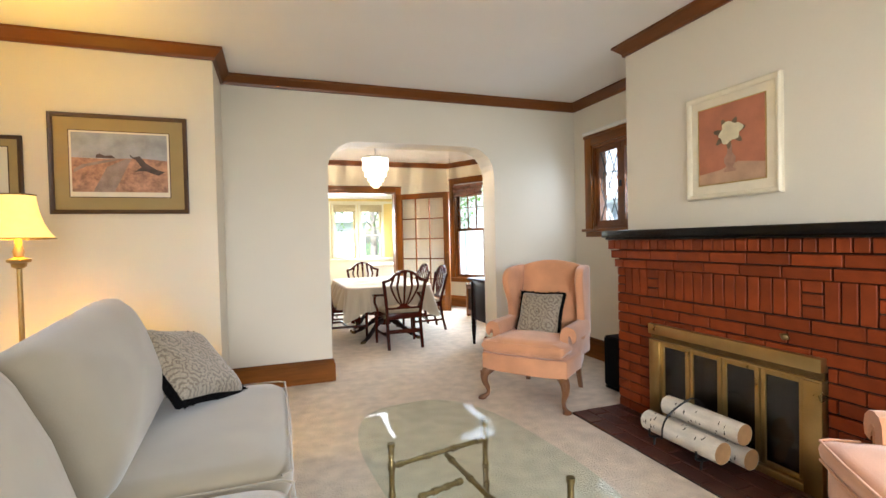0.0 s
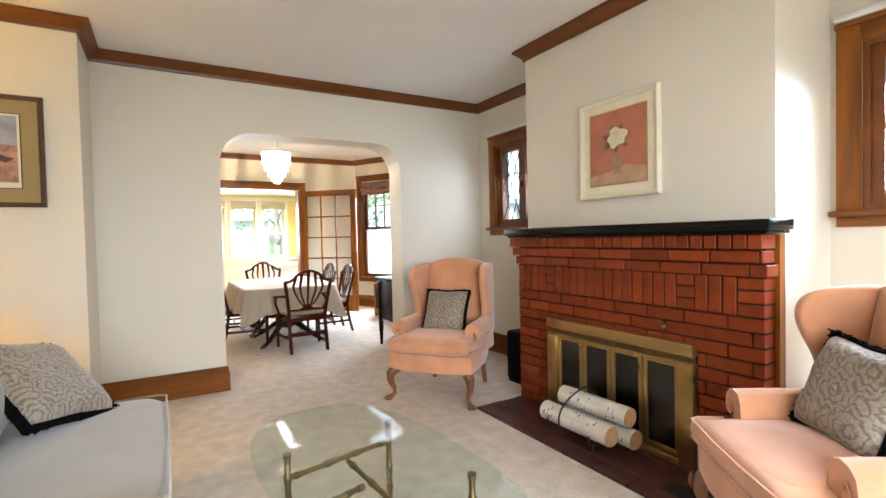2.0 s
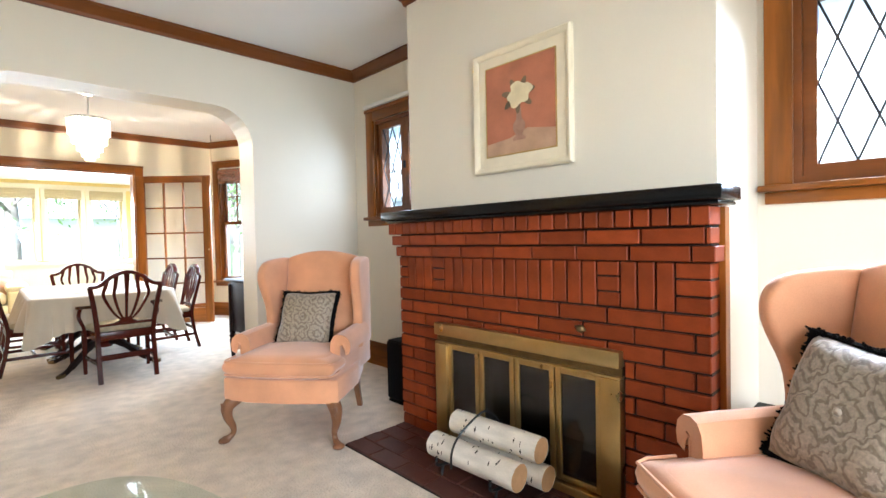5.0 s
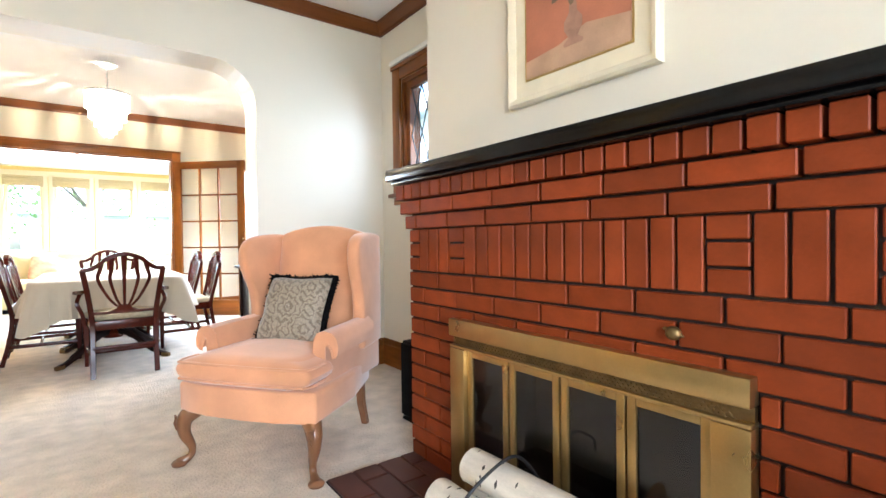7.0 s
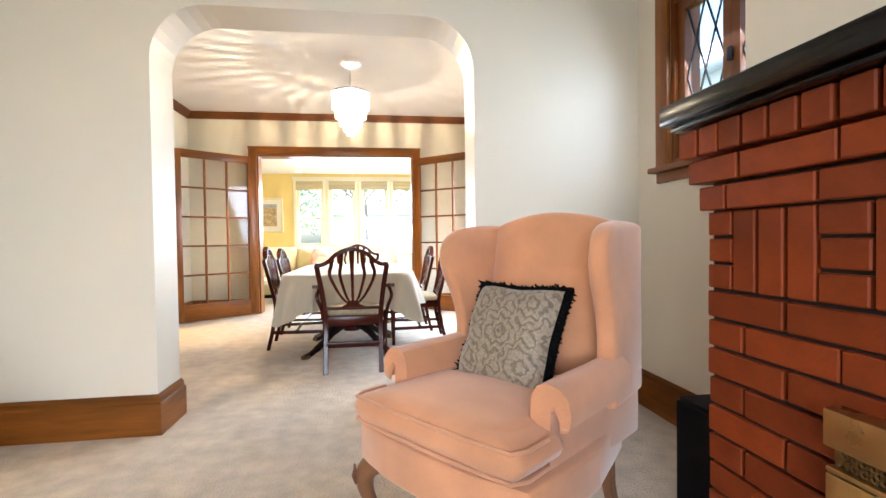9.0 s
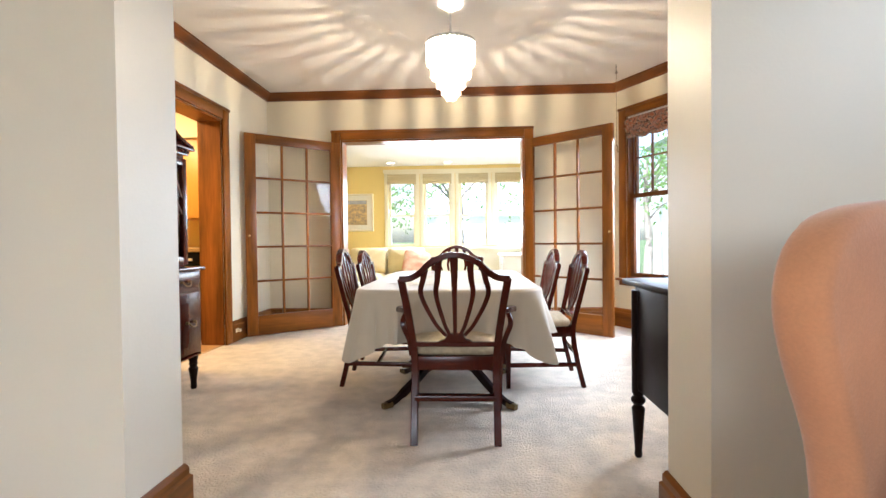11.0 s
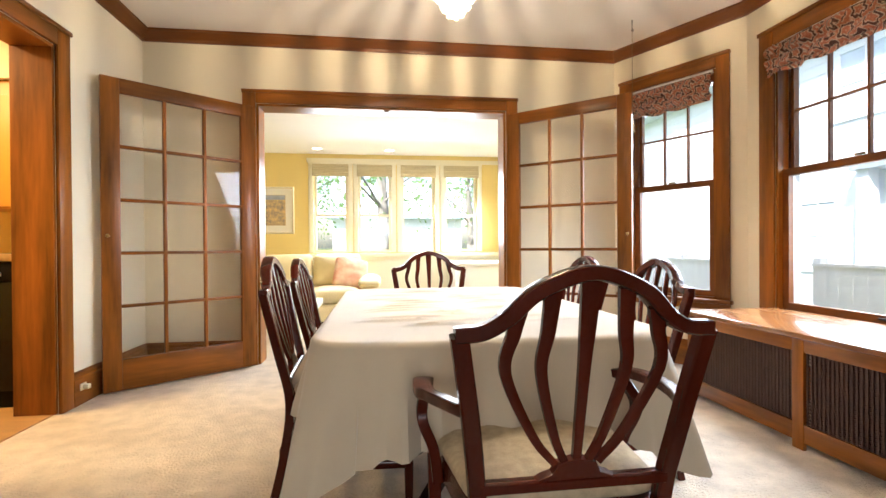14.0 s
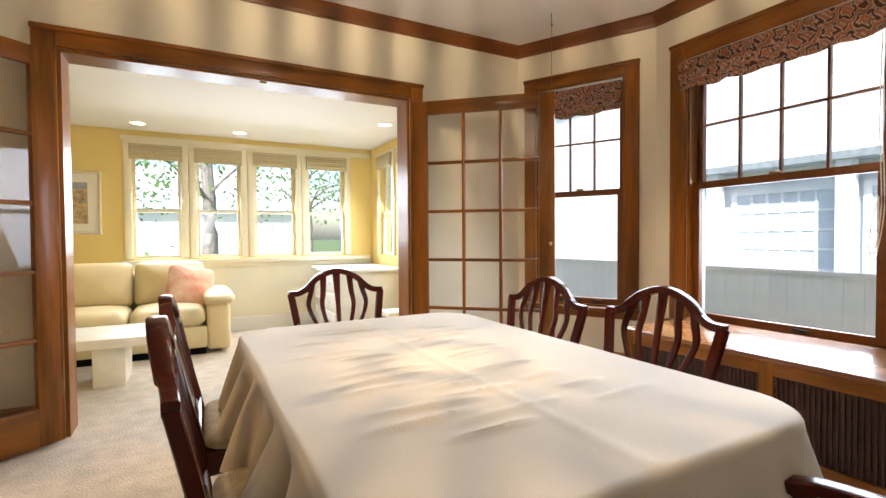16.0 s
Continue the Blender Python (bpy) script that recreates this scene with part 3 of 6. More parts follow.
def leaded_window(name, y0, y1, label):
    """A pair of leaded casements in the fireplace wall."""
    win = thing(name, along((0, y1), (0, y0)), label, "window", "", "structure")
    L, z0, z1 = y1 - y0, LEAD_Z0, LEAD_Z1
    casing(win, 0, L, z0, z1, 0.10, 0.024)
    part("shade_box", boxes((-0.10, L + 0.10, -0.05, -0.005, z1 + 0.108, z1 + 0.145), bevel=0.008), WHITE, win, "white roller shade rolled up above the casing")
    part("window_frame", boxes((0, 0.03, 0, 0.14, z0, z1), (L - 0.03, L, 0, 0.14, z0, z1), (0.03, L - 0.03, 0, 0.14, z1 - 0.03, z1), (0.03, L - 0.03, 0, 0.14, z0, z0 + 0.03)),
         OAK_D, win, smooth=False)
    for a, b in ((0.031, L / 2 - 0.001), (L / 2 + 0.001, L - 0.031)):
        c = sash(win, "casement", a, b, z0 + 0.031, z1 - 0.031, 0.02, 0.048, 1, 1, OAK_D)
        gx0, gx1, gz0, gz1 = a + 0.048, b - 0.048, z0 + 0.079, z1 - 0.079
        W, H = gx1 - gx0, gz1 - gz0
        dw, dh = W / 2.0, H / 2.0
        bm = bmesh.new()
        for sgn in (1, -1):
            for i in range(-8, 9):
                # the line through (i * dw, 0) with slope dh / dw, cut to the pane
                pts = []
                for u in (0.0, W):
                    v = sgn * (u - i * dw) * dh / dw
                    if -1e-6 <= v <= H + 1e-6:
                        pts.append((u, v))
                for v in (0.0, H):
                    u = i * dw + sgn * v * dw / dh
                    if 1e-6 < u < W - 1e-6:
                        pts.append((u, v))
                if len(pts) >= 2:
                    p, q = pts[0], pts[1]
                    sweep(bm, [(gx0 + p[0], 0.036, gz0 + p[1]), (gx0 + q[0], 0.036, gz0 + q[1])], 0.009, 0.007, square=True, up=(0, 1, 0))
        part("lead_cames", bm, LEAD, c, "dark lead strips in diamonds", smooth=False)
    part("latch", boxes((L / 2 - 0.012, L / 2 + 0.012, 0.004, 0.02, 1.69, 1.75), bevel=0.003), IRON, win, "dark casement latch")
    return win


leaded_window("window_3", W1[0], W1[1], "leaded diamond-pane oak casement window beside the fireplace")
leaded_window("window_4", W2[0], W2[1], "leaded diamond-pane oak casement window with rolled shade")

# sunroom windows
for i, (m, L) in enumerate([(pose(a, SY1, 0), b - a) for a, b in SW] + [(pose(SX1, b, 0, 0, 0, -90), b - a) for a, b in SS]):
    win = thing("window_%d" % (5 + i), m, "cream painted double-hung sunroom window", "window", "sunroom windows", "structure")
    casing(win, 0, L, 0.86, 2.03, 0.068, 0.018, CREAM, CREAM, False)
    sash(win, "lower_sash", 0.004, L - 0.004, 0.864, 1.39, 0.03, 0.03, 1, 1, CREAM)
    sash(win, "upper_sash", 0.004, L - 0.004, 1.36, 2.026, 0.066, 0.03, 1, 1, CREAM)
structure("trim", boxes((-3.02, SX1 - 0.05, SY1 - 0.07, SY1 + 0.0, 0.80, 0.845), (-3.02, SX1 - 0.02, SY1 - 0.022, SY1, 0.74, 0.799),
          (-3.02, SX1 - 0.02, SY1 - 0.02, SY1, 2.105, 2.16), bevel=0.004), CREAM, "cream painted ledge under the sunroom windows", "window ledge")
structure("baseboard_sunroom", boxes((SX0, SX1, SY1 - 0.018, SY1, 0, 0.16), (SX1 - 0.018, SX1, SY0 + 0.03, SY1 - 0.019, 0, 0.16), bevel=0.004), WHITE, "white painted baseboard", "baseboard")

structure("panelling", boxes((-3.02, SX1 - 0.02, SY1 - 0.012, SY1, 0.161, 0.739)), CREAM, "cream painted panelling under the sunroom windows", "panelling")

# cased openings
door = thing("door_1", along((DX0, DY0), (DX0, SY0)), "oak cased doorway to the kitchen, no door leaf", "doorway", "", "structure")
casing(door, 1.86, 2.715, 0.0, 2.09, 0.108, 0.022, OAK, OAK_H, False)
part("jamb", boxes((1.86, 1.88, 0.001, 0.215, 0.007, 2.07)), OAK, door, smooth=False)
part("jamb", boxes((2.695, 2.715, 0.001, 0.215, 0.007, 2.07)), OAK, door, smooth=False)
part("jamb", boxes((1.86, 2.715, 0.001, 0.215, 2.07, 2.09)), OAK_H, door, smooth=False)
door = thing("door_2", along((DX0, DY1), (0.2, DY1)), "oak cased opening between dining room and sunroom", "doorway", "", "structure")
casing(door, 0.84, 2.89, 0.0, 2.09, 0.10, 0.024, OAK, OAK_H, False)
part("jamb", boxes((0.84, 0.86, 0.001, 0.19, 0.0, 2.07)), OAK, door, smooth=False)
part("jamb", boxes((2.87, 2.89, 0.001, 0.19, 0.0, 2.07)), OAK, door, smooth=False)
part("jamb", boxes((0.84, 2.89, 0.001, 0.19, 2.07, 2.09)), OAK_H, door, smooth=False)
part("ball_catch", boxes((1.86, 1.90, 0.02, 0.045, 2.06, 2.07), bevel=0.002), BRASS_D, door)


def french_door(hinge, tip, label):
    """Fifteen-pane oak door, from its hinge to its free edge."""
    d = thing("french_door", along(hinge, tip), label, "french door", "french doors")
    w, t, z0, z1 = 1.0, 0.04, 0.012, 2.045
    st, top, bot = 0.105, 0.095, 0.20
    part("stile", boxes((0, st, -t / 2, t / 2, z0, z1), bevel=0.004), OAK, d)
    part("stile", boxes((w - st, w, -t / 2, t / 2, z0, z1), bevel=0.004), OAK, d)
    part("rail", boxes((st, w - st, -t / 2, t / 2, z0, z0 + bot), bevel=0.003), OAK_H, d)
    part("rail", boxes((st, w - st, -t / 2, t / 2, z1 - top, z1), bevel=0.003), OAK_H, d)
    gx0, gx1, gz0, gz1 = st, w - st, z0 + bot, z1 - top
    for i in (1, 2):
        c = gx0 + (gx1 - gx0) * i / 3
        part("muntin", boxes((c - 0.011, c + 0.011, -0.016, 0.016, gz0, gz1), bevel=0.005), OAK, d)
    for j in (1, 2, 3, 4):
        c = gz0 + (gz1 - gz0) * j / 5
        part("muntin", boxes((gx0, gx1, -0.0155, 0.0155, c - 0.011, c + 0.011), bevel=0.005), OAK_H, d)
    for i in range(3):
        for j in range(5):
            a, b = gx0 + (gx1 - gx0) * i / 3 + 0.008, gx0 + (gx1 - gx0) * (i + 1) / 3 - 0.008
            c, e = gz0 + (gz1 - gz0) * j / 5 + 0.008, gz0 + (gz1 - gz0) * (j + 1) / 5 - 0.008
            pn = part("pane", boxes((a, b, -0.002, 0.002, c, e)), DOORGLASS, d, smooth=False)
            pn.visible_shadow = False
    for z in (0.25, 1.05, 1.8):
        part("hinge", boxes((-0.008, 0.004, -0.012, 0.012, z, z + 0.09), bevel=0.003), BRASS_D, d, "small brass hinge")
    bm = bmesh.new()
    bmesh.ops.create_uvsphere(bm, u_segments=12, v_segments=8, radius=0.012)
    part("knob", bm, BRASS, d, "small brass knob", m=pose(w - 0.03, 0.024 if hinge[0] < -2 else -0.024, 1.02))
    return d


french_door((-3.02, 3.95), (-3.79, 3.33), "open fifteen-pane oak french door by the kitchen doorway")
french_door((-0.95, 3.95), (-0.22, 3.28), "open fifteen-pane oak french door by the bay window")

# ---- living room ----
def wing_chair(m, label):
    ob = thing("wing_chair", m, label, "armchair", "wing chairs by the fireplace")
    # seat frame with a softly bowed front
    bm = bmesh.new()
    rim = []
    for z, k in ((0.235, 0.97), (0.25, 1.0), (0.35, 1.0), (0.365, 0.97)):
        rim.append([Vector((x * k, y, z)) for x, y in ((-0.335, -0.335), (-0.17, -0.365), (0, -0.372), (0.17, -0.365), (0.335, -0.335), (0.33, 0.0), (0.26, 0.30), (-0.26, 0.30), (-0.33, 0.0))])
    ring_loft(bm, rim)
    soften(bm, 0.012)
    part("seat_frame", bm, PEACH, ob)
    bm = bmesh.new()
    pad(bm, 0.56, 0.62, 0.115, 0.022, m=pose(0, -0.07, 0.425))
    # ears of the cushion in front of the arms
    pad(bm, 0.66, 0.22, 0.113, 0.006, m=pose(0, -0.272, 0.424))
    cushion = part("seat_cushion", bm, PEACH, ob)
    for z in (0.458, 0.388):
        bm = bmesh.new()
        sweep(bm, [(-0.318, -0.24, z), (-0.320, -0.33, z), (-0.30, -0.370, z), (-0.1, -0.3815, z), (0.1, -0.3815, z), (0.30, -0.370, z), (0.320, -0.33, z), (0.318, -0.24, z)], 0.011, k=6)
        part("piping", bm, PEACH, cushion)
    # back: reclined, domed, with an arched top
    bm = bmesh.new()
    rings = []
    for j in range(12):
        t = j / 11
        z = 0.38 + 0.62 * t
        y = 0.165 + 0.12 * t
        w = 0.235 + 0.015 * t
        row = []
        for i in range(13):
            u = -1 + 2 * i / 12
            arch = 0.045 * (1 - u * u) * max(0, (t - 0.75) / 0.25)
            row.append(Vector((u * w, y - 0.035 * (1 - u ** 4) * (1 - (2 * t - 1) ** 6), z + arch)))
        for i in range(12, -1, -1):
            u = -1 + 2 * i / 12
            arch = 0.045 * (1 - u * u) * max(0, (t - 0.75) / 0.25)
            row.append(Vector((u * w, y + 0.09, z + arch - 0.01)))
        rings.append(row)
    ring_loft(bm, rings)
    soften(bm, 0.018, 3, 50)
    part("backrest", bm, PEACH, ob)
    for s in (-1, 1):
        # wing: a bowed plate from the arm to the top of the back
        prof = [(0.40, 0.45)] + [(p.x, p.y) for p in spline([(0.13, 0.45, 0), (0.125, 0.56, 0), (0.13, 0.64, 0), (0.115, 0.73, 0), (0.075, 0.82, 0), (0.055, 0.89, 0), (0.065, 0.95, 0), (0.105, 0.992, 0), (0.17, 1.01, 0), (0.29, 1.018, 0), (0.405, 1.01, 0)], 3)]
        bm = bmesh.new()
        a = [bm.verts.new((s * (0.238 + 0.04 * max(0, (0.30 - y)) / 0.24), y - 0.03, z - 0.015)) for y, z in prof]
        b = [bm.verts.new((s * (0.298 + 0.04 * max(0, (0.30 - y)) / 0.24), y - 0.02, z - 0.019)) for y, z in prof]
        bm.faces.new(a)
        bm.faces.new(b[::-1])
        for i in range(len(a)):
            bm.faces.new((a[i], b[i], b[(i + 1) % len(a)], a[(i + 1) % len(a)]))
        bmesh.ops.recalc_face_normals(bm, faces=bm.faces)
        soften(bm, 0.02, 3, 50)
        part("wing", bm, PEACH, ob)
        # arm: panel and outward roll
        sec = [(0.262, 0.36), (0.262, 0.50), (0.268, 0.545), (0.285, 0.572), (0.315, 0.582), (0.35, 0.576), (0.376, 0.552), (0.384, 0.515), (0.378, 0.482), (0.358, 0.478), (0.352, 0.508), (0.338, 0.53), (0.325, 0.52), (0.322, 0.36)]
        rings = []
        for y, grow, dz in ((-0.205, 0.92, -0.012), (-0.21, 1.0, 0), (-0.10, 1.0, 0.004), (0.05, 0.96, 0.006), (0.17, 0.9, 0.012)):
            rings.append([Vector((s * (0.242 + (x - 0.262) * grow), y, z + dz * (1 if z > 0.45 else 0))) for x, z in sec])
        bm = bmesh.new()
        ring_loft(bm, rings)
        part("arm", bm, PEACH, ob)
        bm = boxes((s * 0.275 - 0.025, s * 0.275 + 0.025, -0.195, 0.345, 0.30, 0.50), bevel=0.015)
        part("side_panel", bm, PEACH, ob)
        # cabriole front leg
        path = spline([(s * 0.275, -0.285, 0.25), (s * 0.315, -0.325, 0.20), (s * 0.318, -0.328, 0.14), (s * 0.298, -0.310, 0.075), (s * 0.303, -0.315, 0.035), (s * 0.335, -0.345, 0.012)], 5)
        k = len(path)
        wid = [0.085 - 0.055 * min(1, i / (k * 0.62)) + (0.018 * max(0, (i - k * 0.78) / (k * 0.22))) for i in range(k)]
        bm = bmesh.new()
        sweep(bm, path, wid, k=12, up=(0, 1, 0.2))
        lathe(bm, [(0.016, 0), (0.030, 0.004), (0.033, 0.013), (0.024, 0.024), (0.012, 0.028)], 14, (s * 0.333, -0.343, 0))
        leg = part("leg", bm, LEGWOOD, ob, "carved walnut cabriole leg")
        bm = bmesh.new()
        for q in range(3):
            sweep(bm, [(s * (0.315 + 0.01 * q), -0.372 + 0.006 * q, 0.225), (s * (0.325 + 0.004 * q), -0.374 + 0.01 * q, 0.195), (s * 0.325, -0.362, 0.165)], 0.008, k=6)
        part("carving", bm, LEGWOOD, leg)
        bm = bmesh.new()
        sweep(bm, [(s * 0.225, 0.26, 0.25), (s * 0.225, 0.27, 0.12), (s * 0.23, 0.305, 0.0)], [0.04, 0.036, 0.032], square=True, up=(0, 1, 0))
        part("leg", bm, LEGWOOD, ob)
    return ob


wing_chair(pose(-1.08, -1.02, 0, 0, 0, -53), "peach velvet wing chair with cabriole legs, by the archway")
wing_chair(pose(-1.04, -3.57, 0, 0, 0, -127), "peach velvet wing chair on the hearth's other side")


def pillow(m, size, thick, label):
    """A square throw pillow standing in its x-z plane, with a black fringe."""
    ob = thing("throw_pillow", m, label, "throw pillow", "damask throw pillows")
    n, bm = 16, bmesh.new()
    rows = {}
    for side in (1, -1):
        for i in range(n + 1):
            for j in range(n + 1):
                u, v = -1 + 2 * i / n, -1 + 2 * j / n
                edge = abs(u) == 1 or abs(v) == 1
                if edge and side == -1:
                    rows[(side, i, j)] = rows[(1, i, j)]
                    continue
                t = ((1 - u ** 4) * (1 - v ** 4)) ** 0.55 * thick / 2
                pinch = 1 - 0.07 * (1 - abs(u * v)) * (abs(u) ** 3 * (1 - v * v) + abs(v) ** 3 * (1 - u * u))
                lump = 0.010 * noise.noise((u * 2.2, v * 2.2, side))
                rows[(side, i, j)] = bm.verts.new((u * size / 2 * pinch, side * -(t + (lump if not edge else 0)), v * size / 2 * pinch))
    for side in (1, -1):
        for i in range(n):
            for j in range(n):
                bm.faces.new([rows[(side, *q)] for q in ((i, j), (i + 1, j), (i + 1, j + 1), (i, j + 1))])
    part("cover", bm, DAMASK, ob)
    bm = bmesh.new()
    rng = random.Random(5)
    for e in range(4):
        for i in range(210):
            u = -1 + 2 * (i + rng.random()) / 210
            x, z = ((u, -1), (1, u), (-u, 1), (-1, -u))[e]
            dx, dz = ((0, -1), (1, 0), (0, 1), (-1, 0))[e]
            pin = 1 - 0.07 * (1 - u * u)
            p = Vector((x * size / 2 * (pin if e % 2 else 1), 0, z * size / 2 * (1 if e % 2 else pin)))
            q = p + Vector((dx * 0.010 + rng.uniform(-0.007, 0.007), rng.uniform(-0.026, 0.026), dz * 0.010 + rng.uniform(-0.007, 0.007)))
            sweep(bm, [p - Vector((dx, 0, dz)) * 0.008, p + (q - p) * 0.5 + Vector((0, rng.uniform(-0.008, 0.008), 0)), q], [0.009, 0.010, 0.005], k=3)
    rim = []
    for e in range(4):
        for i in range(10):
            u = -1 + 2 * i / 10
            x, z = ((u, -1), (1, u), (-u, 1), (-1, -u))[e]
            pin = 1 - 0.07 * (1 - u * u)
            rim.append((x * size / 2 * (pin if e % 2 else 1), 0.004, z * size / 2 * (1 if e % 2 else pin)))
    sweep(bm, rim + [rim[0]], 0.026, 0.045, k=7, up=(0, 1, 0))
    part("fringe", bm, FRINGE, ob, "black brush fringe")
    bm = bmesh.new()
    bmesh.ops.create_uvsphere(bm, u_segments=10, v_segments=6, radius=0.011)
    part("button", bm, DAMASK, ob, m=pose(0, -thick / 2 + 0.002, 0))
    return ob


C1, C2 = pose(-1.08, -1.02, 0, 0, 0, -53), pose(-1.04, -3.57, 0, 0, 0, -127)
pillow(pose(0.03, 0.02, 0) @ C1 @ pose(-0.015, 0.02, 0.62, -26, 0, 0), 0.355, 0.15, "taupe damask pillow with black fringe on the wing chair")
pillow(pose(0.05, 0.01, -0.01) @ C2 @ pose(-0.01, 0.03, 0.655, -22, 4, 4), 0.365, 0.15, "taupe damask pillow with black fringe, leaning tilted in the chair")

# sofa: armless end, two seat cushions and two back cushions
sofa = thing("sofa", pose(-3.0, -2.6, 0), "long beige velvet sofa with loose back cushions", "sofa")
part("base", boxes((-0.98, -0.03, -1.18, 1.16, 0.07, 0.30), bevel=0.02), SOFA, sofa)
part("back_frame", boxes((-1.02, -0.80, -1.18, 1.16, 0.30, 0.80), bevel=0.05, seg=3), SOFA, sofa)
for y in (0.58, -0.61):
    bm = bmesh.new()
    pad(bm, 0.84, 1.17, 0.15, 0.02, m=pose(-0.405, y, 0.385))
    c = part("seat_cushion", bm, SOFA, sofa)
    for z in (0.448, 0.325):
        bm = bmesh.new()
        sweep(bm, [(-0.75, y + 0.585, z), (-0.03, y + 0.578, z), (0.004, y + 0.55, z), (0.012, y, z), (0.004, y - 0.55, z), (-0.03, y - 0.578, z)], 0.010, k=6)
        part("piping", bm, SOFA, c)
for y, tilt in ((0.50, 4), (-0.66, -2)):
    bm = bmesh.new()
    pad(bm, 0.56, 1.10, 0.20, 0.045, m=pose(-0.70, y, 0.70, 0, 68, 0) @ pose(0, 0, 0, 0, 0, tilt), crown=0.03)
    part("back_cushion", bm, SOFA, sofa)
for x, y in ((-0.08, 1.08), (-0.9, 1.08), (-0.08, -1.1), (-0.9, -1.1)):
    bm = bmesh.new()
    lathe(bm, [(0.018, 0), (0.028, 0.075)], 10, (x, y, 0))
    part("foot", bm, MAHOG_D, sofa)
pillow(pose(-3.45, -1.66, 0.64, -50, 12, 58), 0.46, 0.17, "taupe damask pillow with black fringe on the sofa")

# floor lamp
fl = thing("floor_lamp", pose(-4.27, -1.25, 0), "brass floor lamp with a lit bell shade", "floor lamp")
bm = bmesh.new()
lathe(bm, [(0.0, 0), (0.14, 0), (0.14, 0.015), (0.10, 0.03), (0.03, 0.05), (0.016, 0.09), (0.012, 0.12)], 28)
part("base", bm, BRASS, fl)
bm = bmesh.new()
lathe(bm, [(0.012, 0.12), (0.012, 0.62), (0.020, 0.63), (0.020, 0.66), (0.012, 0.67), (0.012, 1.13), (0.03, 1.14), (0.034, 1.16), (0.05, 1.165), (0.052, 1.18), (0.02, 1.19), (0.026, 1.22), (0.016, 1.25), (0.01, 1.50), (0.0, 1.50)], 20)
part("pole", bm, BRASS, fl)
bm = bmesh.new()
out_r = [(0.155, 1.285), (0.128, 1.32), (0.105, 1.37), (0.088, 1.43), (0.076, 1.51)]
lathe_pts = out_r + [(r - 0.003, z) for r, z in out_r[::-1]]
ring_loft(bm, [[(r * math.cos(2 * math.pi * i / 32), r * math.sin(2 * math.pi * i / 32), z) for i in range(32)] for r, z in lathe_pts], cap=False)
shade = part("shade", bm, SHADELIT, fl, "glowing gold fabric bell shade")
for r, z in ((0.156, 1.285), (0.077, 1.51)):
    bm = bmesh.new()
    sweep(bm, [(r * math.cos(a * math.pi / 12), r * math.sin(a * math.pi / 12), z) for a in range(25)], 0.008, k=6)
    part("trim_band", bm, BRASS_D, shade)

# glass coffee table on a brass pipe frame
ct = thing("coffee_table", pose(-2.325, -2.56, 0.02, 0, 0, 5), "oblong glass coffee table on a brass pipe frame", "coffee table")
bm = bmesh.new()
ol = []
for i in range(64):
    a = 2 * math.pi * i / 64
    ca, sa = math.cos(a), math.sin(a)
    ol.append((0.375 * math.copysign(abs(ca) ** 0.68, ca), 0.75 * math.copysign(abs(sa) ** 0.80, sa)))
ring_loft(bm, [[(x * k, y * k, z) for x, y in ol] for z, k in ((0.322, 0.994), (0.325, 1.0), (0.333, 1.0), (0.336, 0.994))])
top = part("glass_top", bm, TABLEGLASS, ct, "clear greenish glass top")
top.visible_shadow = False
for x, y in ((0.285, 0.39), (-0.22, 0.33), (0.28, -0.26), (-0.22, -0.40)):
    bm = bmesh.new()
    lathe(bm, [(0.013, -0.02), (0.013, 0.08), (0.017, 0.085), (0.017, 0.10), (0.013, 0.105), (0.013, 0.20), (0.017, 0.205), (0.017, 0.235), (0.013, 0.24), (0.013, 0.30), (0.017, 0.303), (0.017, 0.3215)], 14, (x, y, 0))
    part("post", bm, BRASS_D, ct)
for a, b, z in (((0.285, 0.39), (-0.22, 0.33), 0.22), ((0.28, -0.26), (-0.22, -0.40), 0.22), ((0.06, 0.36), (0.05, -0.32), 0.20), ((-0.16, 0.16), (0.06, 0.20), 0.15), ((0.05, -0.05), (0.285, 0.39), 0.09), ((-0.1, 0.05), (0.28, -0.26), 0.10)):
    bm = bmesh.new()
    sweep(bm, [(*a, z), ((a[0] + b[0]) / 2, (a[1] + b[1]) / 2, z), (*b, z)], 0.022, k=10)
    for q in (0.08, 0.36, 0.64, 0.92):
        c = Vector((a[0] + (b[0] - a[0]) * q, a[1] + (b[1] - a[1]) * q, z))
        d = (Vector((*b, z)) - Vector((*a, z))).normalized() * 0.012
        sweep(bm, [c - d, c + d], 0.031, k=10)
    part("pipe", bm, BRASS_D, ct)

# speakers
for y0, y1 in ((-1.36, -1.07), (-3.48, -3.19)):
    sp = thing("loudspeaker", pose(-0.40, (y0 + y1) / 2, 0), "black floor loudspeaker beside the fireplace", "loudspeaker", "loudspeakers")
    part("cabinet", boxes((-0.10, 0.16, -0.135, 0.135, 0.012, 0.42), bevel=0.006), BLACK, sp)
    part("grille", boxes((-0.118, -0.101, -0.125, 0.125, 0.03, 0.41), bevel=0.004), SPEAKERCLOTH, sp)
    part("plinth", boxes((-0.11, 0.15, -0.125, 0.125, 0.0, 0.0115)), BLACK, sp)


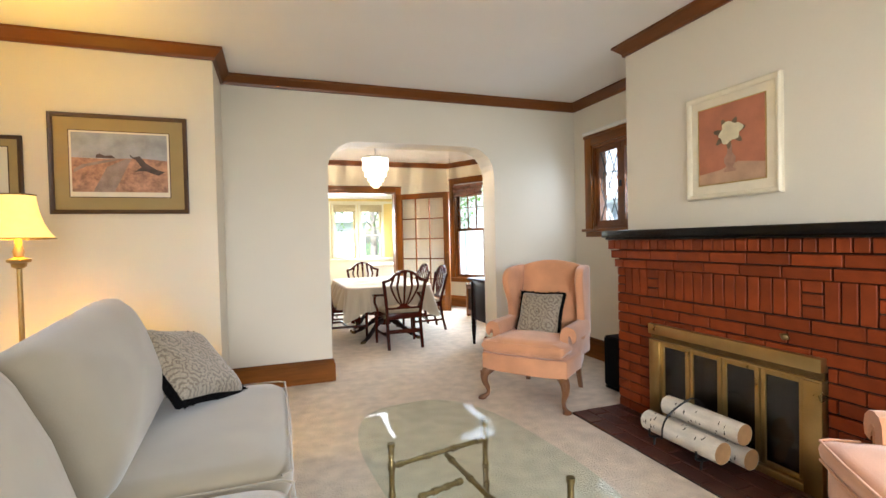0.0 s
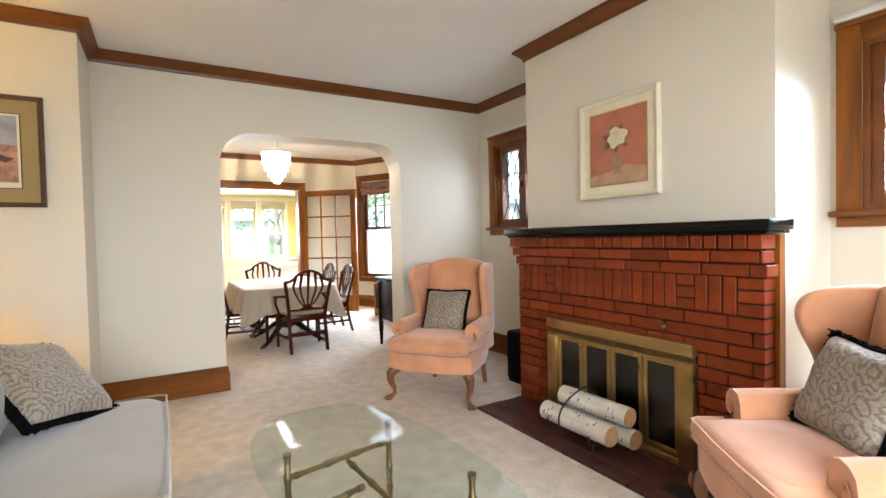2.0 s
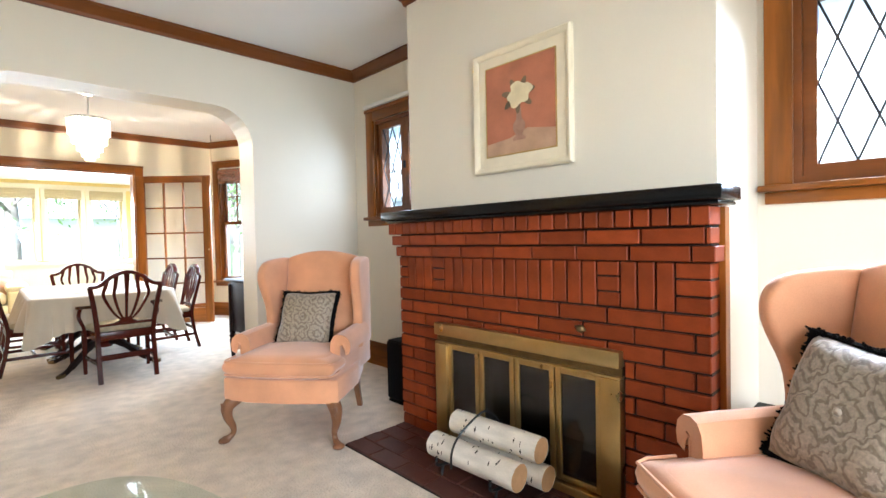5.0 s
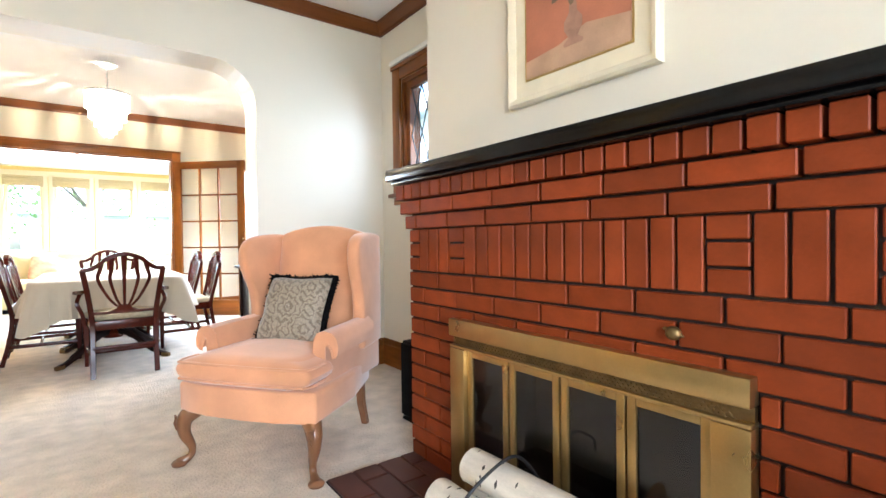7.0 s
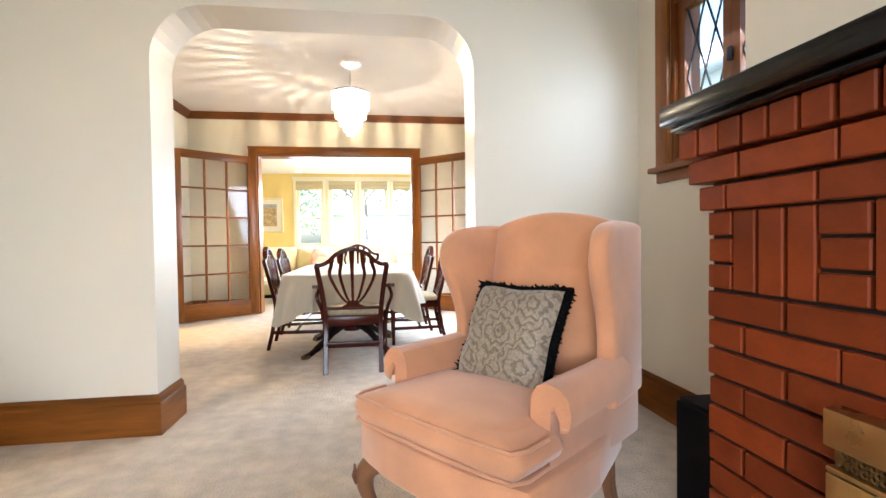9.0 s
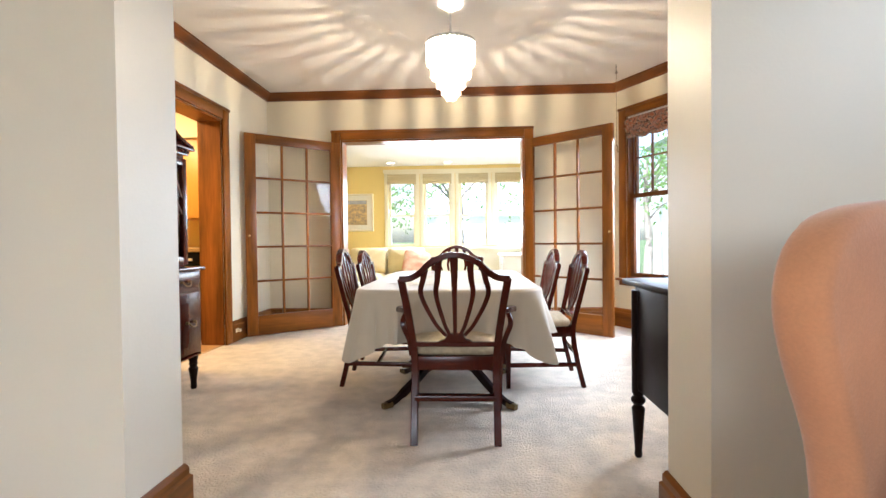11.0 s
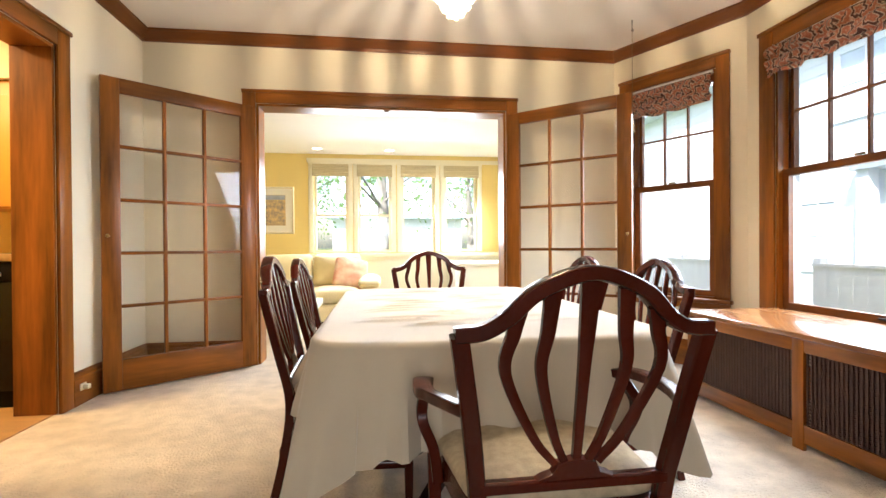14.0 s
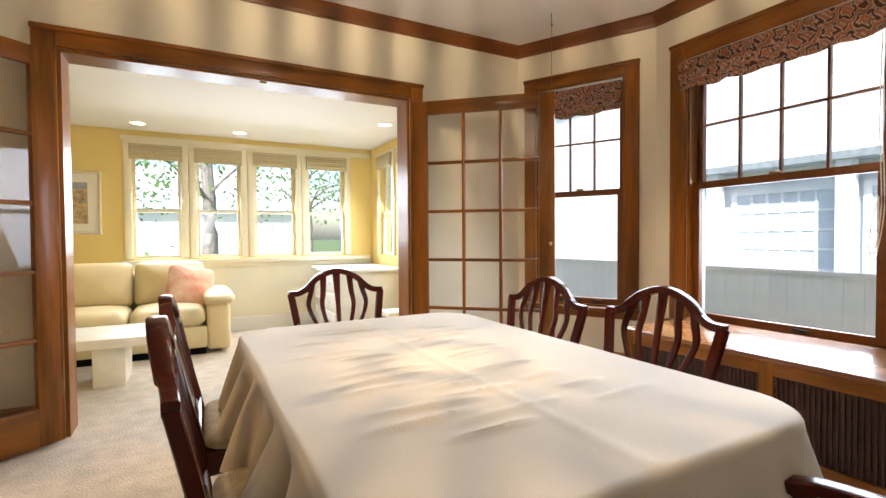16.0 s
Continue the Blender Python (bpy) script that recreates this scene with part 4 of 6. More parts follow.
def framed(name, m, w, h, label, bars, mat_frame, liner, mat_liner, mat_board, border):
    """A framed picture hanging in its x-z plane, face to negative y."""
    ob = thing(name, m, label, "framed picture")
    fr = bmesh.new()
    x, z, b = w / 2, h / 2, bars
    prof = [(0.0, 0.0), (0.0, -0.022), (b * 0.25, -0.030), (b * 0.6, -0.026), (b, -0.016), (b, 0.0)]
    rings = []
    for sx, sz in ((-1, -1), (1, -1), (1, 1), (-1, 1), (-1, -1)):
        rings.append([(sx * (x - o), y, sz * (z - o)) for o, y in prof])
    ring_loft(fr, rings, cap=False)
    part("frame", fr, mat_frame, ob)
    part("mat_board", boxes((-x + b * 0.9, x - b * 0.9, -0.012, -0.002, -z + b * 0.9, z - b * 0.9)), mat_board, ob, smooth=False)
    q = b + border
    rings = []
    bm = bmesh.new()
    for sx, sz in ((-1, -1), (1, -1), (1, 1), (-1, 1), (-1, -1)):
        rings.append([(sx * (x - o), y, sz * (z - o)) for o, y in ((q - liner, -0.012), (q - liner, -0.016), (q, -0.015), (q, -0.012))])
    ring_loft(bm, rings, cap=False)
    part("liner", bm, mat_liner, ob)
    return ob, x - q, z - q


def patch(parent, name, outline, mat, y, label=""):
    bm = bmesh.new()
    extrude_outline(bm, outline, 0.0006, pose(0, y, 0))
    return part(name, bm, mat, parent, label, smooth=False)


IVORY = shader("frame_ivory", (0.80, 0.72, 0.54), 0.4, vary=0.05, scale=12, bump=0.05)
GOLD = shader("gilt_line", (0.55, 0.38, 0.13), 0.4, metal=0.6, vary=0.1, scale=30, bump=0.1)
RUST = shader("paint_rust_ground", (0.50, 0.185, 0.10), 0.6, vary=0.16, scale=7, bump=0.2)
TAN = shader("paint_tan_cloth", (0.52, 0.33, 0.21), 0.6, vary=0.14, scale=9, bump=0.2)
PETAL = shader("paint_petal", (0.74, 0.66, 0.44), 0.6, vary=0.10, scale=16, bump=0.2)
LEAFP = shader("paint_leaf", (0.20, 0.14, 0.08), 0.6, vary=0.2, scale=16, bump=0.2)
VASE = shader("paint_vase", (0.42, 0.235, 0.16), 0.5, vary=0.16, scale=20, bump=0.2)
pic, px, pz = framed("painting", pose(-0.561, -2.285, 1.747, 0, 0, 90) @ pose(0, 0, 0, 0, 0, 180), 0.585, 0.62, "still life of a white rose in an ivory frame", 0.032, IVORY, 0.006, GOLD, IVORY, 0.055)
patch(pic, "canvas", [(-px, -pz), (px, -pz), (px, pz), (-px, pz)], RUST, -0.0165, "rust-coloured painted ground")
patch(pic, "canvas", [(-px, -pz), (px, -pz), (px, -pz + 0.085), (0.05, -pz + 0.11), (-0.06, -pz + 0.075), (-px, -pz + 0.06)], TAN, -0.0175)
patch(pic, "vase", [(-0.035, -0.165), (0.035, -0.165), (0.040, -0.155), (0.018, -0.14), (0.036, -0.11), (0.036, -0.085), (0.016, -0.06), (0.012, -0.01), (-0.012, -0.01), (-0.016, -0.06), (-0.036, -0.085), (-0.036, -0.11), (-0.018, -0.14), (-0.04, -0.155)], VASE, -0.0185)
for i in range(7):
    a = i * 2 * math.pi / 7 + 0.2
    c = (0.062 * math.cos(a) - 0.004, 0.055 + 0.05 * math.sin(a))
    patch(pic, "leaf", [(c[0] + 0.042 * math.cos(a) * math.cos(t) - 0.016 * math.sin(a) * math.sin(t), c[1] + 0.042 * math.sin(a) * math.cos(t) + 0.016 * math.cos(a) * math.sin(t)) for t in [k * math.pi / 5 for k in range(10)]], LEAFP, -0.0185 - i * 0.00002)
for i in range(11):
    a, r = i * 2.4, 0.016 + 0.0045 * i
    if i > 8:
        r = 0.0
    c = (r * math.cos(a), 0.058 + r * math.sin(a) * 0.85)
    patch(pic, "petal", [(c[0] + 0.033 * math.cos(t) * (1 + 0.2 * math.sin(3 * t + i)), c[1] + 0.029 * math.sin(t)) for t in [k * math.pi / 7 for k in range(14)]], PETAL, -0.0195 - i * 0.0001)

WALNUTF = shader("frame_walnut", (0.075, 0.036, 0.017), 0.4, vary=0.2, scale=9, bump=0.1)
OLIVE = shader("mat_olive", (0.36, 0.28, 0.13), 0.8, vary=0.05, scale=6, bump=0.1)
PAPER = shader("print_paper", (0.78, 0.74, 0.64), 0.8, vary=0.03, scale=6, bump=0.05)
SKYP = shader("print_sky", (0.40, 0.43, 0.50), 0.7, vary=0.2, scale=10, bump=0.05)
EARTH = shader("print_earth", (0.52, 0.30, 0.21), 0.7, vary=0.26, scale=22, bump=0.05, fine=90, second=(0.16, 0.09, 0.075))
ROADP = shader("print_road", (0.34, 0.27, 0.25), 0.7, vary=0.2, scale=16, bump=0.05)
DARKP = shader("print_dark", (0.10, 0.075, 0.075), 0.7, vary=0.3, scale=20, bump=0.05)
pic, px, pz = framed("landscape_print", pose(-3.985, CLOSET_Y - 0.003, 1.784), 0.80, 0.66, "desert landscape print in a dark walnut frame", 0.028, WALNUTF, 0.005, WALNUTF, OLIVE, 0.085)
patch(pic, "paper", [(-px, -pz), (px, -pz), (px, pz), (-px, pz)], PAPER, -0.0165)
px, pz = px - 0.012, pz - 0.012
patch(pic, "sky", [(-px, 0.04), (px, 0.03), (px, pz), (-px, pz)], SKYP, -0.0175)
patch(pic, "earth", [(-px, -pz + 0.02), (px, -pz + 0.02), (px, 0.03), (0.12, 0.045), (-0.1, 0.035), (-px, 0.04)], EARTH, -0.0177)
patch(pic, "track", [(-0.16, -pz + 0.021), (-0.04, -pz + 0.021), (0.06, 0.035), (0.03, 0.038), (-0.08, -0.02)], ROADP, -0.0183)
patch(pic, "track", [(-px + 0.01, -0.06), (-0.2, -0.02), (-0.05, 0.02), (0.0, 0.036), (-0.08, 0.03), (-0.22, -0.005), (-px + 0.01, -0.035)], ROADP, -0.0184)
patch(pic, "fallen_tree", [(0.05, 0.07), (0.075, 0.05), (0.11, 0.06), (0.15, 0.01), (0.21, -0.03), (0.26, -0.045), (0.22, -0.07), (0.14, -0.04), (0.08, -0.045), (0.12, -0.015), (0.09, 0.03), (0.06, 0.05)], DARKP, -0.0189)
patch(pic, "homestead", [(-0.14, 0.04), (-0.14, 0.058), (-0.12, 0.07), (-0.09, 0.055), (-0.05, 0.06), (-0.03, 0.04)], DARKP, -0.0189)
pic, px, pz = framed("small_print", pose(-4.64, CLOSET_Y - 0.003, 1.70), 0.24, 0.50, "small print in a dark walnut frame", 0.024, WALNUTF, 0.005, WALNUTF, OLIVE, 0.05)
patch(pic, "paper", [(-px, -pz), (px, -pz), (px, pz), (-px, pz)], PAPER, -0.0165)

# ---- dining room ----
def bar(bm, pts, w, h=None, n=6, up=(0, 1, 0)):
    sweep(bm, spline(pts, n) if len(pts) > 2 else pts, w, h, square=True, up=up)


CHAIR_H = Matrix.Diagonal((1, 1, 0.972, 1))


def shield_chair(m, label, arms):
    """Hepplewhite chair; the sitter looks to negative y. Back at positive y."""
    ob = thing("dining_chair", m @ CHAIR_H, label, "dining chair", "chairs round the table")
    W = 0.245

    def back(x, z):
        return Vector((x, 0.205 + (z - 0.42) * 0.20, z))

    for s in (-1, 1):
        bm = bmesh.new()
        bar(bm, [(s * 0.195, 0.27, 0.0), (s * 0.195, 0.225, 0.20), (s * 0.195, 0.203, 0.40), back(s * 0.215, 0.60), back(s * W, 0.80)], 0.034, 0.030)
        part("back_leg", bm, MAHOG, ob)
        bm = bmesh.new()
        fx = 0.235
        bar(bm, [(s * fx, -0.215, 0.0), (s * fx, -0.215, 0.40)], [0.026, 0.040], [0.026, 0.040])
        part("front_leg", bm, MAHOG, ob)
        bm = bmesh.new()
        bar(bm, [(s * 0.232, -0.21, 0.155), (s * 0.195, 0.225, 0.155)], 0.018, 0.028, up=(0, 0, 1))
        part("stretcher", bm, MAHOG, ob)
    bm = bmesh.new()
    bar(bm, [(-0.21, 0.03, 0.155), (0.21, 0.03, 0.155)], 0.018, 0.028, up=(0, 0, 1))
    part("stretcher", bm, MAHOG, ob)
    bm = bmesh.new()
    bar(bm, [(-0.195, 0.232, 0.215), (0.195, 0.232, 0.215)], 0.018, 0.028, up=(0, 0, 1))
    part("stretcher", bm, MAHOG, ob)
    # crest: shoulders, then a high camel arch
    bm = bmesh.new()
    bar(bm, [back(-W - 0.008, 0.80), back(-0.20, 0.805), back(-0.155, 0.832), back(-0.10, 0.882), back(0, 0.915), back(0.10, 0.882), back(0.155, 0.832), back(0.20, 0.805), back(W + 0.008, 0.80)], 0.030, [0.030] * 12 + [0.040] * 25 + [0.030] * 12)
    part("crest_rail", bm, MAHOG, ob)
    # lower rail of the back and the shoe
    bm = bmesh.new()
    bar(bm, [back(-0.195, 0.475), back(0.195, 0.475)], 0.022, 0.030)
    part("back_rail", bm, MAHOG, ob)
    bm = bmesh.new()
    prof = [(-0.095, 0.488), (0.095, 0.488), (0.07, 0.505), (0.05, 0.512), (0.04, 0.535), (0, 0.545), (-0.04, 0.535), (-0.05, 0.512), (-0.07, 0.505)]
    extrude_outline(bm, prof, 0.022, Matrix.Translation((0, 0.208, 0)) @ pose(0, 0, 0, -11, 0, 0) @ pose(0, -0.0, 0))
    for v in bm.verts:
        v.co.y = back(v.co.x, v.co.z).y + (0.010 if v.co.y > 0.32 else -0.010)
    part("shoe", bm, MAHOG, ob)
    for x0, xm, x1, z1 in ((-0.045, -0.155, -0.135, 0.845), (-0.024, -0.085, -0.072, 0.885), (0, 0, 0, 0.905), (0.024, 0.085, 0.072, 0.885), (0.045, 0.155, 0.135, 0.845)):
        bm = bmesh.new()
        pts = [back(x0, 0.52), back(x0 + (xm - x0) * 0.45, 0.585), back(xm, 0.72), back(x1 + (xm - x1) * 0.4, 0.80), back(x1, z1)]
        n = 6 * 4 + 1
        bar(bm, pts, [0.016 + 0.018 * (i / n) ** 1.5 for i in range(n)] if x0 else [0.018 + 0.024 * (i / n) ** 2 for i in range(n)], 0.014)
        part("splat", bm, MAHOG, ob)
    # seat
    bm = bmesh.new()
    ring_loft(bm, [[(-0.25, -0.235, z), (0, -0.25, z), (0.25, -0.235, z), (0.20, 0.215, z), (-0.20, 0.215, z)] for z in (0.345, 0.415)])
    soften(bm, 0.006)
    part("seat_rail", bm, MAHOG, ob)
    bm = bmesh.new()
    pad(bm, 0.465, 0.43, 0.045, 0.018, m=pose(0, -0.02, 0.437), taper=0.10)
    part("seat", bm, SEATCLOTH, ob, "cream woven upholstered seat")
    if arms:
        for s in (-1, 1):
            bm = bmesh.new()
            bar(bm, [back(s * 0.215, 0.64), (s * 0.25, 0.17, 0.635), (s * 0.285, 0.05, 0.622), (s * 0.285, -0.06, 0.612), (s * 0.268, -0.115, 0.60)], [0.026] * 12 + [0.042] * 13, 0.026, up=(0, 0, 1))
            part("armrest", bm, MAHOG, ob)
            bm = bmesh.new()
            bar(bm, [(s * 0.268, -0.10, 0.598), (s * 0.285, -0.045, 0.53), (s * 0.255, -0.06, 0.44), (s * 0.243, -0.07, 0.35)], 0.026)
            part("arm_support", bm, MAHOG, ob)
    return ob


shield_chair(pose(-1.655, 1.17, 0, 0, 0, 180), "mahogany shield-back armchair with slatted fan splat", True)
shield_chair(pose(-1.70, 3.05, 0, 0, 0, 0), "mahogany shield-back armchair before the sunroom", True)
side = shield_chair(pose(-2.165, 1.985, 0, 0, 0, 92), "mahogany shield-back side chair with cream seat", False)
copy_thing(side, pose(-2.175, 2.66, 0, 0, 0, 89) @ CHAIR_H)
copy_thing(side, pose(-1.12, 1.99, 0, 0, 0, -91) @ CHAIR_H)
copy_thing(side, pose(-1.20, 2.54, 0, 0, 0, -88) @ CHAIR_H)

# table with two pedestals, and its cloth
TX0, TX1, TY0, TY1, TZ = -2.24, -1.17, 1.30, 2.96, 0.677
tcx, tcy = (TX0 + TX1) / 2, (TY0 + TY1) / 2
table = thing("dining_table", pose(tcx, tcy, 0), "mahogany double-pedestal dining table", "dining table")


def rounded(w, d, r, n=6):
    pts = []
    for cx, cy, a0 in ((1, 1, 0), (-1, 1, 90), (-1, -1, 180), (1, -1, 270)):
        for i in range(n + 1):
            a = radians(a0 + 90 * i / n)
            pts.append((cx * (w / 2 - r) + r * math.cos(a), cy * (d / 2 - r) + r * math.sin(a)))
    return pts


bm = bmesh.new()
ring_loft(bm, [[(x, y, z) for x, y in rounded(TX1 - TX0 - 0.02, TY1 - TY0 - 0.02, 0.14)] for z in (TZ - 0.03, TZ - 0.006)])
part("tabletop", bm, MAHOG, table)
for py in (-0.40, 0.44):
    bm = bmesh.new()
    lathe(bm, [(0.07, 0.16), (0.075, 0.20), (0.05, 0.24), (0.04, 0.30), (0.06, 0.40), (0.065, 0.46), (0.045, 0.52), (0.05, 0.56), (0.10, 0.62), (0.14, 0.668)], 20, (0, py, 0))
    ped = part("pedestal", bm, MAHOG, table)
    for a in (45, 135, 225, 315):
        d = Vector((math.cos(radians(a)), math.sin(radians(a)), 0))
        bm = bmesh.new()
        sweep(bm, spline([Vector((0, py, 0.22)) + d * 0.05, Vector((0, py, 0.20)) + d * 0.16, Vector((0, py, 0.10)) + d * 0.32, Vector((0, py, 0.035)) + d * 0.44, Vector((0, py, 0.022)) + d * 0.50], 6), [0.046] * 8 + [0.04] * 8 + [0.034] * 9, [0.06] * 8 + [0.045] * 8 + [0.034] * 9, square=True)
        leg = part("leg", bm, MAHOG_D, ped)
        bm = bmesh.new()
        sweep(bm, [Vector((0, py, 0.02)) + d * 0.47, Vector((0, py, 0.018)) + d * 0.53], [0.038, 0.030], [0.038, 0.03], square=True)
        part("claw_cap", bm, BRASS_D, leg, "worn brass claw cap")
bm = bmesh.new()
base = rounded(TX1 - TX0, TY1 - TY0, 0.16, 14)
dense = []
for i, p in enumerate(base):
    q = base[(i + 1) % len(base)]
    k = max(1, round(math.hypot(q[0] - p[0], q[1] - p[1]) / 0.018))
    dense += [(p[0] + (q[0] - p[0]) * j / k, p[1] + (q[1] - p[1]) * j / k) for j in range(k)]
base = dense
npt = len(base)
per = [0.0]
for i in range(1, npt):
    per.append(per[-1] + math.hypot(base[i][0] - base[i - 1][0], base[i][1] - base[i - 1][1]))
rings = []


fold_rng = random.Random(21)
FOLDS = [(fold_rng.choice((-1, 1)) * fold_rng.uniform(0.06, 0.30), -0.55 + 1.2 * i / 34, fold_rng.uniform(0.12, 0.30), fold_rng.uniform(-4, 16), fold_rng.uniform(0.004, 0.010)) for i in range(34)]


def creases(x, y):
    """Fold marks and soft wrinkles across the cloth's top."""
    z = 0.0
    for cx, cy, L, ang, amp in FOLDS:
        c, s_ = math.cos(radians(ang)), math.sin(radians(ang))
        u, v = (x - cx) * c + (y - cy) * s_, -(x - cx) * s_ + (y - cy) * c
        z += amp * math.exp(-(v / 0.013) ** 2 - (u / (L / 2)) ** 4)
    z += 0.0025 * math.exp(-((x + 0.02) / 0.02) ** 2)
    return z + 0.0025 * noise.noise((x * 5, y * 5, 0.3))


for k in [0.02 + 0.955 * j / 62 for j in range(63)]:
    rings.append([Vector((x * k, y * k, TZ + 0.006 + creases(x * k, y * k))) for x, y in base])
dropl = []
ROLL = 0.022
for th, q in ((20, 0), (45, 0), (70, 0), (90, 0.0), (90, 0.06), (90, 0.14), (90, 0.25), (90, 0.38), (90, 0.52), (90, 0.68), (90, 0.84), (90, 1.0)):
    row = []
    for i, (x, y) in enumerate(base):
        corner = min(1, max(0, 1 - (math.hypot(abs(x) - (TX1 - TX0) / 2, abs(y) - (TY1 - TY0) / 2) - 0.06) / 0.14))
        r = math.hypot(x, y)
        nx, ny = (x / abs(x) if abs(abs(x) - (TX1 - TX0) / 2) < 0.17 and x else 0), (y / abs(y) if abs(abs(y) - (TY1 - TY0) / 2) < 0.17 and y else 0)
        nl = math.hypot(nx, ny) or 1
        drop = 0.255 + 0.12 * corner + (0.03 if y < -0.5 else 0)
        wav = 0.030 * math.sin(per[i] * 21 + math.sin(per[i] * 5)) + 0.016 * math.sin(per[i] * 37 + 1)
        o = 0.004 + q * (0.035 + 0.055 * corner) + q * wav * (0.4 + 0.6 * (1 - corner))
        o += 0.042 * q ** 0.7 * math.sin(per[i] * 26 + 2 * math.sin(per[i] * 3)) * (1 - 0.5 * corner)
        o += 0.020 * q ** 0.8 * math.sin(per[i] * 58 + 3 * math.sin(per[i] * 4.3)) * (0.6 + 0.4 * math.sin(per[i] * 7)) + ROLL * (math.sin(radians(th)) - 1)
        row.append(Vector((x + nx / nl * o, y + ny / nl * o, TZ + 0.006 - ROLL * (1 - math.cos(radians(th))) - q * (drop - ROLL))))
    rings.append(row)
ring_loft(bm, rings, cap=False)
bm.faces.new(bm.verts[:npt])
cloth = tagged(part("tablecloth", bm, LINEN), "creased beige linen tablecloth hanging over the table", "tablecloth")
cloth.matrix_basis = pose(tcx, tcy, 0)


# chandelier: three tiers of capiz strips
ch = thing("chandelier", pose(-1.70, 2.12, 0), "lit tiered chandelier of white shell strips", "chandelier")
bm = bmesh.new()
lathe(bm, [(0.0, CEILING), (0.055, CEILING), (0.055, CEILING - 0.012), (0.035, CEILING - 0.03), (0.018, CEILING - 0.035), (0.012, CEILING - 0.05), (0.0, CEILING - 0.05)], 24)
part("canopy", bm, SILVER, ch, "brushed metal ceiling canopy")
bm = bmesh.new()
lathe(bm, [(0.008, 2.37), (0.008, CEILING - 0.04)], 10)
part("stem", bm, SILVER, ch)
bm = bmesh.new()
ring_loft(bm, [[(r * math.cos(2 * math.pi * i / 40), r * math.sin(2 * math.pi * i / 40), z) for i in range(40)] for r, z in ((0.02, 2.375), (0.166, 2.368), (0.166, 2.362), (0.02, 2.364))], cap=False)
part("top_plate", bm, SILVER, ch)
bm = bmesh.new()
ring_loft(bm, [[(r * math.cos(2 * math.pi * i / 40), r * math.sin(2 * math.pi * i / 40), z) for i in range(40)] for r, z in ((0.167, 2.342), (0.181, 2.342), (0.181, 2.362), (0.167, 2.362), (0.167, 2.342))], cap=False)
part("rim", bm, SILVER, ch, "grey metal rim")
for r, z0, z1, n in ((0.172, 2.205, 2.345, 34), (0.144, 2.115, 2.27, 28), (0.103, 2.045, 2.19, 22), (0.066, 1.99, 2.11, 16), (0.036, 1.955, 2.04, 10)):
    hoop = bmesh.new()
    ring_loft(hoop, [[(q * math.cos(2 * math.pi * i / 40), q * math.sin(2 * math.pi * i / 40), z) for i in range(40)] for q, z in ((r - 0.006, z1), (r + 0.004, z1), (r + 0.004, z1 + 0.006), (r - 0.006, z1 + 0.006), (r - 0.006, z1))], cap=False)
    tier = part("tier", hoop, SILVER, ch, "metal hoop with hanging shell strips")
    hw = math.pi * r / n * 0.64
    strip = None
    for i in range(n):
        a = 2 * math.pi * i / n
        m = pose(r * math.cos(a), r * math.sin(a), z0 + 0.006 * (i % 2), 0, 0, math.degrees(a))
        if strip is None:
            strip = part("shell_strip", boxes((-0.003, 0.003, -hw, hw, 0.0, z1 - z0 - 0.008)), CRYSTAL, tier, smooth=False, m=m)
        else:
            o = new("shell_strip", strip.data)
            o.parent, o.matrix_basis = tier, m


# china hutch against the kitchen wall
HX, HY = -3.85, 1.32
hutch = thing("china_hutch", pose(HX, HY, 0, 0, 0, 90), "mahogany china hutch with scrolled pediment and glass doors", "china cabinet")
# local: x along the wall, front faces negative y, back at y = -0.03
w = 0.43
part("base_case", boxes((-w, w, -0.49, -0.03, 0.22, 0.775), bevel=0.004), MAHOG, hutch)
part("waist_top", boxes((-w - 0.02, w + 0.02, -0.52, -0.03, 0.776, 0.80), bevel=0.007), MAHOG, hutch)
dr = part("drawer", boxes((-w + 0.025, w - 0.025, -0.502, -0.491, 0.645, 0.765), bevel=0.004), MAHOG, hutch)
for x in (-0.24, 0.24):
    bm = bmesh.new()
    for dx in (-0.04, 0.04):
        sweep(bm, [(x + dx, -0.503, 0.712), (x + dx, -0.522, 0.712)], 0.018, k=8)
    sweep(bm, spline([(x - 0.04, -0.52, 0.712), (x - 0.025, -0.53, 0.692), (x, -0.533, 0.686), (x + 0.025, -0.53, 0.692), (x + 0.04, -0.52, 0.712)], 4), 0.008, k=6)
    part("handle", bm, BRASS_D, dr, "antique brass bail handle")
for i, (a, b) in enumerate(((-w + 0.02, -0.155), (-0.145, 0.145), (0.155, w - 0.02))):
    d = part("door", boxes((a, b, -0.502, -0.491, 0.25, 0.63), (a + 0.05, b - 0.05, -0.506, -0.5025, 0.30, 0.58), bevel=0.004), MAHOG, hutch)
    if i != 1:
        c = (a + b) / 2
        bm = bmesh.new()
        for dx in (-0.04, 0.04):
            sweep(bm, [(c + dx, -0.507, 0.455), (c + dx, -0.526, 0.455)], 0.018, k=8)
        sweep(bm, spline([(c - 0.04, -0.524, 0.455), (c - 0.025, -0.534, 0.435), (c, -0.537, 0.429), (c + 0.025, -0.534, 0.435), (c + 0.04, -0.524, 0.455)], 4), 0.008, k=6)
        part("handle", bm, BRASS_D, d, "antique brass bail handle")
bm = bmesh.new()
for i in range(26):
    x = -w + 0.03 + i * (2 * w - 0.06) / 25
    sweep(bm, [(x - 0.012, -0.494, 0.228), (x, -0.502, 0.236), (x + 0.012, -0.494, 0.228)], 0.011, k=5)
part("rope_carving", bm, MAHOG, hutch)
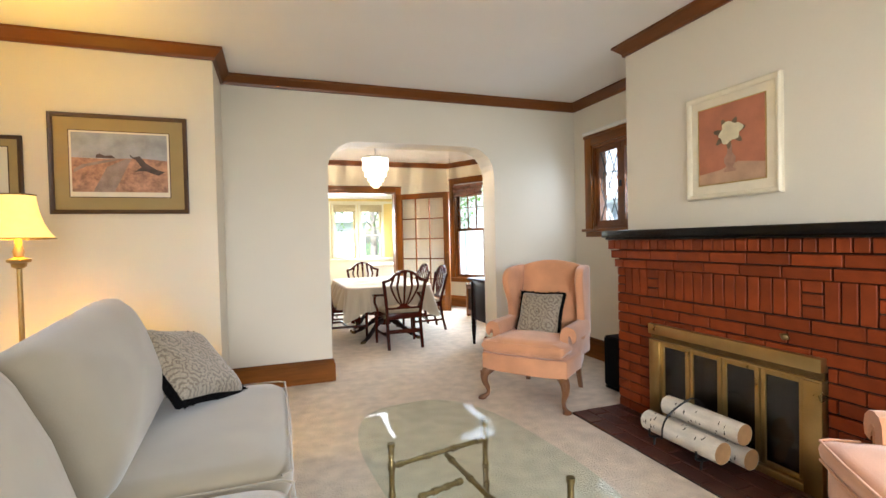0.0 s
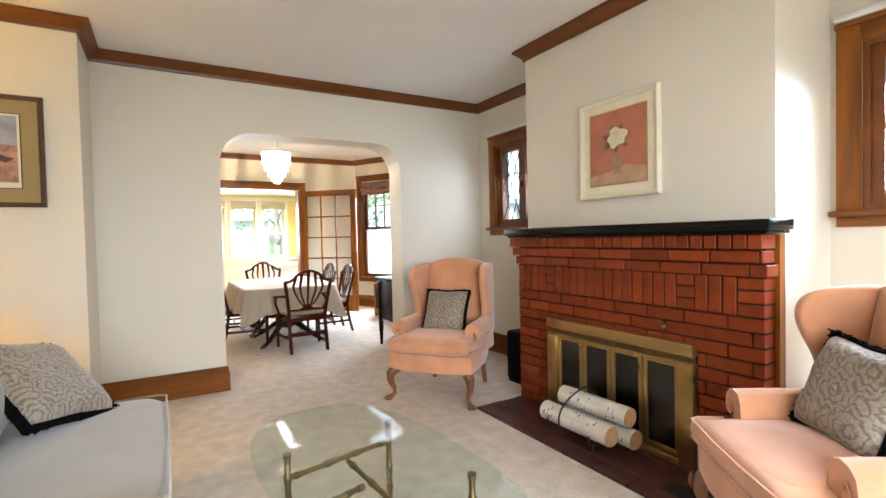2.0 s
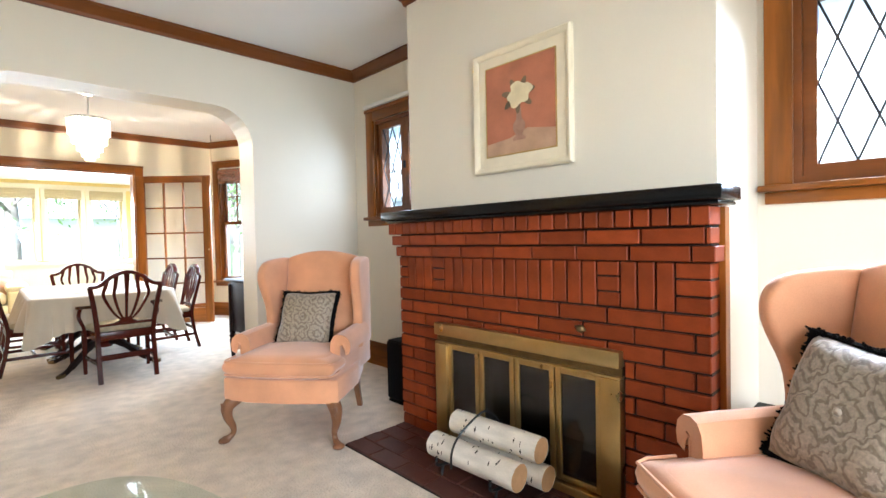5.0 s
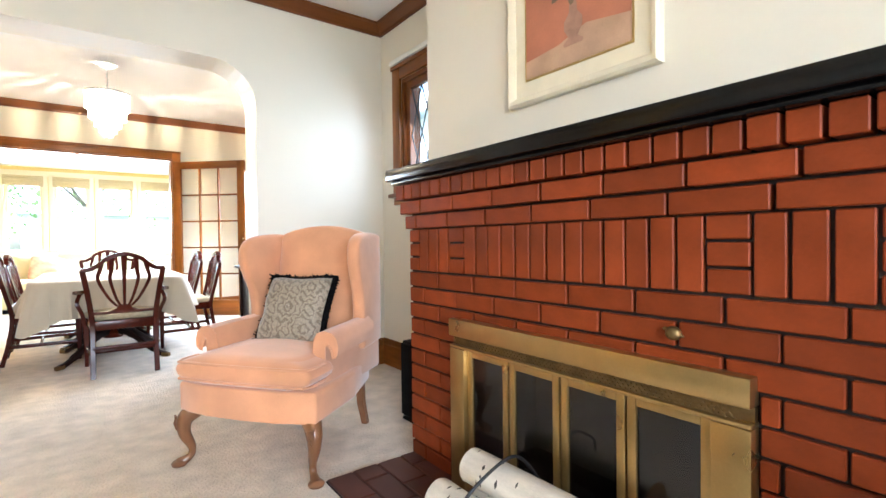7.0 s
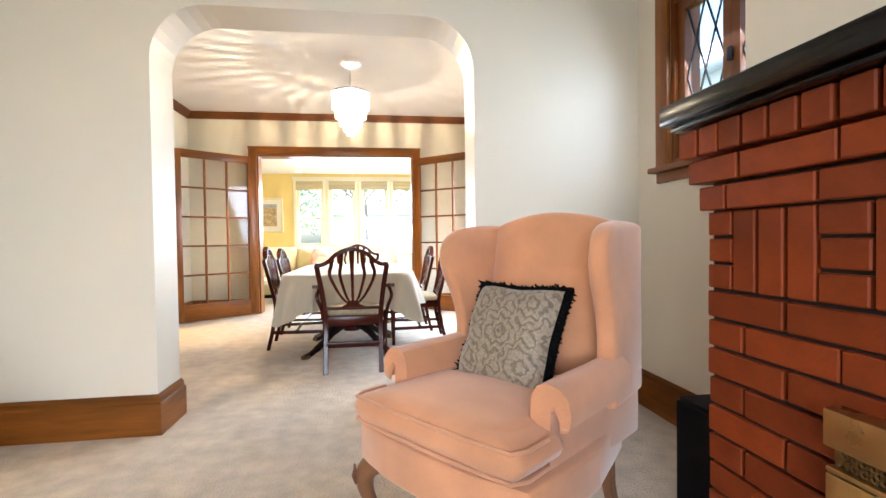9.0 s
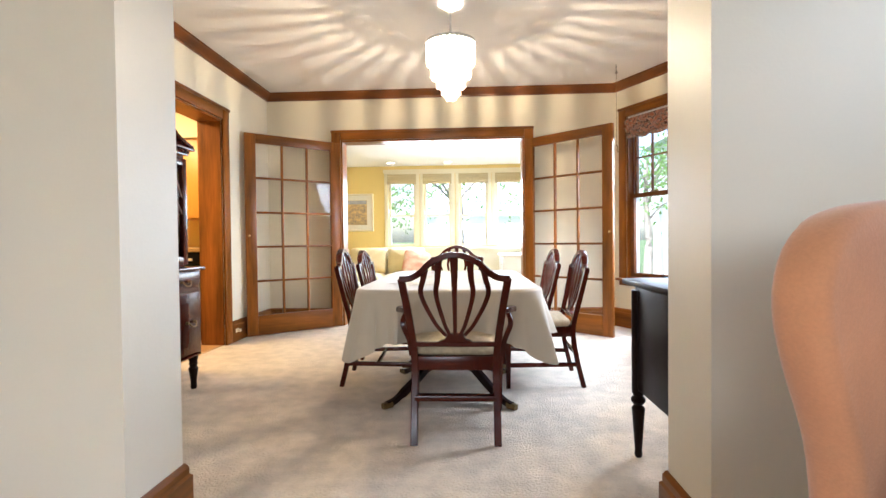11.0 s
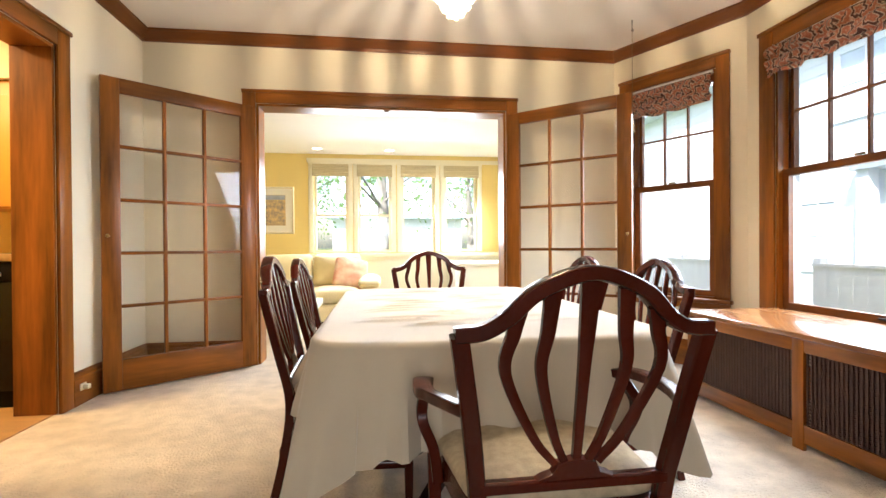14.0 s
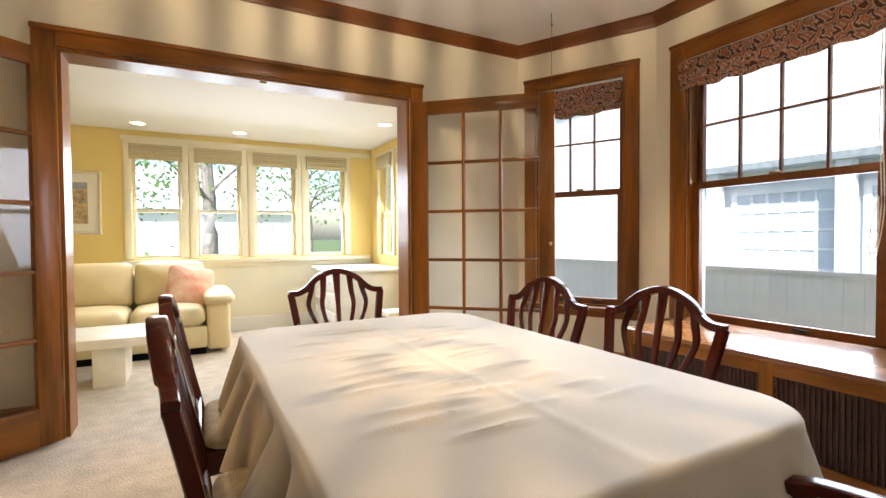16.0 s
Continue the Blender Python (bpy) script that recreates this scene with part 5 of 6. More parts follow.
for x in (-w + 0.035, w - 0.035):
    for y in (-0.455, -0.07):
        bm = bmesh.new()
        lathe(bm, [(0.014, 0), (0.020, 0.01), (0.018, 0.05), (0.028, 0.12), (0.030, 0.135), (0.020, 0.15), (0.028, 0.165), (0.024, 0.18), (0.030, 0.20), (0.030, 0.222)], 14, (x, y, 0))
        part("leg", bm, MAHOG_D, hutch)
part("floor_box", boxes((-0.20, 0.20, -0.34, -0.05, 0.0, 0.13), bevel=0.006), MAHOG_D, hutch)
# upper case: open box with shelves behind glass
uw = 0.42
part("upper_case", boxes((-uw, -uw + 0.02, -0.40, -0.04, 0.801, 1.524), (uw - 0.02, uw, -0.40, -0.04, 0.801, 1.524), (-uw + 0.02, uw - 0.02, -0.40, -0.04, 1.506, 1.524),
                         (-uw + 0.02, uw - 0.02, -0.06, -0.04, 0.801, 1.506), (-uw + 0.02, uw - 0.02, -0.40, -0.06, 0.801, 0.815)), MAHOG, hutch, smooth=False)
for z in (1.053, 1.280):
    part("shelf", boxes((-uw + 0.021, uw - 0.021, -0.36, -0.061, z, z + 0.012)), MAHOG_D, hutch, smooth=False)
for a, b in ((-uw + 0.004, -0.002), (0.002, uw - 0.004)):
    d = part("glass_door", boxes((a, a + 0.045, -0.424, -0.402, 0.815, 1.501), (b - 0.045, b, -0.424, -0.402, 0.815, 1.501), (a + 0.045, b - 0.045, -0.424, -0.402, 0.815, 0.863),
                                 (a + 0.045, b - 0.045, -0.424, -0.402, 1.456, 1.501), bevel=0.003), MAHOG, hutch)
    pn = part("pane", boxes((a + 0.04, b - 0.04, -0.411, -0.408, 0.854, 1.461)), HUTCHGLASS, d, smooth=False)
    pn.visible_shadow = False
    c, h = (a + b) / 2, (b - a) / 2 - 0.045
    bm = bmesh.new()
    for s in (-1, 1):
        sweep(bm, spline([(c + s * h, -0.415, 1.252), (c + s * h * 0.6, -0.415, 1.370), (c, -0.415, 1.424)], 6), 0.010, k=6)
        sweep(bm, spline([(c + s * h, -0.415, 1.144), (c + s * h * 0.35, -0.415, 1.307), (c, -0.415, 1.361), (c - s * h * 0.5, -0.415, 1.307), (c - s * h * 0.75, -0.415, 1.162), (c - s * h * 0.6, -0.415, 1.026), (c, -0.415, 0.891)], 6), 0.009, k=6)
    sweep(bm, [(c, -0.415, 1.456), (c, -0.415, 1.361)], 0.010, k=6)
    part("tracery", bm, shader("tracery_pale", (0.27, 0.14, 0.10), 0.4, vary=0.1, bump=0.05), d, "pale curved tracery bars")
bm = bmesh.new()
sweep(bm, [(0.02, -0.426, 1.153), (0.02, -0.44, 1.153)], 0.014, k=8)
part("knob", bm, BRASS_D, hutch, "small brass door knob")
part("frieze", boxes((-uw - 0.012, uw + 0.012, -0.43, -0.04, 1.525, 1.556), bevel=0.004), MAHOG, hutch)
bm = bmesh.new()
for i in range(28):
    x = -uw + i * (2 * uw - 0.012) / 27
    add_box(bm, x, x + 0.014, -0.442, -0.431, 1.535, 1.553)
part("dentils", bm, MAHOG, hutch, smooth=False)
part("cornice", boxes((-uw - 0.035, uw + 0.035, -0.465, -0.04, 1.557, 1.574), bevel=0.006), MAHOG, hutch)
for s in (-1, 1):
    prof = [(uw + 0.03, 1.575), (uw + 0.03, 1.589), (0.33, 1.610), (0.26, 1.646), (0.21, 1.696), (0.165, 1.728), (0.125, 1.728), (0.105, 1.705), (0.11, 1.682), (0.135, 1.673), (0.155, 1.673), (0.165, 1.651), (0.155, 1.615), (0.12, 1.596), (0.075, 1.605), (0.05, 1.633), (0.0, 1.633), (0.0, 1.575)]
    bm = bmesh.new()
    extrude_outline(bm, [(s * x, z) for x, z in prof], 0.03, pose(0, -0.435, 0))
    bmesh.ops.recalc_face_normals(bm, faces=bm.faces)
    soften(bm, 0.004, 2, 40)
    part("pediment", bm, MAHOG, hutch)
    bm = bmesh.new()
    sweep(bm, spline([(s * (uw + 0.035), -0.44, 1.583), (s * 0.33, -0.445, 1.615), (s * 0.26, -0.445, 1.653), (s * 0.21, -0.445, 1.702), (s * 0.16, -0.445, 1.734), (s * 0.12, -0.445, 1.730)], 6), 0.024, 0.022, square=True, up=(0, 1, 0))
    sweep(bm, [(s * 0.135, -0.455, 1.702), (s * 0.135, -0.40, 1.702)], 0.06, k=14)
    part("scroll", bm, MAHOG, hutch)
bm = bmesh.new()
lathe(bm, [(0.03, 1.633), (0.03, 1.646), (0.014, 1.655), (0.012, 1.669), (0.035, 1.691), (0.04, 1.714), (0.03, 1.737), (0.014, 1.746), (0.018, 1.755), (0.0, 1.773)], 12, (0, -0.42, 0))
for i in range(7):
    a = i * 2 * math.pi / 7
    sweep(bm, spline([(0.02 * math.cos(a), -0.42 + 0.02 * math.sin(a), 1.678), (0.05 * math.cos(a), -0.42 + 0.05 * math.sin(a), 1.705), (0.045 * math.cos(a), -0.42 + 0.045 * math.sin(a), 1.732)], 4), 0.016, k=6)
part("finial", bm, MAHOG_D, hutch, "carved dark finial")
# a few pieces of china on its shelves
CHINA = shader("china_white", (0.72, 0.72, 0.70), 0.15, vary=0.03, scale=20, bump=0.0, coat=0.3)
for x, z, r in ((-0.22, 1.0665, 0.07), (0.15, 1.0665, 0.06), (0.26, 0.8165, 0.05), (-0.1, 0.8165, 0.06), (0.1, 1.293, 0.05)):
    bm = bmesh.new()
    lathe(bm, [(r * 0.45, 0), (r * 0.5, 0.008), (r * 0.75, 0.03), (r, 0.065), (r * 0.97, 0.066), (r * 0.7, 0.032), (r * 0.3, 0.012), (0, 0.011)], 18)
    ob = tagged(part("china_bowl", bm, CHINA), "white china bowl behind the hutch's glass", "bowl", "china in the hutch")
    ob.matrix_basis = pose(HX, HY, 0, 0, 0, 90) @ pose(x, -0.2, z)

# sideboard against the arch wall
sb = thing("sideboard", pose(-0.885, 0.30, 0), "dark mahogany sideboard on turned legs", "sideboard")
SBW, SBD = 0.86, 0.53
part("top", boxes((-0.025, SBW + 0.02, -0.01, SBD + 0.025, 0.755, 0.78), bevel=0.007), MAHOG_D, sb)
part("body", boxes((0.02, SBW - 0.02, 0.0, SBD - 0.012, 0.30, 0.754), bevel=0.004), MAHOG_D, sb)
for i in range(3):
    a = 0.05 + i * 0.262
    d = part("drawer", boxes((a, a + 0.235, SBD - 0.0115, SBD + 0.002, 0.60, 0.71), bevel=0.003), MAHOG, sb)
    part("knob", boxes((a + 0.105, a + 0.13, SBD + 0.002, SBD + 0.02, 0.645, 0.665), bevel=0.006), BRASS_D, d)
    part("door", boxes((a, a + 0.235, SBD - 0.0115, SBD + 0.002, 0.33, 0.585), bevel=0.003), MAHOG, sb)
for x, y in ((0.03, SBD - 0.02), (SBW - 0.03, SBD - 0.02), (0.03, 0.03), (SBW - 0.03, 0.03)):
    bm = bmesh.new()
    lathe(bm, [(0.012, 0), (0.017, 0.01), (0.015, 0.03), (0.026, 0.20), (0.028, 0.215), (0.018, 0.23), (0.03, 0.245), (0.03, 0.258), (0.02, 0.27), (0.027, 0.285), (0.027, 0.73)], 16, (x, y, 0))
    part("leg", bm, MAHOG_D, sb)

# radiator cover under the bay window
rc = thing("radiator_cover", pose(-0.13, 2.75, 0), "oak radiator cover with dark metal grilles", "radiator cover")
RL, RH = 1.56, 0.53
part("top", boxes((-0.025, 0.60, -RL - 0.02, 0.02, RH - 0.025, RH), bevel=0.006), shader("oak_waxed_top", (0.30, 0.12, 0.035), 0.25, vary=0.2, scale=5, bump=0.05, fine=70, stretch=(1, 0.12, 1), coat=0.5), rc, "waxed oak top shining in the daylight")
part("side", boxes((0.001, 0.58, -0.022, 0.0, 0.0, RH - 0.026)), OAK_H, rc, smooth=False)
part("side", boxes((0.001, 0.58, -RL, -RL + 0.022, 0.0, RH - 0.026)), OAK_H, rc, smooth=False)
for y0, y1 in ((-0.06, 0.0), (-RL / 2 - 0.03, -RL / 2 + 0.03), (-RL, -RL + 0.06)):
    part("stile", boxes((-0.02, 0.0, y0, y1, 0.0, RH - 0.026), bevel=0.003), OAK, rc)
for y0, y1 in ((-RL / 2 + 0.0305, -0.0605), (-RL + 0.0605, -RL / 2 - 0.0305)):
    part("rail", boxes((-0.018, 0.0, y0, y1, RH - 0.085, RH - 0.026), bevel=0.003), OAK_H, rc)
    part("rail", boxes((-0.018, 0.0, y0, y1, 0.035, 0.12), bevel=0.003), OAK_H, rc)
GRILLE = shader("grille_brown", (0.075, 0.036, 0.024), 0.5, metal=0.5, vary=0.2, scale=20, bump=0.2)
for a, b in ((-RL / 2 + 0.03, -0.06), (-RL + 0.06, -RL / 2 - 0.03)):
    bm = bmesh.new()
    n = 34
    for i in range(n):
        y = a + (b - a) * (i + 0.5) / n
        add_box(bm, -0.009, -0.003, y - 0.004, y + 0.004, 0.12, RH - 0.085)
    for i in range(20):
        z = 0.12 + (RH - 0.205) * (i + 0.5) / 20
        add_box(bm, -0.0065, -0.0028, a, b, z - 0.003, z + 0.003)
    add_box(bm, 0.02, 0.024, a, b, 0.10, RH - 0.07)
    part("grille", bm, GRILLE, rc, "dark brown metal grille", smooth=False)

# roman shades
SHADEF = damask("shade_paisley", (0.62, 0.22, 0.11), (0.88, 0.68, 0.48), (0.14, 0.05, 0.03), 0.15, 5, 3.5)


sn, sl = SHADEF.node_tree.nodes, SHADEF.node_tree.links
thin, cloth_mix = sn.new("ShaderNodeBsdfTranslucent"), sn.new("ShaderNodeMixShader")
cloth_mix.inputs[0].default_value = 0.4
sl.new(sn["Principled BSDF"].inputs["Base Color"].links[0].from_socket, thin.inputs[0])
sl.new(sn["Principled BSDF"].outputs[0], cloth_mix.inputs[1])
sl.new(thin.outputs[0], cloth_mix.inputs[2])
sl.new(cloth_mix.outputs[0], sn["Material Output"].inputs[0])


def roman_shade(m, x0, x1, ztop, drop, label):
    bm = bmesh.new()
    n, k = 60, 24
    rows = []
    for j in range(k + 1):
        t = j / k
        row = []
        for i in range(n + 1):
            u = i / n
            wide = (x1 - x0) * u
            sag = (0.018 * math.sin(math.pi * u) + 0.011 * abs(math.sin(wide * 17 + 0.6)) - 0.006) * t
            y = -0.016 - 0.050 * abs(math.sin(t * math.pi * 2.5)) ** 0.7 * (0.7 + 0.3 * math.sin(wide * 26 + t * 5)) - 0.016 * noise.noise((wide * 14, t * 5, x1)) * min(1, t * 4)
            row.append((x0 + (x1 - x0) * u, y, ztop - drop * t - sag))
        rows.append(row)
    ring_loft(bm, rows, close=False)
    bmesh.ops.solidify(bm, geom=bm.faces, thickness=0.006)
    ob = thing("roman_shade", m, label, "window shade", "patterned roman shades")
    part("fabric", bm, SHADEF, ob)
    part("head_rail", boxes((x0, x1, -0.010, 0.02, ztop - 0.001, ztop + 0.018)), WHITE, ob)
    return ob


roman_shade(BAY_M1 @ pose(0, 0.0, 0), 0.185, 0.835, 2.215, 0.215, "rust paisley roman shade drawn up on the window")
roman_shade(BAY_M2 @ pose(0, -0.01, 0), 0.215, 1.315, 2.225, 0.20, "rust paisley roman shade on the wide window")
bm = bmesh.new()
for q in (0, 0.012):
    sweep(bm, spline([(1.255 + q, -0.03, 2.05), (1.25 + q, -0.035, 1.6), (1.262 + q, -0.04, 1.2), (1.235 + q, -0.035, 0.98), (1.215 + q * 3, -0.035, 1.03), (1.25, -0.035, 1.25)], 6), 0.005, k=5)
cord = tagged(part("shade_cord", bm, WHITE), "looped white shade cord by the window", "cord")
cord.matrix_basis = BAY_M2
hook = thing("ceiling_hook", pose(-0.15, 3.38, 0), "thin chain on a ceiling hook beside the door", "plant hook")
bm = bmesh.new()
sweep(bm, spline([(0, 0, CEILING), (0, 0, 2.56), (0.012, 0, 2.55), (0, 0, 2.54), (-0.008, 0, 2.55)], 4), 0.006, k=6)
part("hook", bm, IRON, hook, "black iron hook")
bm = bmesh.new()
sweep(bm, [(0, 0, 2.545), (0, 0, 1.86)], 0.004, k=5)
sweep(bm, spline([(0, 0, 1.86), (0.01, 0, 1.83), (0.006, 0, 1.80), (0.018, 0, 1.785)], 4), 0.012, k=6)
part("chain", bm, BRASS_D, hook)

# ---- sunroom ----
ys = thing("leather_sofa", pose(-3.2, 6.1, 0), "cream leather sofa under the sunroom windows", "sofa")
part("base", boxes((-0.93, 0.93, -0.40, 0.42, 0.06, 0.26), bevel=0.02), LEATHER, ys)
part("plinth", boxes((-0.92, 0.92, -0.38, 0.40, 0.0, 0.059)), BLACK, ys)
part("back_frame", boxes((-0.93, 0.93, 0.28, 0.50, 0.26, 0.74), bevel=0.05, seg=3), LEATHER, ys)
for x in (-0.62, 0.0, 0.62):
    bm = bmesh.new()
    pad(bm, 0.61, 0.66, 0.17, 0.03, m=pose(x, -0.09, 0.35))
    part("seat_cushion", bm, LEATHER, ys)
    bm = bmesh.new()
    pad(bm, 0.61, 0.44, 0.16, 0.05, m=pose(x, 0.21, 0.63, 72, 0, 0))
    part("back_cushion", bm, LEATHER, ys)
for s in (-1, 1):
    bm = boxes((s * 1.03 - 0.10, s * 1.03 + 0.10, -0.40, 0.44, 0.03, 0.46), bevel=0.04, seg=3)
    part("arm", bm, LEATHER, ys)
    bm = bmesh.new()
    pad(bm, 0.27, 0.86, 0.12, 0.03, m=pose(s * 1.04, 0.0, 0.50))
    part("arm_cushion", bm, LEATHER, ys)
bm = bmesh.new()
pad(bm, 0.42, 0.42, 0.10, 0.04, m=pose(-2.40, 6.12, 0.60, 62, 12, 10))
FLORAL = shader("pillow_floral", (0.76, 0.62, 0.44), 0.8, vary=0.1, scale=7, bump=0.1, second=(0.62, 0.10, 0.05))
tagged(part("floral_pillow", bm, FLORAL), "cream pillow with red blossoms on the leather sofa", "throw pillow")

st = thing("stone_table", pose(-3.05, 5.15, 0), "pale travertine slab coffee table", "coffee table")
part("top", boxes((-0.62, 0.38, -0.32, 0.32, 0.30, 0.37), bevel=0.008), STONE_W, st)
part("foot", boxes((-0.45, -0.25, -0.22, 0.22, 0.0, 0.299), bevel=0.006), STONE_W, st)
part("foot", boxes((0.02, 0.22, -0.22, 0.22, 0.0, 0.299), bevel=0.006), STONE_W, st)

desk = thing("white_desk", pose(-0.68, 6.12, 0), "white painted desk in the sunroom corner", "desk")
part("top", boxes((-0.42, 0.36, -0.50, 0.50, 0.70, 0.735), bevel=0.006), WHITE, desk)
part("pedestal", boxes((-0.38, 0.34, -0.47, -0.02, 0.04, 0.699), bevel=0.004), WHITE, desk)
part("pedestal", boxes((-0.38, 0.34, 0.10, 0.47, 0.04, 0.699), bevel=0.004), WHITE, desk)
part("kick", boxes((-0.34, 0.32, -0.44, 0.45, 0.0, 0.039)), WHITE, desk)
for z in (0.09, 0.29, 0.49):
    for y0, y1 in ((-0.45, -0.04), (0.12, 0.45)):
        d = part("drawer", boxes((-0.393, -0.381, y0, y1, z, z + 0.18), bevel=0.003), WHITE, desk)
        part("knob", boxes((-0.41, -0.394, (y0 + y1) / 2 - 0.012, (y0 + y1) / 2 + 0.012, z + 0.08, z + 0.10), bevel=0.005), SILVER, d)
pr = thing("black_device", pose(-0.72, 4.85, 0), "small black and white appliance on the floor", "appliance")
part("body", boxes((-0.12, 0.12, -0.12, 0.12, 0.0, 0.34), bevel=0.015), BLACK, pr)
part("lid", boxes((-0.125, 0.125, -0.125, 0.125, 0.341, 0.40), bevel=0.02), WHITE, pr, "white rounded lid")

CITY = shader("print_townscape", (0.62, 0.42, 0.16), 0.7, vary=0.35, scale=26, bump=0.05, second=(0.10, 0.12, 0.16))
pic, px, pz = framed("townscape_print", pose(-3.55, SY1 - 0.001, 1.44), 0.72, 0.64, "townscape print in a pale gilt frame", 0.028, IVORY, 0.005, GOLD, PAPER, 0.09)
patch(pic, "print", [(-px, -pz), (px, -pz), (px, pz - 0.06), (-px, pz - 0.06)], CITY, -0.0165)
patch(pic, "sky", [(-px, pz - 0.06), (px, pz - 0.06), (px, pz), (-px, pz)], SKYP, -0.0165)

WOVEN = shader("woven_blind", (0.60, 0.50, 0.30), 0.8, vary=0.2, scale=40, bump=0.6, stretch=(1, 1, 6))
for m, L in [(pose(a, SY1, 0), b - a) for a, b in SW] + [(pose(SX1, b, 0, 0, 0, -90), b - a) for a, b in SS]:
    bl = thing("woven_blind", m, "rolled up woven straw blind at the window top", "window blind", "woven blinds")
    bm = bmesh.new()
    for k in range(5):
        z = 2.03 - k * 0.026
        sweep(bm, [(-0.015, -0.035 - 0.008 * (k % 2), z), (L + 0.015, -0.035 - 0.008 * (k % 2), z)], 0.034, 0.034, k=8)
    part("folds", bm, WOVEN, bl)
    part("head_rail", boxes((-0.015, L + 0.015, -0.052, -0.0185, 2.048, 2.075)), WOVEN, bl)
for lx, ly in ((-2.83, 6.35), (-1.9, 6.38), (-0.63, 5.33), (-3.8, 6.35)):
    dl = thing("downlight", pose(lx, ly, SUN_CEILING), "round recessed ceiling light, switched on", "ceiling light", "recessed lights")
    bm = bmesh.new()
    lathe(bm, [(0.0, -0.006), (0.06, -0.006), (0.06, -0.001), (0.0, -0.001)], 24)
    part("lens", bm, LAMPDISC, dl)
    bm = bmesh.new()
    ring_loft(bm, [[(r * math.cos(2 * math.pi * i / 28), r * math.sin(2 * math.pi * i / 28), z) for i in range(28)] for r, z in ((0.061, -0.001), (0.061, -0.009), (0.078, -0.005), (0.08, -0.001))], cap=False)
    part("trim_ring", bm, WHITE, dl)

# ---- kitchen through the doorway ----
dw = thing("dishwasher", pose(-4.42, 3.14, 0.006), "black built-in dishwasher under the counter", "dishwasher")
part("body", boxes((-0.30, 0.30, 0.0, 0.58, 0.0, 0.86), bevel=0.004), BLACK, dw)
part("door", boxes((-0.295, 0.295, -0.022, -0.001, 0.10, 0.74), bevel=0.006), BLACKGLOSS, dw)
part("control_panel", boxes((-0.295, 0.295, -0.026, -0.001, 0.745, 0.855), bevel=0.006), BLACK, dw)
part("handle", boxes((-0.20, 0.20, -0.038, -0.027, 0.775, 0.80), bevel=0.004), SILVER, dw, "steel handle strip")
kc = thing("base_cabinet", pose(-5.40, 3.14, 0.006), "honey oak kitchen base cabinet", "cabinet")
part("body", boxes((-0.65, 0.65, 0.0, 0.58, 0.0, 0.86)), CABORANGE, kc, smooth=False)
for x in (-0.32, 0.32):
    part("door", boxes((x - 0.30, x + 0.30, -0.02, -0.001, 0.10, 0.84), bevel=0.004), CABORANGE, kc)
tagged(part("worktop", boxes((-6.1, -4.08, 3.10, 3.74, 0.867, 0.91), bevel=0.006), shader("worktop_tan", (0.40, 0.26, 0.12), 0.35, vary=0.15, scale=40, bump=0.05)), "tan kitchen worktop above the dishwasher", "worktop")
for i, x in enumerate((-4.50, -5.30)):
    uc = thing("wall_cabinet", pose(x, 3.42, 0), "honey oak kitchen wall cabinet", "cabinet", "kitchen wall cabinets")
    part("body", boxes((-0.395, 0.395, 0.0, 0.32, 1.20, 2.02), bevel=0.003), CABORANGE, uc)
    for s in (-1, 1):
        d = part("door", boxes((s * 0.2 - 0.19, s * 0.2 + 0.19, -0.02, -0.001, 1.21, 1.92), bevel=0.004), CABORANGE, uc)
        part("knob", boxes((s * 0.03 - 0.01, s * 0.03 + 0.01, -0.036, -0.021, 1.26, 1.28), bevel=0.004), BRASS_D, d)
structure("soffit", boxes((-7.0, DX0 - 0.2, 3.38, 3.75, 2.021, 2.45)), PLASTER_D, "cream soffit over the kitchen cabinets", "soffit")
bm = bmesh.new()
lathe(bm, [(0.025, 0.911), (0.025, 0.93), (0.013, 0.95), (0.013, 1.0)], 12, (-4.75, 3.60, 0))
sweep(bm, spline([(-4.75, 3.60, 1.0), (-4.75, 3.58, 1.06), (-4.70, 3.50, 1.09), (-4.62, 3.42, 1.07), (-4.60, 3.40, 1.03)], 6), 0.018, k=8)
tagged(part("faucet", bm, SILVER), "curved chrome faucet on the worktop", "faucet")
so = thing("outlet", pose(DX0 + 0.0225, 3.17, 0.105), "ivory plug in the baseboard outlet", "outlet")
part("plate", boxes((0.0, 0.006, -0.03, 0.03, -0.02, 0.02), bevel=0.002), IVORY, so)
part("plug", boxes((0.0065, 0.04, -0.016, 0.016, -0.014, 0.014), bevel=0.005), IVORY, so)

# ---- outdoors ----
GRASS = shader("lawn", (0.10, 0.15, 0.05), 0.95, vary=0.2, scale=2, bump=0.8, fine=60)
structure("ground", boxes((-400, 400, -400, 400, -0.75, -0.70)), GRASS, "green lawn reaching to the horizon", "lawn")
SIDING = shader("siding_white", (0.78, 0.80, 0.84), 0.6, vary=0.03, scale=3, bump=0.1)
ROOFM = shader("roof_shingle_grey", (0.60, 0.65, 0.72), 0.8, vary=0.15, scale=12, bump=0.5)
PANED = shader("neighbour_pane", (0.56, 0.63, 0.72), 0.3, vary=0.1, scale=4, bump=0.0)
FENCEM = shader("fence_white", (0.78, 0.74, 0.70), 0.6, vary=0.05, scale=6, bump=0.1)


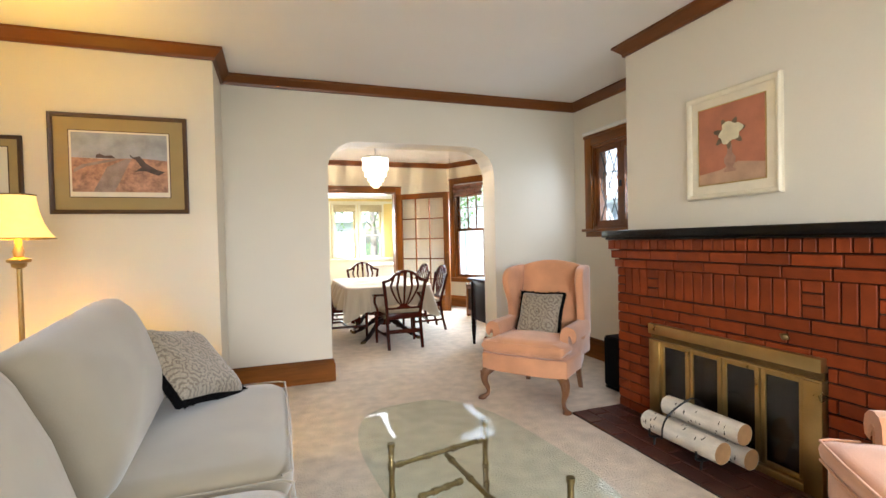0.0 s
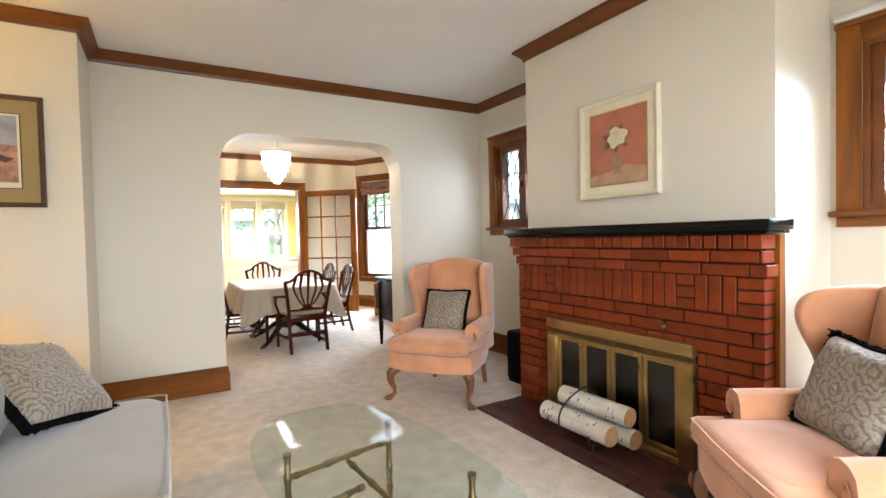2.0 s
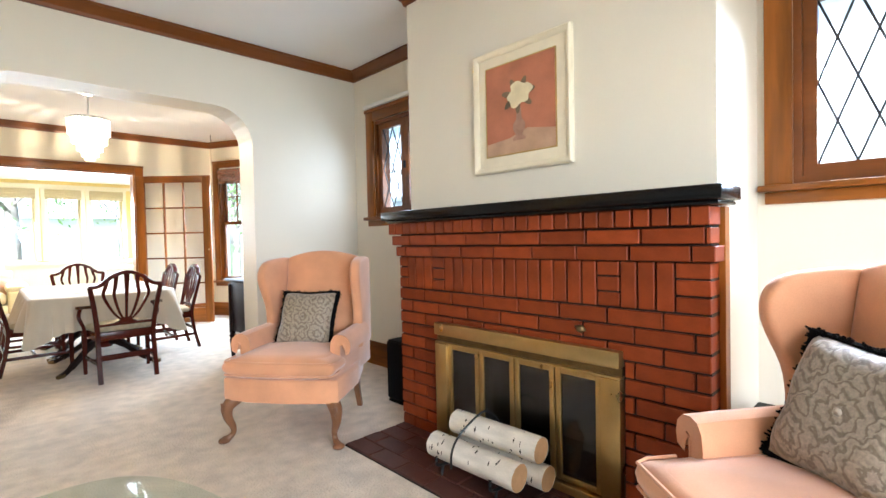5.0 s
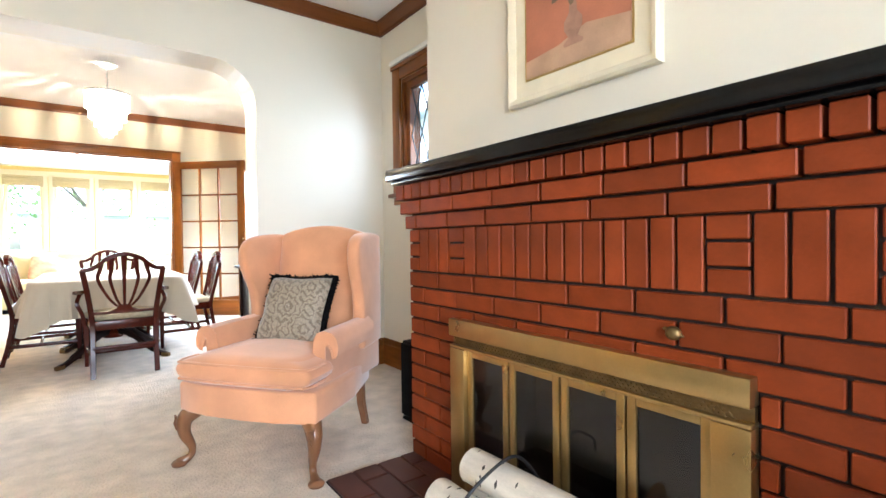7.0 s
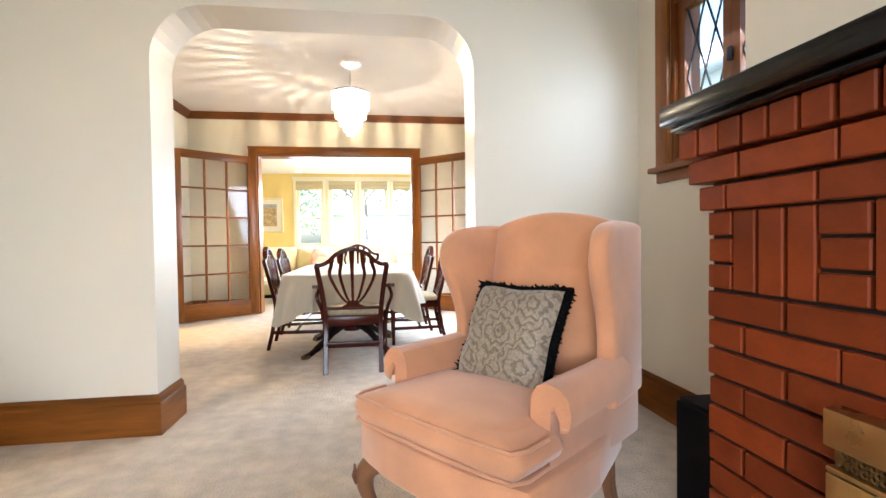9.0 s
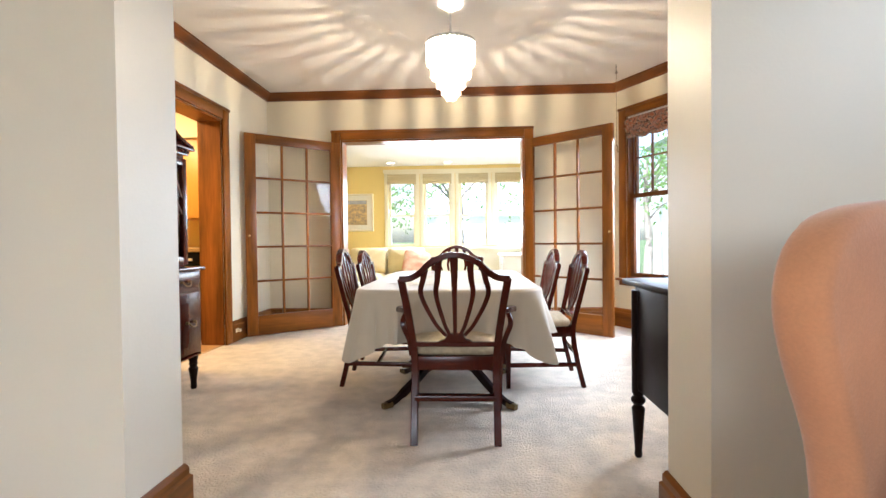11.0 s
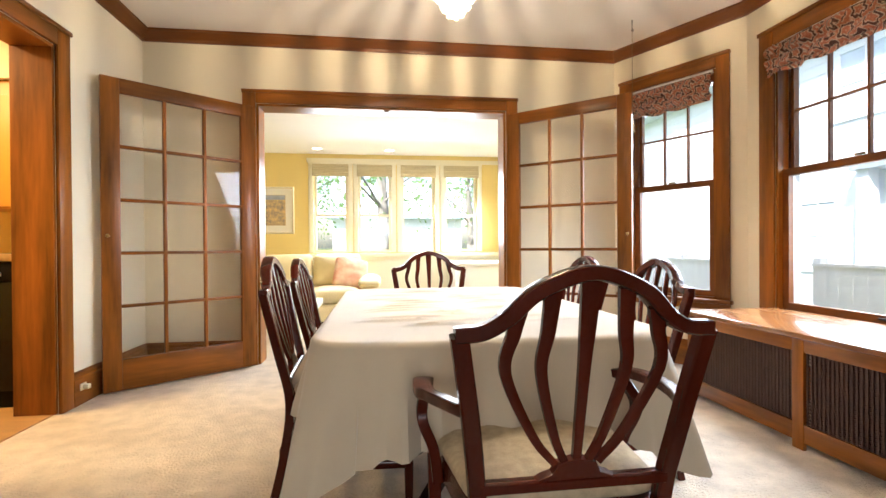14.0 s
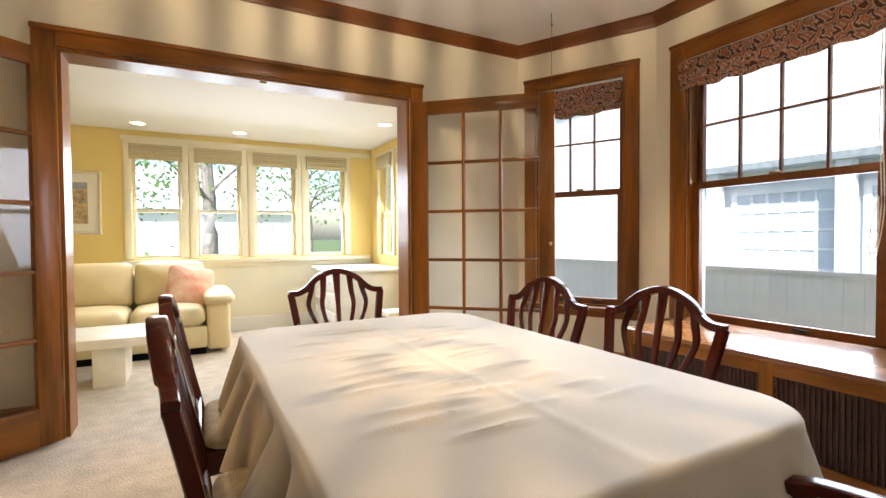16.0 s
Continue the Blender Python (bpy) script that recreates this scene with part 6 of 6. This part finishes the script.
def neighbour(m, L, D, H, wins, label, porch=None):
    ob = thing("house", m, label, "house")
    bm = bmesh.new()
    for k in range(int(H / 0.2)):
        add_box(bm, -0.012 * 1, 0.0, 0, L, k * 0.2, k * 0.2 + 0.185)
    add_box(bm, 0.0, D, 0, L, 0, H)
    part("wall", bm, SIDING, ob, smooth=False)
    bm = bmesh.new()
    extrude_outline(bm, [(-0.5, H - 0.05), (D + 0.5, H - 0.05), (D / 2, H + D * 0.38)], L + 0.6, pose(0, -0.3, 0))
    part("roof", bm, ROOFM, ob, smooth=False)
    for y0, y1, z0, z1, c, r in wins:
        w_ = part("window", boxes((-0.06, -0.013, y0 - 0.1, y0, z0 - 0.1, z1 + 0.1), (-0.06, -0.013, y1, y1 + 0.1, z0 - 0.1, z1 + 0.1), (-0.06, -0.013, y0, y1, z1, z1 + 0.1), (-0.06, -0.013, y0, y1, z0 - 0.1, z0)), SIDING, ob, smooth=False)
        part("pane", boxes((-0.03, -0.013, y0, y1, z0, z1)), PANED, w_, smooth=False)
        for i in range(1, c):
            y = y0 + (y1 - y0) * i / c
            part("muntin", boxes((-0.045, -0.031, y - 0.018, y + 0.018, z0, z1)), SIDING, w_, smooth=False)
        for j in range(1, r):
            z = z0 + (z1 - z0) * j / r
            part("muntin", boxes((-0.047, -0.031, y0, y1, z - 0.018, z + 0.018)), SIDING, w_, smooth=False)
    if porch:
        y0, y1, z = porch
        bm = bmesh.new()
        extrude_outline(bm, [(-0.45, z), (-0.013, z), (-0.013, z + 0.5), (-0.1, z + 0.5), (-0.5, z + 0.1)], y1 - y0, pose(0, y0, 0))
        part("porch_roof", bm, ROOFM, ob, smooth=False)
        for y in (y0 + 0.15, (y0 + y1) / 2 + 0.07, (y0 + y1) / 2 + 2.0, y1 - 0.15):
            part("column", boxes((-0.35, -0.15, y - 0.1, y + 0.1, 0, z)), SIDING, ob, smooth=False)
    return ob


# assumed upper storey, out of view, added to keep sun off the fence
structure("wall_upper_storey", boxes((-4.9, -0.02, -6.75, 4.1, 2.85, 6.3)), SIDING, "unseen plain block above the house, added to shade the side yard", "upper storey")
neighbour(pose(6.2, -4.0, -0.7), 23.0, 7.0, 5.4, [(8.30, 9.73, 1.24, 2.46, 6, 4), (6.6, 7.85, 1.24, 2.46, 5, 4), (11.6, 12.3, 1.2, 2.4, 2, 2), (6.6, 7.6, 3.9, 5.0, 2, 2), (10.6, 11.5, 3.9, 5.0, 2, 2), (1.5, 3.0, 1.1, 2.5, 3, 4)], "white clapboard neighbouring house with grey roof", (5.0, 11.0, 2.85))
neighbour(pose(-6.0, 26.0, -0.7, 0, 0, 90) @ pose(0, -8.5, 0), 7.0, 6.0, 3.2, [(1.0, 1.8, 1.0, 2.2, 2, 2), (4.6, 5.4, 1.0, 2.2, 2, 2)], "pale house behind the garden trees")
for m, n in ((pose(3.2, 0.2, -0.7), 30), (pose(3.2, 5.6, -0.7), 26)):
    fn = thing("picket_fence", m, "low white board fence in the side yard", "fence", "garden fences")
    pk = bmesh.new()
    extrude_outline(pk, [(-0.0815, 0.05), (0.0815, 0.05), (0.0815, 1.36), (-0.0815, 1.36)], 0.02)
    first = part("picket", pk, FENCEM, fn, smooth=False, m=pose(0, 0.08, 0, 0, 0, 90))
    for i in range(1, n):
        o = new("picket", first.data)
        o.parent = fn
        o.matrix_basis = pose(0, 0.08 + i * 0.165, 0, 0, 0, 90)
    for z in (0.25, 0.85):
        part("rail", boxes((0.001, 0.04, 0, n * 0.165, z, z + 0.09)), FENCEM, fn, smooth=False)
    part("cap_rail", boxes((-0.04, 0.05, 0, n * 0.165, 1.361, 1.40)), FENCEM, fn, smooth=False)
    for y in (0.0, n * 0.0825, n * 0.165):
        part("post", boxes((0.041, 0.14, y - 0.05, y + 0.05, 0, 1.46)), FENCEM, fn, smooth=False)

TRUNK = shader("bark_grey", (0.27, 0.24, 0.21), 0.9, vary=0.25, scale=8, bump=0.8, stretch=(1, 1, 0.2))
LEAF = shader("leaves_green", (0.12, 0.20, 0.06), 0.6, vary=0.3, scale=1.5, bump=0.0)

ln, ll = LEAF.node_tree.nodes, LEAF.node_tree.links
trans, both = ln.new("ShaderNodeBsdfTranslucent"), ln.new("ShaderNodeMixShader")
trans.inputs[0].default_value = (0.34, 0.52, 0.18, 1)
both.inputs[0].default_value = 0.5
ll.new(ln["Principled BSDF"].outputs[0], both.inputs[1])
ll.new(trans.outputs[0], both.inputs[2])
ll.new(both.outputs[0], ln["Material Output"].inputs[0])


def tree(m, h, r, seed, label):
    rng = random.Random(seed)
    ob = thing("tree", m, label, "tree", "garden trees")
    bm = bmesh.new()
    sweep(bm, spline([(0, 0, -0.05), (0.05, 0.02, h * 0.3), (-0.06, 0.05, h * 0.6), (0.02, 0, h * 0.85)], 5), [0.36 * r / 2.4 * (1 - i / 18) + 0.04 for i in range(16)], k=9)
    tips = []
    for i in range(11):
        a, z = rng.uniform(0, 6.28), h * rng.uniform(0.32, 0.8)
        L = r * rng.uniform(0.6, 1.0)
        p = Vector((0, 0, z))
        q = p + Vector((math.cos(a) * L * 0.5, math.sin(a) * L * 0.5, L * 0.35))
        e = p + Vector((math.cos(a) * L, math.sin(a) * L, L * rng.uniform(0.35, 0.7)))
        sweep(bm, spline([p, q, e], 4), [0.09 - 0.008 * k for k in range(9)], k=6)
        tips += [q, e, (q + e) / 2]
    part("trunk", bm, TRUNK, ob)
    verts, faces = [], []
    for t in tips:
        for _ in range(42):
            c = t + Vector((rng.gauss(0, 1), rng.gauss(0, 1), rng.gauss(0, 0.8))) * r * 0.26
            a = Vector((rng.uniform(-1, 1), rng.uniform(-1, 1), rng.uniform(-1, 1))).normalized() * rng.uniform(0.07, 0.13)
            b = a.cross(Vector((rng.uniform(-1, 1), rng.uniform(-1, 1), rng.uniform(-1, 1)))).normalized() * 0.05
            k = len(verts)
            verts += [c - a, c + b, c + a, c - b]
            faces.append((k, k + 1, k + 2, k + 3))
    me = bpy.data.meshes.new("crown")
    me.from_pydata(verts, [], faces)
    me.materials.append(LEAF)
    o = new("crown", me)
    o.parent = ob
    return ob


tree(pose(-1.95, 15.0, -0.7), 8.0, 3.0, 3, "leafy garden tree with a stout grey trunk")
tree(pose(-5.6, 19.0, -0.7), 6.0, 2.8, 4, "leafy garden tree behind the sunroom")
tree(pose(2.2, 22.0, -0.7), 7.0, 3.0, 5, "broad leafy tree at the garden's end")
tree(pose(5.2, 17.0, -0.7), 5.5, 2.2, 6, "young leafy tree beside the fence")
tree(pose(-8.0, 19.0, -0.7), 8.0, 3.4, 7, "tall leafy tree far in the garden")

# ---- fireplace: bricks, mantel, brass doors, hearth, logs ----
fp = thing("fireplace", pose(0, -0.04, 0), "red painted brick fireplace with black mantel shelf", "fireplace")
part("mantel_shelf", boxes((-0.785, -0.562, -3.185, -1.375, 1.218, 1.268), (-0.765, -0.562, -3.17, -1.39, 1.202, 1.2175), bevel=0.006), BLACKGLOSS, fp, "glossy black mantel shelf")
part("mortar_bed", boxes((-0.688, -0.561, -3.125, -1.445, 0.655, 1.20), (-0.688, -0.561, -3.125, -2.80, 0.0, 0.655), (-0.688, -0.561, -1.78, -1.445, 0.0, 0.655)), MORTAR, fp, "dark recessed mortar", smooth=False)
part("end_strip", boxes((-0.612, -0.562, -3.148, -3.128, 0.0, 1.20)), OAK, fp, "thin oak strip at the brick edge", smooth=False)
fb = part("firebox", boxes((-0.55, -0.21, -2.85, -2.83, 0.012, 0.655), (-0.55, -0.21, -1.75, -1.73, 0.012, 0.655), (-0.23, -0.205, -2.83, -1.75, 0.012, 0.655), (-0.55, -0.21, -2.85, -1.73, 0.0, 0.011),
                           (-0.55, -0.21, -2.83, -1.75, 0.645, 0.66)), SOOT, fp, "sooty firebox", smooth=False)
# brass screen
ins = part("screen_frame", boxes((-0.735, -0.69, -1.855, -1.772, 0.012, 0.544), (-0.735, -0.69, -2.815, -2.732, 0.012, 0.544), (-0.74, -0.69, -2.815, -1.772, 0.59, 0.655),
                                 (-0.735, -0.69, -2.815, -1.772, 0.545, 0.556), (-0.735, -0.69, -2.732, -1.855, 0.012, 0.05), bevel=0.004), BRASS, fp, "antique brass fire screen")
bm = bmesh.new()
add_box(bm, -0.715, -0.70, -2.815, -1.772, 0.556, 0.59)
for i in range(64):
    y = -1.80 - i * 0.0153
    for s in (-1, 1):
        sweep(bm, [(-0.724, y - s * 0.014, 0.558), (-0.724, y + s * 0.014, 0.588)], 0.005, 0.004, square=True, up=(1, 0, 0))
part("vent_lattice", bm, BRASS_D, ins, "pierced brass vent strip", smooth=False)
dy = (2.732 - 1.855) / 4
for i in range(4):
    a, b = -1.858 - i * dy, -1.855 - (i + 1) * dy + 0.003
    d = part("glass_door", boxes((-0.718, -0.700, a - 0.026, a, 0.055, 0.541), (-0.718, -0.700, b, b + 0.026, 0.055, 0.541), (-0.718, -0.700, b + 0.026, a - 0.026, 0.055, 0.08), (-0.718, -0.700, b + 0.026, a - 0.026, 0.519, 0.541), bevel=0.003), BRASS, ins)
    part("pane", boxes((-0.711, -0.708, b + 0.024, a - 0.024, 0.078, 0.521)), FIREGLASS, d, "smoked glass pane", smooth=False)
knob = thing("damper_knob", pose(-0.702, -2.685, 0.725), "small brass bird-shaped damper knob on the bricks", "damper knob")
bm = bmesh.new()
bmesh.ops.create_uvsphere(bm, u_segments=14, v_segments=9, radius=0.018, matrix=Matrix.Diagonal((0.8, 1.1, 0.95, 1)))
part("body", bm, BRASS_D, knob, m=pose(-0.022, 0, 0))
bm = bmesh.new()
sweep(bm, [(-0.022, 0.012, 0.006), (-0.022, 0.021, 0.010), (-0.022, 0.028, 0.007)], [0.012, 0.009, 0.003], k=8)
sweep(bm, [(-0.022, -0.012, 0.0), (-0.022, -0.024, -0.006)], [0.014, 0.006], k=8)
sweep(bm, [(0.01, 0, 0), (-0.02, 0, 0)], 0.012, k=8)
part("head_and_tail", bm, BRASS_D, knob)

# logs on an iron cradle
cr = thing("log_cradle", pose(-0.89, -2.275, 0.012), "low iron log cradle with bow handle on the hearth", "log holder")
bm = bmesh.new()
for y in (-0.16, 0.16):
    sweep(bm, spline([(-0.13, y, 0.10), (-0.12, y, 0.055), (0, y, 0.045), (0.11, y, 0.055), (0.12, y, 0.10)], 5), 0.014, k=6)
    for x in (-0.09, 0.09):
        sweep(bm, [(x, y, 0.05), (x * 1.1, y, 0.0)], 0.014, k=6)
sweep(bm, [(0, -0.18, 0.045), (0, 0.18, 0.045)], 0.012, k=6)
part("rack", bm, IRON, cr)
bm = bmesh.new()
sweep(bm, spline([(-0.137, 0.06, 0.08), (-0.138, 0.05, 0.16), (-0.10, 0.03, 0.235), (0.02, 0.01, 0.30), (0.09, -0.0, 0.27), (0.145, -0.02, 0.17), (0.14, -0.02, 0.07)], 6), 0.010, k=7)
part("handle", bm, IRON, cr)


def birch_log(p, q, r, seed, label):
    rng = random.Random(seed)
    p, q = Vector(p), Vector(q)
    L = (q - p).length
    m = Matrix.Translation((p + q) / 2) @ (q - p).to_track_quat("Y", "Z").to_matrix().to_4x4()
    ob = thing("birch_log", m, label, "log", "birch logs")
    bm = bmesh.new()
    rows = []
    for j in range(15):
        y = -L / 2 + L * j / 14
        rows.append([(r * math.cos(a) * (1 + 0.05 * noise.noise((math.cos(a) * 1.5, y * 5, math.sin(a) * 1.5 + seed))), y, r * math.sin(a) * (1 + 0.05 * noise.noise((math.cos(a), y * 5 + 3, math.sin(a) + seed)))) for a in [2 * math.pi * i / 24 for i in range(24)]])
    ring_loft(bm, rows, cap=False)
    part("bark", bm, BARK, ob, "white peeling birch bark")
    for s, row in ((-1, rows[0]), (1, rows[-1])):
        bm = bmesh.new()
        bm.faces.new([bm.verts.new((x, y - s * 0.002, z)) for x, y, z in row])
        part("cut_end", bm, LOGEND, ob, "tan sawn end", smooth=False)
    bm = bmesh.new()
    for _ in range(46):
        a, y = rng.uniform(0, 6.28), rng.uniform(-L / 2 + 0.02, L / 2 - 0.02)
        if rng.random() < 0.6:
            y = rng.choice((-L / 2 + 0.07, L / 2 - 0.09)) + rng.uniform(-0.035, 0.035)
        w_, h_ = rng.uniform(0.004, 0.014), rng.uniform(0.002, 0.007)
        n = 5
        pts = []
        for i in range(n):
            aa = a + (i / (n - 1) - 0.5) * w_ / r * 2
            for dy in (-h_, h_):
                k = 1 - abs(i / (n - 1) - 0.5) * 1.6
                pts.append(bm.verts.new((r * 1.06 * math.cos(aa), y + dy * k, r * 1.06 * math.sin(aa))))
        for i in range(n - 1):
            bm.faces.new((pts[2 * i], pts[2 * i + 1], pts[2 * i + 3], pts[2 * i + 2]))
    tagged(part("bark_scars", bm, BARKMARK, ob, "dark scars on the bark", smooth=False), kind="stuff")
    return ob


birch_log((-0.955, -2.035, 0.13), (-0.94, -2.525, 0.125), 0.057, 1, "white birch log in front on the iron cradle")
birch_log((-0.825, -2.10, 0.105), (-0.815, -2.58, 0.095), 0.053, 2, "white birch log at the back of the cradle")
birch_log((-0.86, -2.09, 0.225), (-0.835, -2.56, 0.215), 0.055, 3, "white birch log on top of the others")

# hearth of flat tiles, flush with the carpet
hearth = thing("hearth", pose(0.04, 0.035, 0), "dark red brick-tile hearth before the fireplace", "hearth")
part("mortar_bed", boxes((-1.152, -0.70, -3.08, -1.525, 0.0, 0.007)), MORTAR, hearth, smooth=False)
CACHE = {}


def piece(name, size, mat, bev=0.003):
    """A bevelled block about its middle; alike blocks share one mesh."""
    key = (name, mat.name, *[round(v, 3) for v in size])
    if key not in CACHE:
        bm = boxes((-size[0] / 2, size[0] / 2, -size[1] / 2, size[1] / 2, -size[2] / 2, size[2] / 2), bevel=bev, seg=1)
        bmesh.ops.recalc_face_normals(bm, faces=bm.faces)
        me = bpy.data.meshes.new(name)
        bm.to_mesh(me)
        bm.free()
        me.materials.append(mat)
        CACHE[key] = me
    return CACHE[key]


rng = random.Random(11)


def lay(name, parent, c, size, mat, jit=0.0015):
    o = new(name, piece(name, size, mat))
    o.parent = parent
    o.matrix_basis = pose(c[0] + rng.uniform(-jit, jit), c[1] + rng.uniform(-jit, jit), c[2] + rng.uniform(-jit, jit) * 0.3, 0, 0, rng.uniform(-0.3, 0.3))


for i in range(4):
    x = -1.152 + 0.113 * (i + 0.5)
    y = -1.525 - (0.105 if i % 2 else 0.0)
    if i % 2:
        lay("tile", hearth, (x, -1.525 - 0.049, 0.008), (0.106, 0.098, 0.012), TILE, 0.0005)
    while y - 0.21 > -3.09:
        lay("tile", hearth, (x, y - 0.105, 0.008), (0.106, 0.203, 0.012), TILE, 0.0005)
        y -= 0.21

COURSE, YL, YR = 0.0682, -1.440, -3.130


def course(z, y0, y1, x_front, length, height, first, hole=None):
    """One course of bricks from y0 down to y1; joints recessed."""
    y, step = y0, first
    while y > y1 + 0.01:
        e = max(y - step, y1)
        spans = [(y, e)]
        if hole:
            spans = [(a, b) for a, b in ((y, max(e, hole[0])), (min(y, hole[1]), e)) if a - b > 0.025]
        for a, b in spans:
            lay("brick", fp, (x_front + 0.05, (a + b) / 2, z), (0.10, abs(a - b) - 0.008, height), BRICK)
        y, step = e, length


n = 26
for i in range(n):
    y = -1.39 - i * (1.752 / n)
    lay("brick", fp, (-0.742 + 0.06, y - 0.876 / n, 1.168), (0.12, 1.752 / n - 0.009, 0.064), BRICK)
course(1.1, -1.405, -3.140, -0.728, 0.222, 0.055, 0.16)
course(1.036, -1.425, -3.15, -0.716, 0.222, 0.055, 0.09)
# soldier band with stacked panels
y = YL
for kind in ["k"] + ["s"] * 3 + ["K"] + ["s"] * 13 + ["K"] + ["s"] * 3 + ["e"]:
    w_ = {"k": 0.08, "s": 0.068, "K": 0.098, "e": 0.122}[kind]
    if kind == "s":
        lay("brick", fp, (-0.652, y - w_ / 2, 0.915), (0.10, w_ - 0.008, 0.178), BRICK)
    else:
        for j in range(3):
            lay("brick", fp, (-0.652, y - w_ / 2, 0.8535 + j * 0.0615), (0.10, w_ - 0.008, 0.054), BRICK)
    y -= w_
for k in range(12):
    z = 0.822 - COURSE * (k + 0.5)
    course(z, YL, YR, -0.702, 0.218, 0.060, 0.11 if k % 2 else 0.218, (-1.772, -2.815) if z < 0.64 else None)
